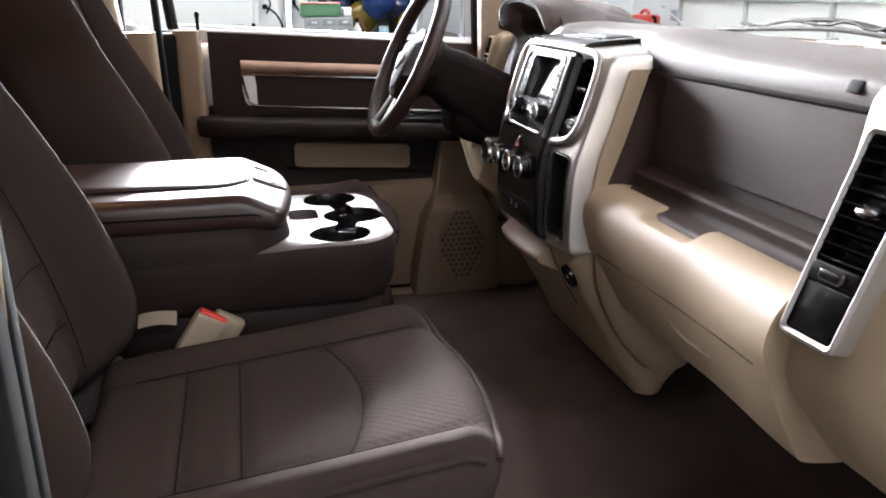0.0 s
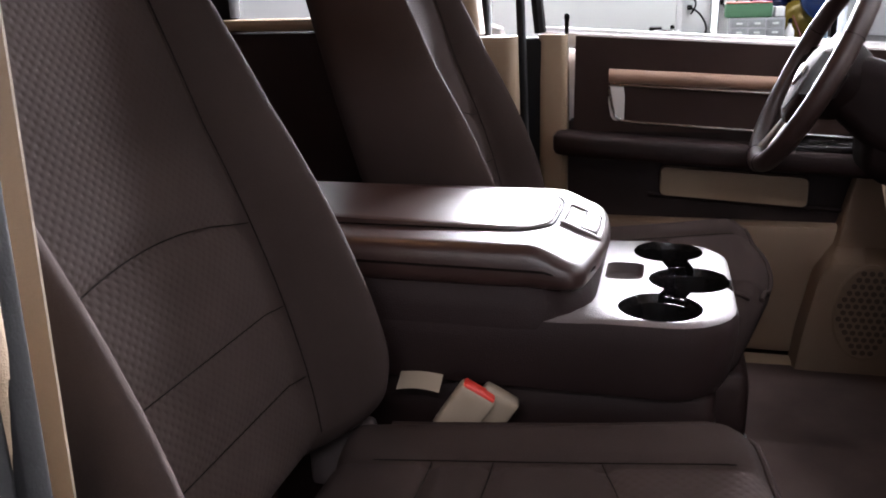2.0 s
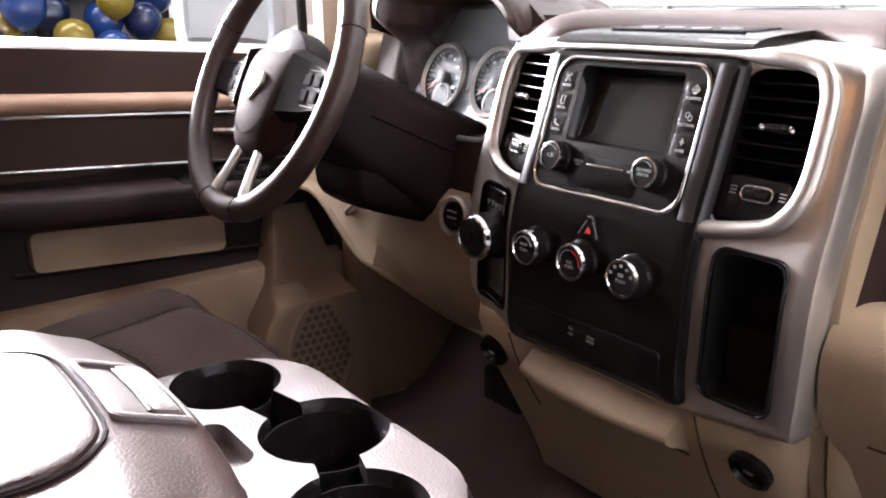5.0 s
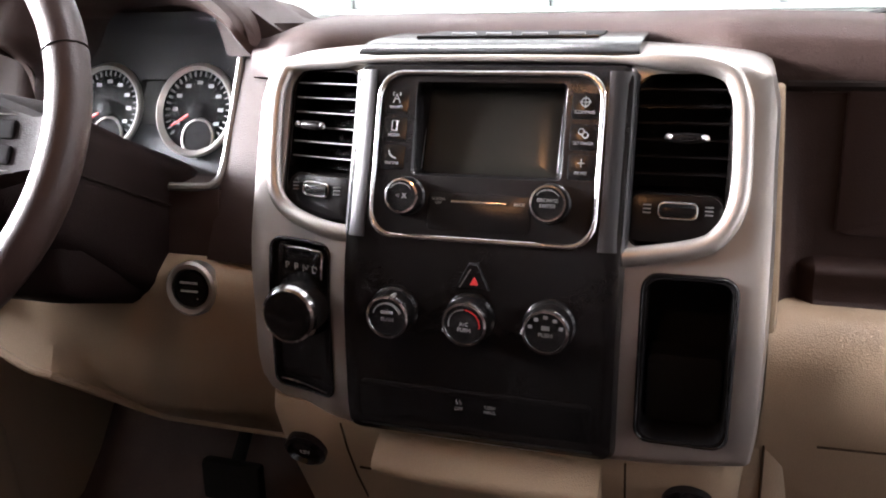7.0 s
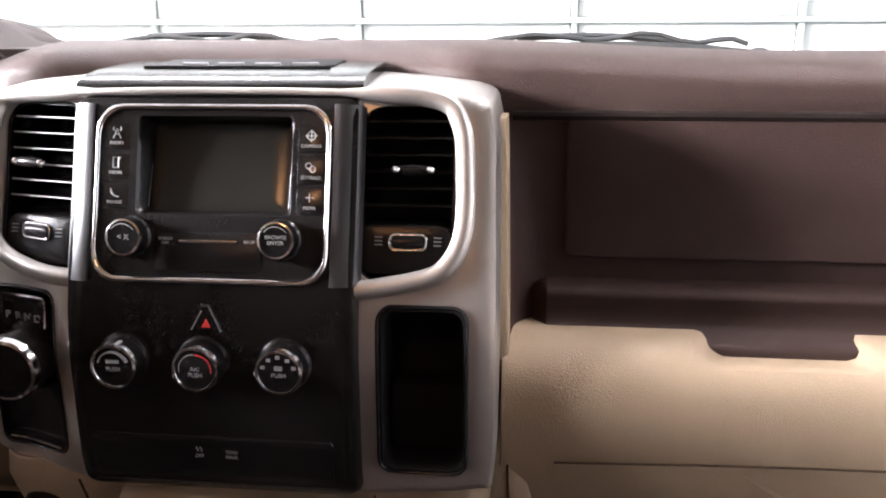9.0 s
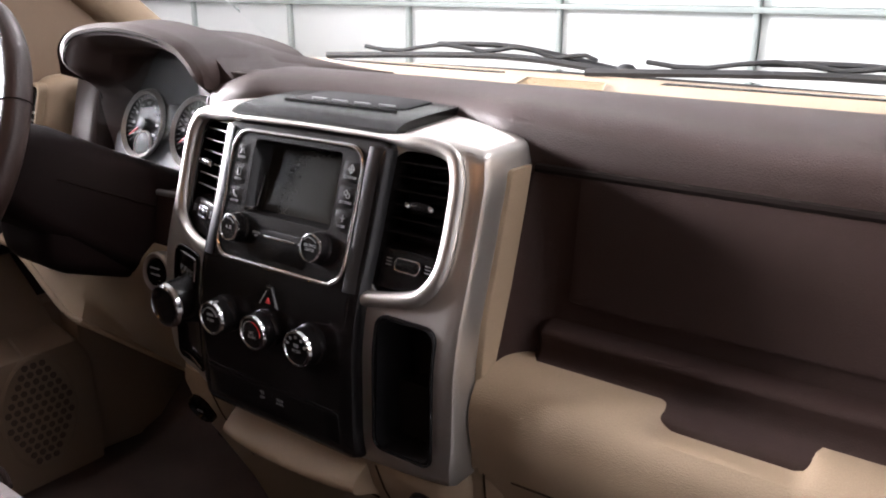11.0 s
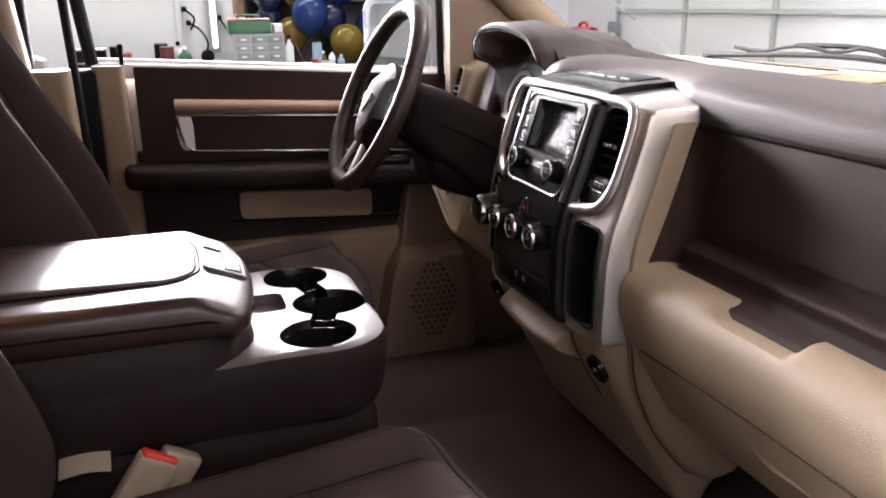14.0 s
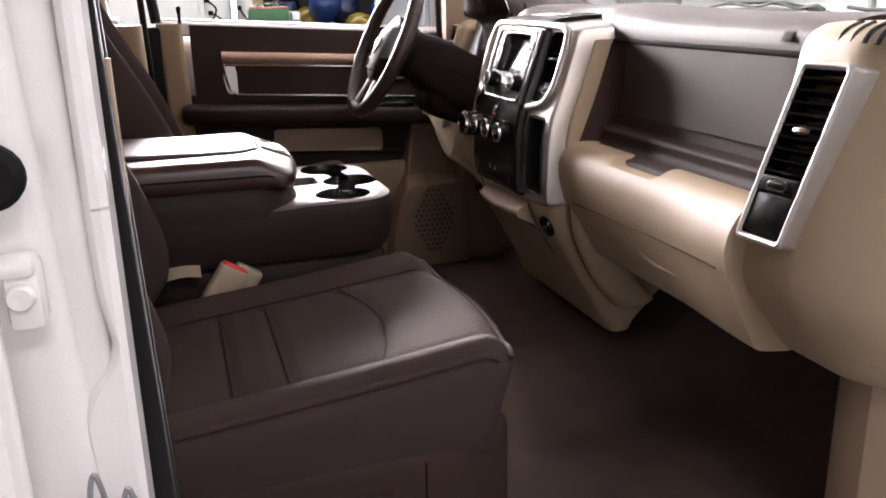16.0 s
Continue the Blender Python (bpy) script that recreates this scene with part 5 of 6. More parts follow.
# brown fill between the hood and the stack, and below the instruments
edge_y = lambda z: 0.319 - 0.108 * (z - 0.50)
part("inner_panel", surf(NB(), lin(0, 1, 6), lin(0.485, 0.722, 12), lambda v, z: (0.118 + 0.33 * (z - 0.485) + 0.010 * v * v, 0.205 + (edge_y(z) - 0.205) * v, z), (0.05, 0, 0)), BROWN, dash)
bez_pts = smooth_path([(0.199, 0.298, 0.700), (0.181, 0.304, 0.64), (0.161, 0.310, 0.58), (0.153, 0.318, 0.562), (0.149, 0.34, 0.557), (0.147, 0.45, 0.556)], 5)
part("cluster_bezel", tube(NB(), bez_pts, 0.0045, 8), EDGE, dash, "thin grey bezel round the instruments")
part("column_surround", surf(NB(), lin(0.31, 0.70, 8), lin(0.475, 0.556, 4), lambda y, z: (0.131 + 0.2 * (z - 0.475), y, z), (0.03, 0, 0)), BROWN_SM, dash)
part("cluster_sill", extrude_y(NB(), [(0.146, 0.540), (0.150, 0.555), (0.25, 0.562), (0.25, 0.54)], 0.312, 0.60, 4), BROWN_SM, dash)


def knee_edge(y):
    """Lower edge of the driver's knee panel: low beside the stack, climbing towards the door."""
    low = 1 - ease(0.465, 0.515, y)
    return 0.083 + 0.137 * low, 0.437 - 0.087 * (1 - ease(0.51, 0.70, y)) - 0.115 * low


def knee_fn(y, s):
    """Driver's knee panel: rolls out from under the cluster and sweeps back under."""
    xl, zl = knee_edge(y)
    prof = [(0.158, 0.493), (0.132, 0.487), (0.112, 0.470)] + [(0.105 + (xl - 0.105) * t ** 2.5, 0.450 + (zl - 0.450) * t) for t in (0, 0.25, 0.5, 0.75, 1)] + [(xl + 0.012, zl - 0.006), (xl + 0.06, zl - 0.002)]
    x, z = along(prof, s)
    return (x, y, z)


part("driver_under_tray", box(NB(), (0.22, 0.22, 0.43), (0.62, 0.74, 0.45), 0.01), DKBROWN, dash)
part("driver_knee_panel", surf(NB(), lin(0.205, 0.742, 44), lin(0, 1, 32), knee_fn, (0.02, 0, 0.004)), BEIGE, dash, "beige lower dash on the driver's side")
part("knee_rim", tube(NB(), [Vector((knee_edge(y)[0], y, knee_edge(y)[1])) for y in lin(0.215, 0.735, 44)], 0.005, 8), BEIGE, dash, "rolled beige lower rim")
ig = Vector((0.1075, 0.327, 0.459))
igd = Vector((-1, -0.05, 0.15)).normalized()
igp = part("start_button_ring", lathe(NB(), ig, igd, [(0.0285, -0.01), (0.0285, 0.004), (0.026, 0.007), (0.0215, 0.005), (0.020, 0.0)], 32), SILVER, dash, "silver ring round the start button")
part("start_button", lathe(NB(), ig, igd, [(0.0198, -0.004), (0.0198, 0.003), (0.018, 0.006), (0.004, 0.0065)], 28), BLACK, igp)
for dz in (0.007, -0.002, -0.010):
    part("button_print", box(NB(), ig + igd * 0.0068 + Vector((-0.0004, -0.010, dz - 0.001)), ig + igd * 0.0068 + Vector((0.0004, 0.010, dz + 0.001))), PRINT, igp)

ip = thing("instrument_cluster", (0.31, 0.5, 0.55), "instrument cluster with white-ringed dials and red needles", "instrument cluster")


def ipart(name, bm, *rest):
    """Instruments lean back at the top."""
    for v in bm.verts:
        v.co.x += 0.35 * (v.co.z - 0.63) - 0.080
    return part(name, bm, *rest)


ipart("face", box(NB(), (0.312, 0.305, 0.555), (0.325, 0.575, 0.735)), DIALFACE, ip)
for gy, gz, gr in ((0.380, 0.628, 0.049), (0.502, 0.628, 0.049)):
    g = ipart("dial", lathe(NB(), (0.312, gy, gz), (-1, 0, 0), [(gr, 0), (gr, 0.006), (gr * 0.96, 0.009), (gr * 0.9, 0.003), (gr * 0.1, 0.003)], 40), BLACK, ip)
    ipart("dial_ring", lathe(NB(), (0.306, gy, gz), (-1, 0, 0), [(gr * 1.04, 0), (gr * 1.03, 0.005), (gr * 0.98, 0.007), (gr * 0.92, 0.004), (gr * 0.88, 0.002)], 40, (False, False)), SILVER, g)
    tk = NB()
    for a in lin(-40, 220, 26):
        c, s = math.cos(radians(a)), math.sin(radians(a))
        tube(tk, [(0.3078, gy - gr * 0.86 * c, gz + gr * 0.86 * s), (0.3078, gy - gr * 0.74 * c, gz + gr * 0.74 * s)], 0.0010, 4)
    ipart("dial_ticks", tk, PRINT, g)
    nm = NB()
    for a in lin(-30, 210, 8):
        c, s = math.cos(radians(a)), math.sin(radians(a))
        box(nm, (0.3074, gy - gr * 0.60 * c - 0.0035, gz + gr * 0.60 * s - 0.002), (0.3080, gy - gr * 0.60 * c + 0.0035, gz + gr * 0.60 * s + 0.002))
    ipart("dial_figures", nm, PRINT, g)
    ipart("needle", tube(NB(), [(0.304, gy, gz), (0.304, gy + gr * 0.62, gz - gr * 0.36)], [0.0028, 0.001], 6), REDPRINT, g)
    ipart("needle_hub", lathe(NB(), (0.306, gy, gz), (-1, 0, 0), [(0.010, 0), (0.009, 0.005), (0.002, 0.006)], 18), BLACK, g)
    sub = ipart("small_dial", lathe(NB(), (0.3085, gy - 0.004, gz - 0.030), (-1, 0, 0), [(0.021, 0), (0.021, 0.003), (0.019, 0.004), (0.018, 0.002), (0.002, 0.002)], 26), SILVER, g)
    ipart("small_face", lathe(NB(), (0.3062, gy - 0.004, gz - 0.030), (-1, 0, 0), [(0.0185, 0), (0.018, 0.0006), (0.002, 0.0007)], 26), BLACK, sub)
ipart("message_screen", box(NB(), (0.306, 0.425, 0.61), (0.313, 0.458, 0.66), 0.002), SCREEN, ip)
lens = part("lens", surf(NB(), lin(0.312, 0.575, 10), lin(0.562, 0.728, 8), lambda y, z: (0.192 + 0.20 * (z - 0.63) + 0.012 * math.sin(math.pi * (y - 0.31) / 0.265), y, z), (0.002, 0, 0)), LENS, ip, "clear curved lens")
lens.visible_shadow = False

dvn = thing("driver_air_vent", (0.22, 0.735, 0.62), "driver's side air vent in a rounded beige surround", "air vent", "air vents")
dv_x = lambda z: 0.168 + 0.28 * (z - 0.585)
part("surround", softbox(NB(), (0.226, 0.746, 0.606), (0.048, 0.036, 0.080), 0.030, (10, 12, 14), lambda p, c: p + c + Vector((0.022 * p.z / 0.08 + 0.02 * ease(0.0, -0.08, p.z), 0, 0))), BEIGE, dvn)
dv_p = lambda y, z, w: (dv_x(z) - w, y, z)
part("frame", band(NB(), rrect(0.748, 0.623, 0.048, 0.104, 0.014), rrect(0.748, 0.623, 0.038, 0.094, 0.010), dv_p, -0.012, 0.005, 0.0015), BEIGE, dvn)
part("back", plate(NB(), rrect(0.748, 0.623, 0.039, 0.095, 0.010), dv_p, -0.012, 0.002, 0.001), BLACK, dvn)
for i in range(6):
    z = 0.592 + i * 0.0125
    part("slat", box(NB(), (dv_x(z) - 0.007, 0.731, z - 0.0012), (dv_x(z) + 0.002, 0.765, z + 0.0012)), SILVER if i in (0, 2, 3) else BLACK, dvn)

# ---- steering wheel and column ----
WC, WT = Vector((-0.095, 0.452, 0.648)), radians(25)
WA = Vector((-math.cos(WT), 0, math.sin(WT)))
WU = Vector((math.sin(WT), 0, math.cos(WT)))
WR = Vector((0, -1, 0))


def W(u, v, w):
    return WC + WR * u + WU * v + WA * w


sw = thing("steering_wheel", tuple(WC), "brown leather steering wheel with silver lower spokes and button pods", "steering wheel")
part("rim", tube(NB(), [W(0.174 * math.cos(a), 0.174 * math.sin(a), 0) for a in [2 * math.pi * k / 72 for k in range(72)]], 0.0165, 14, closed=True, up=tuple(WA)), RIM, sw, "leather-wrapped rim")
for a0 in (22, 158, 255, 285):
    a = radians(a0)
    part("rim_seam", tube(NB(), [W((0.174 + 0.0168 * math.cos(b)) * math.cos(a), (0.174 + 0.0168 * math.cos(b)) * math.sin(a), 0.0168 * math.sin(b)) for b in [2 * math.pi * k / 16 for k in range(16)]], 0.0008, 4, closed=True), SEAM, sw)


def hub_warp(p, c):
    k = 1 - 0.34 * ease(0.05, -0.08, p.z)
    return W(-p.y * k, p.z - 0.026, -p.x * (1 - 0.40 * (p.y / 0.08) ** 2 - 0.30 * (p.z / 0.08) ** 2) - 0.016)


part("airbag_cover", softbox(NB(), (0, 0, 0), (0.030, 0.074, 0.074), 0.029, (10, 16, 16), hub_warp), HUB, sw, "padded hub cover")
part("hub_badge", loft(NB(), [[W(u * k, -0.014 + v * k, w) for u, v in ((0.0, -0.021), (0.010, -0.008), (0.020, 0.004), (0.017, 0.016), (0.006, 0.019), (-0.006, 0.019), (-0.017, 0.016), (-0.020, 0.004), (-0.010, -0.008))] for k, w in ((1, 0.006), (1, 0.0155), (0.85, 0.0172))]), SILVER, sw, "dull silver shield shape")
part("hub_seam", tube(NB(), [W(0.046 * math.cos(a), -0.026 + 0.050 * math.sin(a), 0.0105) for a in lin(radians(-150), radians(-30), 14)], 0.0008, 5), SEAM, sw)
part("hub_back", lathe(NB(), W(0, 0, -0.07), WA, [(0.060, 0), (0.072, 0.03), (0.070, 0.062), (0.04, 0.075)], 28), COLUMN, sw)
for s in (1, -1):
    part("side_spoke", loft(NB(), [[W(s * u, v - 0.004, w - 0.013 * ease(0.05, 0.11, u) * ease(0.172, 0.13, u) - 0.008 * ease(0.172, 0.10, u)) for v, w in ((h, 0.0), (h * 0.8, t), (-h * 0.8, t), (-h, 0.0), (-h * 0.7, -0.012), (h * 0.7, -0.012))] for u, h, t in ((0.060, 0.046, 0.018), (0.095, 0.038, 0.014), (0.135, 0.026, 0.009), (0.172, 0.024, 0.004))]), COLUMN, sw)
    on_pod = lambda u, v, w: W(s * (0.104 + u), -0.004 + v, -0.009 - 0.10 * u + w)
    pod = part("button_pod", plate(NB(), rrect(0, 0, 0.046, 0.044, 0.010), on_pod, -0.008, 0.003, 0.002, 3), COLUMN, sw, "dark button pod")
    part("pod_rim", band(NB(), rrect(0, 0, 0.048, 0.046, 0.011), rrect(0, 0, 0.0445, 0.0425, 0.009), on_pod, -0.004, 0.0032, 0.0008), SILVER, pod)
    for dv in (-0.010, 0.010):
        for du in (-0.010, 0.010):
            part("button", plate(NB(), rrect(du, dv, 0.0155, 0.015, 0.003), on_pod, 0.001, 0.0055, 0.0015, 2), RUBBER, pod)
    part("lower_spoke", tube(NB(), [W(s * u, v, w) for u, v, w in ((0.022, -0.070, -0.010), (0.027, -0.095, -0.008), (0.034, -0.130, -0.003), (0.046, -0.170, 0.002))], [0.010, 0.0085, 0.0085, 0.011], 10, up=tuple(WA), flat=0.7), SILVER, sw, "silver lower spoke")
col = thing("steering_column", (0.1, 0.45, 0.55), "dark brown steering column shroud with stalks", "steering column")
secs = []
for t, hw, hh, dz in ((0.0, 0.055, 0.055, 0.0), (0.06, 0.075, 0.070, -0.006), (0.16, 0.078, 0.080, -0.02), (0.26, 0.085, 0.09, -0.03), (0.33, 0.085, 0.085, -0.03)):
    c = W(0, 0, -0.055) - WA * t * 0.95
    secs.append([(c.x + 0.25 * v, c.y + u, c.z + dz + 0.93 * v) for u, v in rrect(0, 0, 2 * hw, 2 * hh, 0.03, 4)])
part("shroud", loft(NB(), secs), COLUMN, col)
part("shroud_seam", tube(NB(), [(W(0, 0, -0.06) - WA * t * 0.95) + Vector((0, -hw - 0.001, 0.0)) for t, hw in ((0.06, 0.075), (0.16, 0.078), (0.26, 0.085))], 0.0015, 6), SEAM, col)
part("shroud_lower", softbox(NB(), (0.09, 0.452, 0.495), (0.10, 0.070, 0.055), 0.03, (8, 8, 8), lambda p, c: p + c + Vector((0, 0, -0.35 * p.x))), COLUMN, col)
part("stalk", tube(NB(), smooth_path([W(-0.05, 0.02, -0.07), W(-0.10, 0.03, -0.065), W(-0.155, 0.035, -0.05)], 5), [0.006, 0.006, 0.007, 0.007, 0.008, 0.008, 0.008, 0.009, 0.009, 0.009, 0.006], 10), BLACK, col)
part("tilt_lever", tube(NB(), smooth_path([(0.09, 0.555, 0.437), (0.095, 0.58, 0.424), (0.10, 0.60, 0.414)], 4), 0.007, 8), BELT, col)
# pedals
pd = thing("brake_pedal", (0.28, 0.42, 0.1), "black brake pedal under the dash", "pedal")
part("arm", tube(NB(), [(0.40, 0.42, 0.34), (0.36, 0.42, 0.2), (0.29, 0.42, 0.12)], 0.010, 8), RUBBER, pd)
part("pad", softbox(NB(), (0.285, 0.42, 0.11), (0.010, 0.045, 0.030), 0.006, (3, 6, 5)), RUBBER, pd)


# ---- seats ----
def seat(yc, dx, who, group):
    s = thing("front_seat", (-0.45 + dx, yc, 0.0), "brown cloth front seat with raised bolsters" + who, "car seat", group)

    groove = [1.0]

    def cush(p, c):
        side = ease(0.13, 0.20, abs(p.y))
        edge = 1 - ease(0.19, 0.235, abs(p.y)) * 0.5
        up = 0.5 + 0.5 * p.z / 0.075
        bulge = 0.045 * math.sin(math.pi * max(0.0, min(1.0, 0.92 * up))) * ease(0.15, 0.228, abs(p.y)) * (1 - ease(0.85, 1.0, up))
        z = p.z + c.z + up * (0.020 * side * edge + 0.110 * (p.x - 0.25) + 0.010 * math.cos(3 * p.y))
        back = 0.16 * ease(0.05, 0.24, p.x) * (1 - up) * 0.3
        x = p.x + c.x - 0.040 * (p.y / 0.235) ** 2 * ease(0.0, 0.25, p.x) - back
        z += up * (-0.030 * ease(0.20, 0.25, p.x) * 0.7)
        for gx in (-0.13, -0.06):
            if abs(p.y) < 0.145:
                z -= groove[0] * up * 0.006 * math.exp(-((p.x - gx) / 0.009) ** 2)
        gxa = 0.090 - 1.4 * p.y * p.y
        if abs(p.y) < 0.15:
            z -= groove[0] * up * 0.007 * math.exp(-((p.x - gxa) / 0.010) ** 2)
        z -= groove[0] * up * 0.007 * math.exp(-((abs(p.y) - 0.150) / 0.009) ** 2) * ease(0.235, 0.20, p.x)
        return Vector((x + dx, c.y + p.y * (1 + bulge - 0.035 * ease(0.30, 0.0, up)), z))

    c = Vector((-0.432, yc, 0.240))
    cu = part("cushion", softbox(NB(), c, (0.250, 0.226, 0.075), 0.028, (84, 68, 18), cush), FABRIC, s, "brown cloth seat cushion")
    cu.data.materials.append(HEX)
    for f in cu.data.polygons:
        q = f.center
        if f.normal.z > 0.5 and abs(q.y - yc) < 0.148 and q.x - dx + 0.44 > 0.092 - 1.4 * (q.y - yc) ** 2:
            f.material_index = 1
    on = lambda x, y: cush(Vector((x, y, 0.0750)), c) - Vector((0, 0, 0.0035))
    groove[0] = 0.0
    lines = [[on(gx, y) for y in lin(-0.148, 0.148, 16)] for gx in (-0.13, -0.06)]
    lines += [[on(0.090 - 1.4 * y * y, y) for y in lin(-0.148, 0.148, 18)]]
    lines += [[on(x, sy * 0.150) for x in lin(-0.20, 0.205, 24)] for sy in (1, -1)]
    for pts in lines:
        part("cushion_seam", tube(NB(), pts, 0.0007, 5), SEAM, cu)
    groove[0] = 1.0
    for sy in (1, -1):
        part("piping", tube(NB(), [cush(Vector((x, sy * 0.2190, 0.0672)), c) + Vector((0, sy * 0.001, 0.0012)) for x in lin(-0.20, 0.226, 30)], 0.0042, 8), FABRIC, cu)
    pr = [cush(Vector((0.2425, y, 0.0672)), c) + Vector((0.001, 0, 0.0012)) for y in lin(-0.212, 0.212, 24)]
    part("piping", tube(NB(), pr, 0.0042, 8), FABRIC, cu)
    part("seat_base", softbox(NB(), (-0.46 + dx, yc, 0.105), (0.235, 0.205, 0.075), 0.03, (8, 8, 6)), DKBROWN, s, "dark plastic seat base")
    sg = -1 if yc < 0 else 1
    part("side_shield", softbox(NB(), (-0.452 + dx, yc + sg * 0.219, 0.135), (0.238, 0.017, 0.082), 0.014, (16, 4, 8), lambda p, q: p + q + Vector((0, -sg * 0.045 * ease(0.12, 0.238, p.x) ** 2, 0))), BROWN_SM, s, "brown plastic side shield")
    part("shield_recess", softbox(NB(), (-0.47 + dx, yc + sg * 0.2355, 0.150), (0.085, 0.006, 0.020), 0.005, (8, 3, 4)), DKBROWN, s)
    part("shield_seam", tube(NB(), [(-0.345 + dx, yc + sg * 0.2365, z) for z in lin(0.075, 0.200, 4)], 0.0012, 6), SEAM, s)
    part("recline_lever", softbox(NB(), (-0.485 + dx, yc + sg * 0.2415, 0.152), (0.055, 0.005, 0.010), 0.004, (8, 3, 4)), BLACK, s)
    for sx in (-0.62, -0.28):
        part("seat_rail", box(NB(), (sx - 0.06 + dx, yc - 0.18, -0.02), (sx + 0.06 + dx, yc - 0.14, 0.04), 0.006), STEEL, s)
        part("seat_rail", box(NB(), (sx - 0.06 + dx, yc + 0.14, -0.02), (sx + 0.06 + dx, yc + 0.18, 0.04), 0.006), STEEL, s)

    tilt = radians(16.5)

    def back(p, q):
        zl = p.z + 0.36
        front = 0.5 + 0.5 * p.x / 0.065
        k = 1 - 0.16 * ease(0.34, 0.74, zl)
        y = p.y * k
        b = 0.084 * ease(-0.10, 0.10, zl) * max(0.0, 1 - (max(0, zl - 0.12) / 0.58) ** 1.4) + 0.010
        x = p.x + front * b * ease(0.125, 0.205, abs(p.y)) * (1 - 0.25 * ease(0.205, 0.235, abs(p.y)))
        x += front * 0.012 * math.sin(math.pi * min(1, zl / 0.4))
        for zg in (0.10, 0.185):
            if abs(p.y) < 0.14:
                x -= groove[0] * front * 0.005 * math.exp(-((zl - zg) / 0.010) ** 2)
        if abs(p.y) < 0.14:
            x -= groove[0] * front * 0.007 * math.exp(-((zl - (0.285 + 1.0 * (0.14 ** 2 - p.y ** 2))) / 0.011) ** 2)
        x -= groove[0] * front * 0.009 * math.exp(-((abs(p.y) - 0.145) / 0.010) ** 2)
        xr, zr = x * math.cos(tilt) - zl * math.sin(tilt), x * math.sin(tilt) + zl * math.cos(tilt)
        return Vector((-0.755 + dx + xr, yc + y, 0.255 + zr))

    bk = part("backrest", softbox(NB(), (0, 0, 0), (0.065, 0.232, 0.36), 0.045, (12, 60, 90), back), FABRIC, s, "brown cloth backrest")
    bk.data.materials.append(HEXB)
    for f in bk.data.polygons:
        if f.normal.x > 0.4 and abs(f.center.y - yc) < 0.142 * 0.97:
            f.material_index = 1
    lay = lambda y, zl: back(Vector((0.0652, y, zl - 0.36)), None) - Vector((0.0035, 0, 0))
    groove[0] = 0.0
    lines = [[lay(y, zg) for y in lin(-0.143, 0.143, 14)] for zg in (0.10, 0.185)]
    lines += [[lay(y, 0.285 + 1.0 * (0.14 ** 2 - y ** 2)) for y in lin(-0.143, 0.143, 16)]]
    lines += [[lay(sy * 0.145, z) for z in lin(0.03, 0.66, 24)] for sy in (1, -1)]
    for pts in lines:
        part("back_seam", tube(NB(), pts, 0.0007, 5), SEAM, bk)
    groove[0] = 1.0
    part("headrest", softbox(NB(), (-1.005 + dx, yc, 1.06), (0.05, 0.13, 0.085), 0.04, (8, 12, 10)), FABRIC, s, "brown cloth headrest")
    for d in (-0.05, 0.05):
        part("headrest_post", tube(NB(), [(-0.985 + dx, yc + d, 0.90), (-1.005 + dx, yc + d, 1.02)], 0.007, 8), STEEL, s)
    part("recliner_cover", softbox(NB(), (-0.70 + dx, yc - sg * 0.225, 0.235), (0.045, 0.012, 0.05), 0.010, (6, 3, 6)), DECK, s, "grey plastic hinge cover")
    return s


seat(-0.442, 0.0, " by the open passenger door", "front seats")
seat(0.442, 0.055, " behind the steering wheel", "front seats")

# ---- folded centre seat serving as console ----
con = thing("centre_console", (-0.5, 0, 0.08), "brown centre console with padded armrest lid and three cup holders", "console")


def plan(front, back, half, r, k=6):
    pts = []
    for sx, sy, a0 in ((front, 1, 0), (back, 1, 90), (back, -1, 180), (front, -1, 270)):
        rr = r if sx == front else 0.03
        for i in range(k + 1):
            a = radians(a0 + 90 * i / k)
            cx = sx - rr if sx == front else sx + rr
            cy = sy * (half - rr)
            pts.append((cx + rr * math.cos(a), cy + rr * math.sin(a)))
    return pts


lv = [(0.318, -0.262, 0.158, 0.06), (0.322, -0.246, 0.168, 0.07), (0.335, -0.238, 0.173, 0.078), (0.385, -0.231, 0.176, 0.08), (0.402, -0.231, 0.176, 0.08), (0.413, -0.235, 0.172, 0.078), (0.4175, -0.243, 0.164, 0.072)]
def tuck(x, y, z):
    k = ease(-0.385, -0.435, x) * ease(0.36, 0.40, z)
    return (x, y * (1 - 0.02 * k), z - 0.004 * k)


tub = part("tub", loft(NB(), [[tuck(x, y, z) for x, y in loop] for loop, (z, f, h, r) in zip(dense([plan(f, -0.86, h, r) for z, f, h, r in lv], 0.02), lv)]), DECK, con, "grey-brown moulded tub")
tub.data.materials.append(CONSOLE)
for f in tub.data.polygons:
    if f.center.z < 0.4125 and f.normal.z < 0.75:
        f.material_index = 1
cuts = []
CUPS = ((-0.316, 0.120, 0.0455), (-0.288, -0.006, 0.049), (-0.324, -0.115, 0.0465))
for x, y, r in CUPS:
    cuts.append(finish("cutter", lathe(NB(), (x, y, 0.335), (0, 0, 1), [(r * 0.86, 0), (r, 0.076), (r + 0.004, 0.084), (r + 0.004, 0.1)], 40), BLACK))
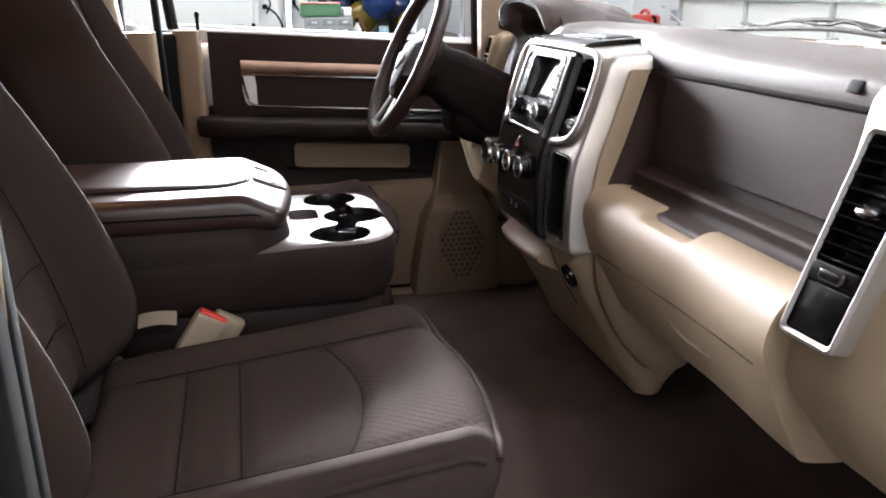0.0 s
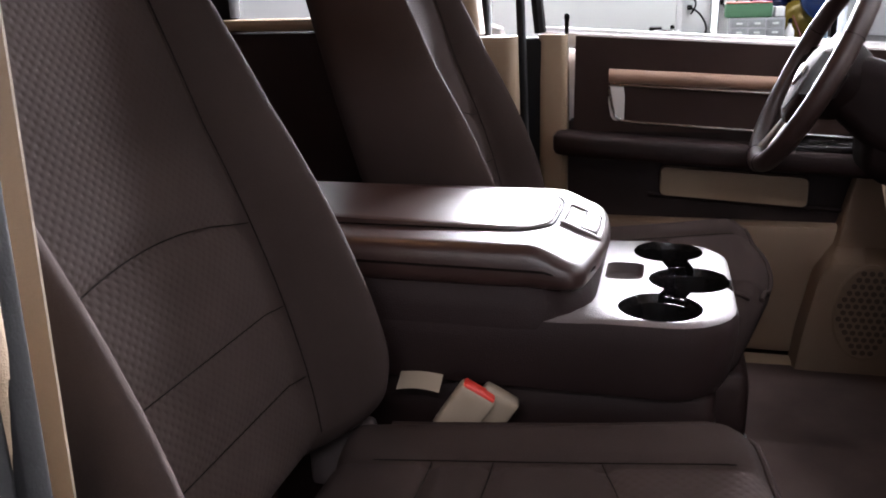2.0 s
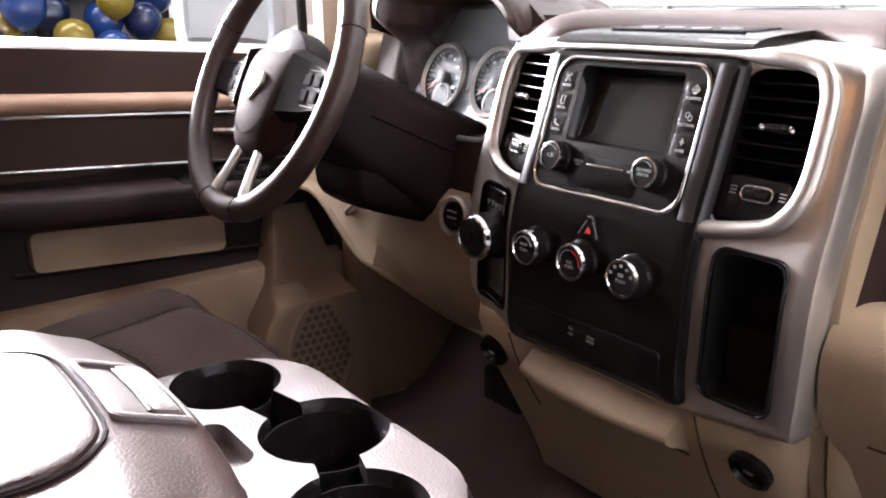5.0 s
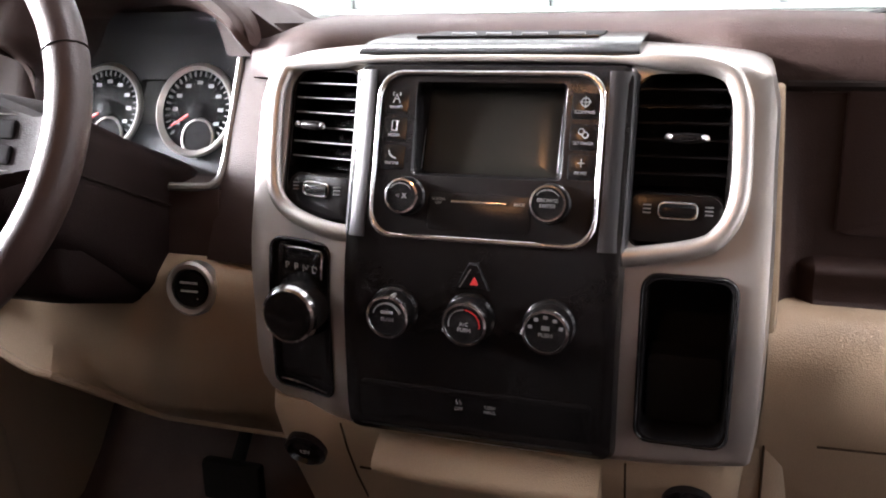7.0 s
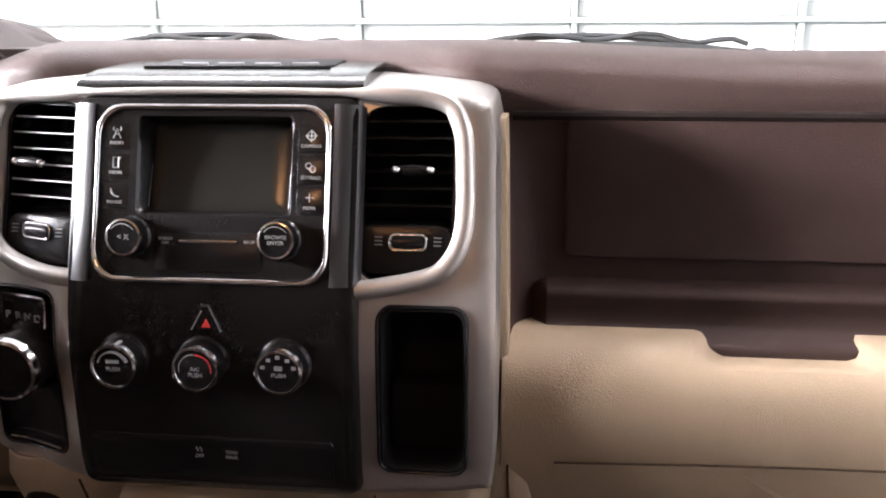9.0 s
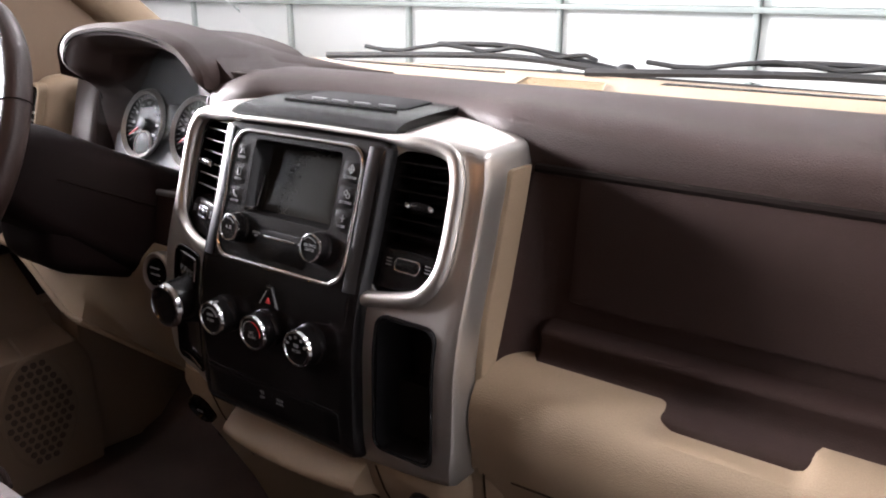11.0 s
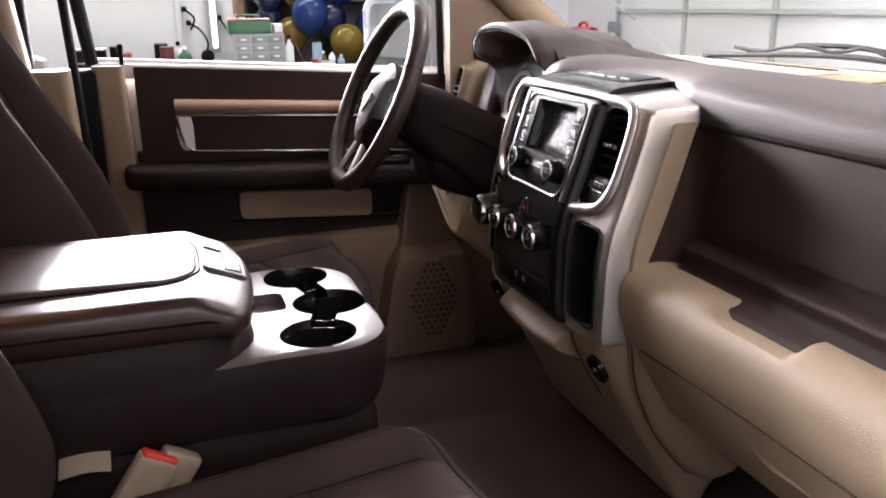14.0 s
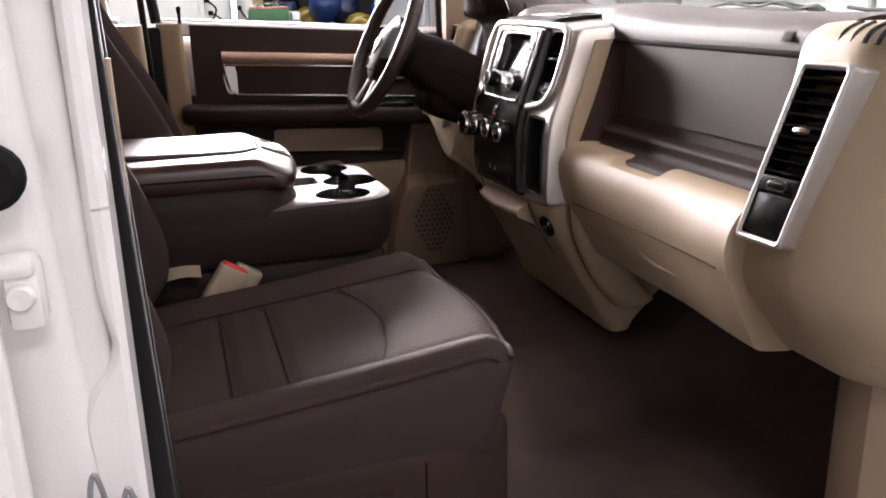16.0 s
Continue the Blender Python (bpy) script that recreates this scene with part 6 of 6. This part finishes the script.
for (x0, y0, r0), (x1, y1, r1) in zip(CUPS, CUPS[1:]):
    d = Vector((x1 - x0, y1 - y0, 0)).normalized()
    nrm = Vector((-d.y, d.x, 0)) * 0.017
    a, b = Vector((x0, y0, 0)), Vector((x1, y1, 0))
    cuts.append(finish("cutter", loft(NB(), [[(*(q.xy), z) for q in (a - nrm, b - nrm, b + nrm, a + nrm)] for z in (0.365, 0.45)]), BLACK))
cuts.append(finish("cutter", loft(NB(), [[(x, y, z) for x, y in rrect(-0.372, 0.022, 0.05, 0.075, 0.014)] for z in (0.400, 0.45)]), BLACK))
carved(tub, cuts)
tub.data.materials.append(BLACK)


def in_cups(q):
    """Whether a point lies in the cup holders or the throats between them."""
    if any(math.hypot(q.x - x, q.y - y) < r + 0.0035 for x, y, r in CUPS):
        return True
    for (x0, y0, r0), (x1, y1, r1) in zip(CUPS, CUPS[1:]):
        t = ((q.x - x0) * (x1 - x0) + (q.y - y0) * (y1 - y0)) / ((x1 - x0) ** 2 + (y1 - y0) ** 2)
        if 0 < t < 1 and math.hypot(q.x - x0 - t * (x1 - x0), q.y - y0 - t * (y1 - y0)) < 0.019:
            return True
    return False


for f in tub.data.polygons:
    if f.center.z < 0.4168 and in_cups(f.center):
        f.material_index = 2
for x, y, r in CUPS:
    part("cup_liner", lathe(NB(), (x, y, 0.336), (0, 0, 1), [(0.004, 0.001), (r * 0.855, 0.001), (r * 0.985, 0.070), (r * 0.965, 0.070), (r * 0.83, 0.004), (0.004, 0.004)], 40), BLACK, con, "black cup-holder liner")
for (x0, y0, r0), (x1, y1, r1) in zip(CUPS, CUPS[1:]):
    part("liner_bridge", box(NB(), ((x0 + x1) / 2 - 0.022, (y0 + y1) / 2 - 0.028, 0.340), ((x0 + x1) / 2 + 0.022, (y0 + y1) / 2 + 0.028, 0.367), 0.004), BLACK, con)
part("receipt_scrap", box(NB(), (-0.336, -0.128, 0.342), (-0.306, -0.098, 0.3428)), WALLW, con)
# armrest lid
def lid_warp(p, c):
    w = p + c
    up = 0.5 + 0.5 * p.z / 0.027
    w.z += up * (0.004 * (1 - (p.y / 0.166) ** 2) - 0.022 * ease(0.155, 0.235, p.x))
    w.x -= 0.020 * (p.y / 0.166) ** 2 * ease(0.1, 0.235, p.x)
    return w


lid_c = Vector((-0.628, 0, 0.4705))
lid = part("armrest_lid", softbox(NB(), lid_c, (0.235, 0.168, 0.027), 0.021, (72, 60, 12), lid_warp), LID, con, "brown leather armrest lid")
on_lid = lambda x, y, w: lid_warp(Vector((x, y, 0.027)), lid_c) + Vector((0, 0, w))
ring = [(-0.232, -0.100)] + [(0.115 + 0.052 * math.sin(radians(a)), -0.048 - 0.052 * math.cos(radians(a))) for a in lin(0, 90, 6)] + [(0.115 + 0.052 * math.cos(radians(a)), 0.048 + 0.052 * math.sin(radians(a))) for a in lin(0, 90, 6)] + [(-0.232, 0.100)]
part("lid_panel", plate(NB(), ring, lambda x, y, w: on_lid(x, y, w + (0.007 * ease(0.17, -0.23, x) if w > 0 else 0)), -0.004, 0.0035, 0.004, 10), LID, lid, "padded centre panel of the lid")
part("lid_stitch", tube(NB(), [on_lid(x, y, 0.0004) for x, y in dense([[(x * 1.0 + (0.003 if x > 0 else 0), y * 1.03) for x, y in ring]])[0][:-12]], 0.0017, 6), SEAM, lid)
belt_line = [(p.x, p.y) for p in smooth_path([(x, y, 0) for x, y in plan(0.2355, -0.235, 0.1685, 0.05)], 1, True)]
part("lid_seam", tube(NB(), [lid_warp(Vector((x, y, 0.0035)), lid_c) for x, y in belt_line], 0.0016, 6, closed=True), SEAM, lid)
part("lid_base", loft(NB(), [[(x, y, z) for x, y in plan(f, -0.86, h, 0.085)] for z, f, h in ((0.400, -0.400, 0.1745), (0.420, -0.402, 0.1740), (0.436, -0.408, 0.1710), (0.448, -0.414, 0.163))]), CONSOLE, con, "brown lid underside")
def on_latch(x, y, w):
    d = max(0.0, min(0.0205, x - 0.214))
    return on_lid(x, y, w - 0.021 + math.sqrt(0.021 ** 2 - d * d))


LF = rrect(0.202, 0.004, 0.054, 0.108, 0.008)
LI = rrect(0.202, 0.004, 0.044, 0.094, 0.005)
lt = part("latch", band(NB(), LF, LI, on_latch, -0.003, 0.0035, 0.0012), DECK, con, "grey plastic lid latch")
part("latch_hollow", plate(NB(), LI, on_latch, -0.003, 0.001, 0.0005, 3), BROWN_SM, lt)
part("latch_button", plate(NB(), rrect(0.2125, 0.004, 0.019, 0.086, 0.004), on_latch, 0.0, 0.0052, 0.002, 3), DECK, lt)
part("latch_gap", tube(NB(), [on_latch(0.2015, y, 0.0022) for y in lin(-0.036, 0.044, 8)], 0.0016, 6), BLACK, lt)
part("hinge_base", softbox(NB(), (-0.55, 0, 0.20), (0.30, 0.150, 0.125), 0.03, (8, 8, 6)), DKBROWN, con, "dark centre seat base")

# ---- belts ----
def buckle(tip, red):
    b = thing("belt_buckle", (tip[0] - 0.04, tip[1], tip[2] - 0.06), "beige seat-belt buckle with a red release button" if red else "spare beige seat-belt buckle turned away", "belt buckle")
    d = Vector((0.55, 0.0, 0.83)).normalized()
    wv = Vector((0.80, 0.18, -0.53)).normalized()
    n = d.cross(wv).normalized()
    t = Vector(tip)
    at = lambda a, l, h: t + wv * a + d * l + n * h
    part("body", softbox(NB(), (0, 0, 0), (0.024, 0.037, 0.011), 0.006, (6, 8, 5), lambda p, c: at(p.x, p.y - 0.037, p.z)), BELT, b)
    if red:
        part("release_button", softbox(NB(), (0, 0, 0), (0.021, 0.006, 0.0085), 0.003, (6, 3, 4), lambda p, c: at(p.x, p.y - 0.003, p.z)), RED, b, "red release button")
    part("stalk", tube(NB(), [at(0, -0.07, 0), at(-0.004, -0.12, 0), at(-0.01, -0.20, 0)], 0.012, 8, flat=0.5), RUBBER, b)
    return b


buckle((-0.526, -0.206, 0.331), True)
buckle((-0.500, -0.188, 0.322), False)
tg = thing("belt_tongue", (-0.60, -0.185, 0.30), "loose beige belt end beside the console", "seat belt")
part("webbing", surf(NB(), lin(0, 1, 8), lin(-0.022, 0.022, 3), lambda t, y: (-0.635 + 0.055 * t, -0.183 + y * 0.5, 0.322 + 0.004 * math.sin(3 * t) + y * 0.3), (0, 0.002, 0.001)), BELT, tg)
ww = thing("seat_belt", (-0.69, -0.74, 0.2), "beige seat-belt webbing hanging from the passenger pillar", "seat belt")
part("webbing", surf(NB(), lin(0.0, 1.15, 14), lin(-0.023, 0.023, 3), lambda z, a: (-0.685 + a - 0.02 * z, -0.728 + 0.05 * z, z), (0, 0.002, 0)), WEB, ww)

# ---- rear bench ----
rb = thing("rear_bench", (-1.4, 0, 0.0), "dark cloth rear bench seat in the shade", "car seat")
part("cushion", softbox(NB(), (-1.38, 0, 0.24), (0.24, 0.70, 0.08), 0.05, (8, 16, 6)), FABRIC, rb)
part("backrest", softbox(NB(), (-1.69, 0, 0.62), (0.08, 0.70, 0.34), 0.05, (6, 16, 10)), FABRIC, rb)
part("base", box(NB(), (-1.60, -0.68, -0.02), (-1.18, 0.68, 0.17), 0.02), DKBROWN, rb)

# ---- things in the workshop ----
wb = thing("workbench", (0.3, 5.75, GROUND), "long wooden workbench along the workshop wall", "workbench")
part("worktop", box(NB(), (-3.6, 5.35, 0.28), (0.53, 6.15, 0.33), 0.008), WOOD, wb)
for x in (-3.5, -1.5, 0.45):
    for y in (5.42, 6.08):
        part("leg", box(NB(), (x - 0.045, y - 0.045, GROUND), (x + 0.045, y + 0.045, 0.28), 0.006), WOOD, wb)
part("shelf", box(NB(), (-3.5, 5.45, -0.30), (0.45, 6.05, -0.27), 0.006), WOOD, wb)
part("edge_strip", box(NB(), (0.05, 5.362, 0.331), (0.50, 5.385, 0.346), 0.003), GOLDB, wb, "yellow rule along the edge")

side_table = thing("side_table", (1.3, 5.75, GROUND), "dark stained table beside the workbench, cluttered", "table")
part("tabletop", box(NB(), (0.56, 5.38, 0.27), (2.6, 6.12, 0.315), 0.006), DARKWOOD, side_table)
for x in (0.62, 2.54):
    for y in (5.44, 6.06):
        part("leg", box(NB(), (x - 0.035, y - 0.035, GROUND), (x + 0.035, y + 0.035, 0.27), 0.005), DARKWOOD, side_table)

og = thing("drawer_organizer", (0.27, 5.55, 0.33), "grey parts cabinet with rows of clear drawers", "drawer cabinet")
part("case", box(NB(), (0.08, 5.44, 0.331), (0.46, 5.62, 0.60), 0.006), STEEL, og)
for i in range(4):
    for j in range(3):
        dr = part("drawer", box(NB(), (0.095 + j * 0.122, 5.425, 0.345 + i * 0.063), (0.205 + j * 0.122, 5.45, 0.398 + i * 0.063), 0.004), PALEGREY, og)
        part("handle", box(NB(), (0.130 + j * 0.122, 5.412, 0.366 + i * 0.063), (0.170 + j * 0.122, 5.426, 0.378 + i * 0.063), 0.002), DOORW, dr)
sb = thing("storage_box", (0.42, 5.55, 0.60), "small pale grey drawer box on the parts cabinet", "drawer box")
part("case", box(NB(), (0.385, 5.45, 0.601), (0.455, 5.62, 0.672), 0.004), PALEGREY, sb)
part("drawer", box(NB(), (0.391, 5.440, 0.608), (0.449, 5.452, 0.665), 0.003), DOORW, sb)
gt = thing("tool_box", (0.2, 5.55, 0.60), "green tool box with red lid trim on the parts cabinet", "tool box")
part("case", box(NB(), (0.05, 5.45, 0.601), (0.37, 5.62, 0.70), 0.012), GREEN, gt)
part("lid", box(NB(), (0.055, 5.455, 0.7005), (0.365, 5.615, 0.712), 0.004), REDP, gt, "dull red lid")
part("handle", tube(NB(), smooth_path([(0.13, 5.53, 0.712), (0.14, 5.53, 0.735), (0.28, 5.53, 0.735), (0.29, 5.53, 0.712)], 4), 0.008, 8), GREEN, gt)


def bottle(x, y, r, h, material, label, base=0.331):
    b = thing("bottle", (x, y, base), label, "bottle", "bottles on the bench")
    part("body", lathe(NB(), (x, y, base), (0, 0, 1), [(r * 0.95, 0), (r, 0.01), (r, h * 0.62), (r * 0.75, h * 0.72), (r * 0.35, h * 0.80), (r * 0.35, h * 0.86)], 16), material, b)
    part("cap", lathe(NB(), (x, y, base + h * 0.86), (0, 0, 1), [(r * 0.42, 0), (r * 0.42, h * 0.10), (r * 0.3, h * 0.14), (0.002, h * 0.14)], 12), DOORW if material is not DOORW else BLACK, b)


def can(x, y, r, h, material, label, base=0.331):
    b = thing("can", (x, y, base), label, "can", "cans on the bench")
    part("body", lathe(NB(), (x, y, base), (0, 0, 1), [(r * 0.96, 0), (r, 0.004), (r, h - 0.012), (r * 0.97, h - 0.006), (r * 0.93, h - 0.004), (0.01, h - 0.006)], 20), material, b)
    part("rim", lathe(NB(), (x, y, base + h - 0.006), (0, 0, 1), [(r * 0.98, 0), (r * 1.01, 0.003), (r * 0.97, 0.008), (r * 0.92, 0.004)], 20, (False, False)), STEEL, b)


bottle(0.495, 5.46, 0.034, 0.26, DOORW, "tall white spray bottle on the bench")
bottle(-0.275, 5.55, 0.05, 0.19, GREEN, "green bottle on the bench")
bottle(-0.315, 5.72, 0.04, 0.22, DOORW, "white bottle behind the green one")
can(-0.400, 5.60, 0.052, 0.19, MAROON, "dark red can on the bench")
can(-0.440, 5.72, 0.05, 0.21, RUBBER, "black can on the bench")
can(-0.690, 5.55, 0.042, 0.155, REDP, "red can on the bench")
can(-0.765, 5.66, 0.04, 0.20, RUBBER, "black can on the bench")
for z0, z1 in ((0.331, 0.425), (0.426, 0.52)):
    bx = thing("parts_bin", (-0.93, 5.62, z0), "black plastic parts bin stacked on the bench", "bin", "parts bins")
    part("tub", box(NB(), (-1.05, 5.52, z0), (-0.83, 5.72, z1 - 0.012), 0.008), RUBBER, bx)
    part("rim", box(NB(), (-1.056, 5.512, z1 - 0.012), (-0.824, 5.728, z1), 0.004), STEEL, bx)
can(0.735, 5.60, 0.038, 0.20, BLUEP, "tall pale blue can on the table", 0.316)
bottle(0.835, 5.52, 0.026, 0.15, DOORW, "small white pump bottle on the table", 0.316)
bottle(0.905, 5.50, 0.028, 0.11, BLUEP, "small pale blue bottle on the table", 0.316)
bottle(0.800, 5.70, 0.03, 0.13, GOLDB, "yellow glue bottle on the table", 0.316)
can(0.780, 5.46, 0.045, 0.07, DOORW, "low white tub on the table", 0.316)
can(0.690, 5.47, 0.028, 0.09, REDP, "small red pot on the table", 0.316)
wbx = thing("carton", (0.63, 5.50, 0.316), "flat white carton on the table", "box")
part("body", box(NB(), (0.575, 5.43, 0.316), (0.668, 5.57, 0.372), 0.003), DOORW, wbx)
part("flap", box(NB(), (0.573, 5.428, 0.3725), (0.670, 5.50, 0.375), 0.001), PALEGREY, wbx)
rod = thing("dowel", (0.66, 5.80, 0.316), "thin red rod leaning over the table", "rod")
part("shaft", tube(NB(), [(0.56, 5.86, 0.60), (0.62, 5.83, 0.46), (0.68, 5.80, 0.322)], 0.007, 8), MAROON, rod)
part("tip", tube(NB(), [(0.678, 5.801, 0.327), (0.681, 5.80, 0.319)], 0.009, 8), RUBBER, rod)
fan = thing("bench_grinder", (-0.15, 5.7, 0.33), "small dark bench grinder with a round wheel", "grinder")
part("wheel", lathe(NB(), (-0.10, 5.74, 0.43), (0, -1, 0.1), [(0.05, 0), (0.05, 0.03), (0.035, 0.04), (0.01, 0.04)], 28), RUBBER, fan)
part("stand", box(NB(), (-0.14, 5.72, 0.331), (-0.06, 5.80, 0.41), 0.01), STEEL, fan)
tb = thing("tube_lamp", (0.04, 6.9, 0.4), "upright white light tube on the wall", "lamp")
part("tube", lathe(NB(), (0.045, 6.90, 0.44), (0, 0, 1), [(0.015, 0), (0.02, 0.01), (0.02, 1.19), (0.015, 1.2)], 12), glow("tube_light", (1, 1, 1), 6.0), tb)
part("holder", box(NB(), (0.005, 6.93, 0.40), (0.085, 6.998, 1.68), 0.006), STEEL, tb)
for path in (((-0.17, 6.97, 0.66), (-0.08, 6.93, 0.60), (-0.02, 6.92, 0.48), (-0.06, 6.90, 0.36)), ((0.10, 6.97, 0.70), (0.17, 6.92, 0.58), (0.24, 6.92, 0.46), (0.20, 6.95, 0.34)), ((-0.20, 6.97, 0.78), (-0.12, 6.93, 0.70), (-0.16, 6.93, 0.60))):
    cb = thing("cable", path[-1], "black cable hanging loose on the workshop wall", "cable", "wall cables")
    part("cord", tube(NB(), smooth_path(path, 6), 0.009, 6), RUBBER, cb)
    part("plug", box(NB(), Vector(path[0]) - Vector((0.022, 0.012, 0.022)), Vector(path[0]) + Vector((0.022, 0.028, 0.022)), 0.004), RUBBER, cb)
pq = thing("plaque", (0.29, 6.98, 0.72), "small brown wooden plaque on the workshop wall", "plaque")
part("board", box(NB(), (0.23, 6.962, 0.73), (0.35, 6.99, 0.95), 0.006), WOOD, pq)
part("emblem", lathe(NB(), (0.29, 6.962, 0.86), (0, -1, 0), [(0.03, 0), (0.03, 0.006), (0.02, 0.009), (0.002, 0.009)], 18), STEEL, pq)
wbd = thing("white_board", (-1.3, 6.9, 0.0), "large white board standing against the wall", "board")
part("board", box(NB(), (-2.6, 6.90, GROUND), (-0.285, 6.94, 1.7), 0.01), DOORW, wbd)
part("frame", box(NB(), (-0.285, 6.89, GROUND), (-0.235, 6.95, 1.7), 0.005), WALLW, wbd)
cab = thing("wall_cabinet", (1.0, 6.9, 0.3), "dark open shelf behind the balloons", "shelf")
for x in (0.36, 1.05, 2.0):
    part("upright", box(NB(), (x - 0.03, 6.70, GROUND), (x + 0.03, 6.96, 1.8), 0.004), RUBBER, cab)
for z in (0.25, 0.80, 1.35):
    part("shelf_board", box(NB(), (0.36, 6.70, z), (2.0, 6.96, z + 0.03), 0.004), RUBBER, cab)
part("back_board", box(NB(), (0.40, 6.965, 0.2), (2.0, 6.995, 1.8)), WALLGY, cab)


def balloon(x, y, z, r, material, label):
    b = thing("balloon", (x, y, GROUND), label, "balloon", "party balloons")
    part("ribbon", tube(NB(), smooth_path([(x, y, z - r * 1.15), (x + 0.02, y, (z + GROUND) / 2), (x - 0.03, y, GROUND + 0.002)], 5), 0.0012, 4), SEAM, b)
    part("skin", lathe(NB(), (x, y, z - r * 1.15), (0.05, 0, 1), [(0.006, -0.02), (0.012, -0.012), (0.006, 0), (r * 0.30, r * 0.10), (r * 0.62, r * 0.32), (r * 0.88, r * 0.68), (r * 0.99, r * 1.1), (r * 0.95, r * 1.5), (r * 0.75, r * 1.85), (r * 0.42, r * 2.05), (0.004, r * 2.12)], 28), material, b)


for x, y, z, r, m_ in ((0.80, 6.28, 0.735, 0.165, 0), (1.00, 6.42, 0.69, 0.155, 2), (1.10, 6.20, 0.50, 0.150, 1), (0.68, 6.48, 0.575, 0.145, 1), (1.44, 6.22, 0.79, 0.150, 1), (1.38, 6.36, 0.63, 0.150, 0), (1.66, 6.30, 0.62, 0.150, 2), (1.37, 6.15, 0.43, 0.135, 0), (0.50, 6.50, 0.86, 0.125, 2), (0.50, 6.55, 0.70, 0.120, 2), (1.24, 6.55, 0.40, 0.120, 1), (0.72, 6.45, 0.90, 0.120, 1), (1.88, 6.35, 0.50, 0.140, 1), (1.12, 6.40, 0.97, 0.150, 0), (1.80, 6.40, 0.82, 0.150, 0)):
    balloon(x, y, z, r, (BLUEB, GOLDB, DARKB)[m_], ("shiny blue party balloon", "shiny gold party balloon", "dark navy party balloon")[m_])
jug = thing("fuel_can", (3.05, 5.50, 0.41), "red plastic fuel can on a corner stand", "fuel can")
part("body", softbox(NB(), (3.05, 5.50, 0.50), (0.08, 0.14, 0.09), 0.03, (6, 8, 8)), REDP, jug)
part("handle", tube(NB(), smooth_path([(3.05, 5.44, 0.57), (3.05, 5.46, 0.62), (3.05, 5.56, 0.62), (3.05, 5.60, 0.57)], 4), 0.014, 8), REDP, jug)
part("hose", tube(NB(), smooth_path([(3.05, 5.40, 0.57), (3.05, 5.33, 0.57), (3.05, 5.31, 0.54), (3.05, 5.33, 0.48)], 5), 0.014, 8), RUBBER, jug)
stand = thing("corner_stand", (3.05, 5.52, GROUND), "grey steel stand in the workshop corner", "stand")
part("top", box(NB(), (2.85, 5.19, 0.37), (3.25, 5.84, 0.41), 0.006), STEEL, stand)
for x in (2.88, 3.22):
    for y in (5.24, 5.79):
        part("leg", box(NB(), (x - 0.02, y - 0.02, GROUND), (x + 0.02, y + 0.02, 0.37)), STEEL, stand)
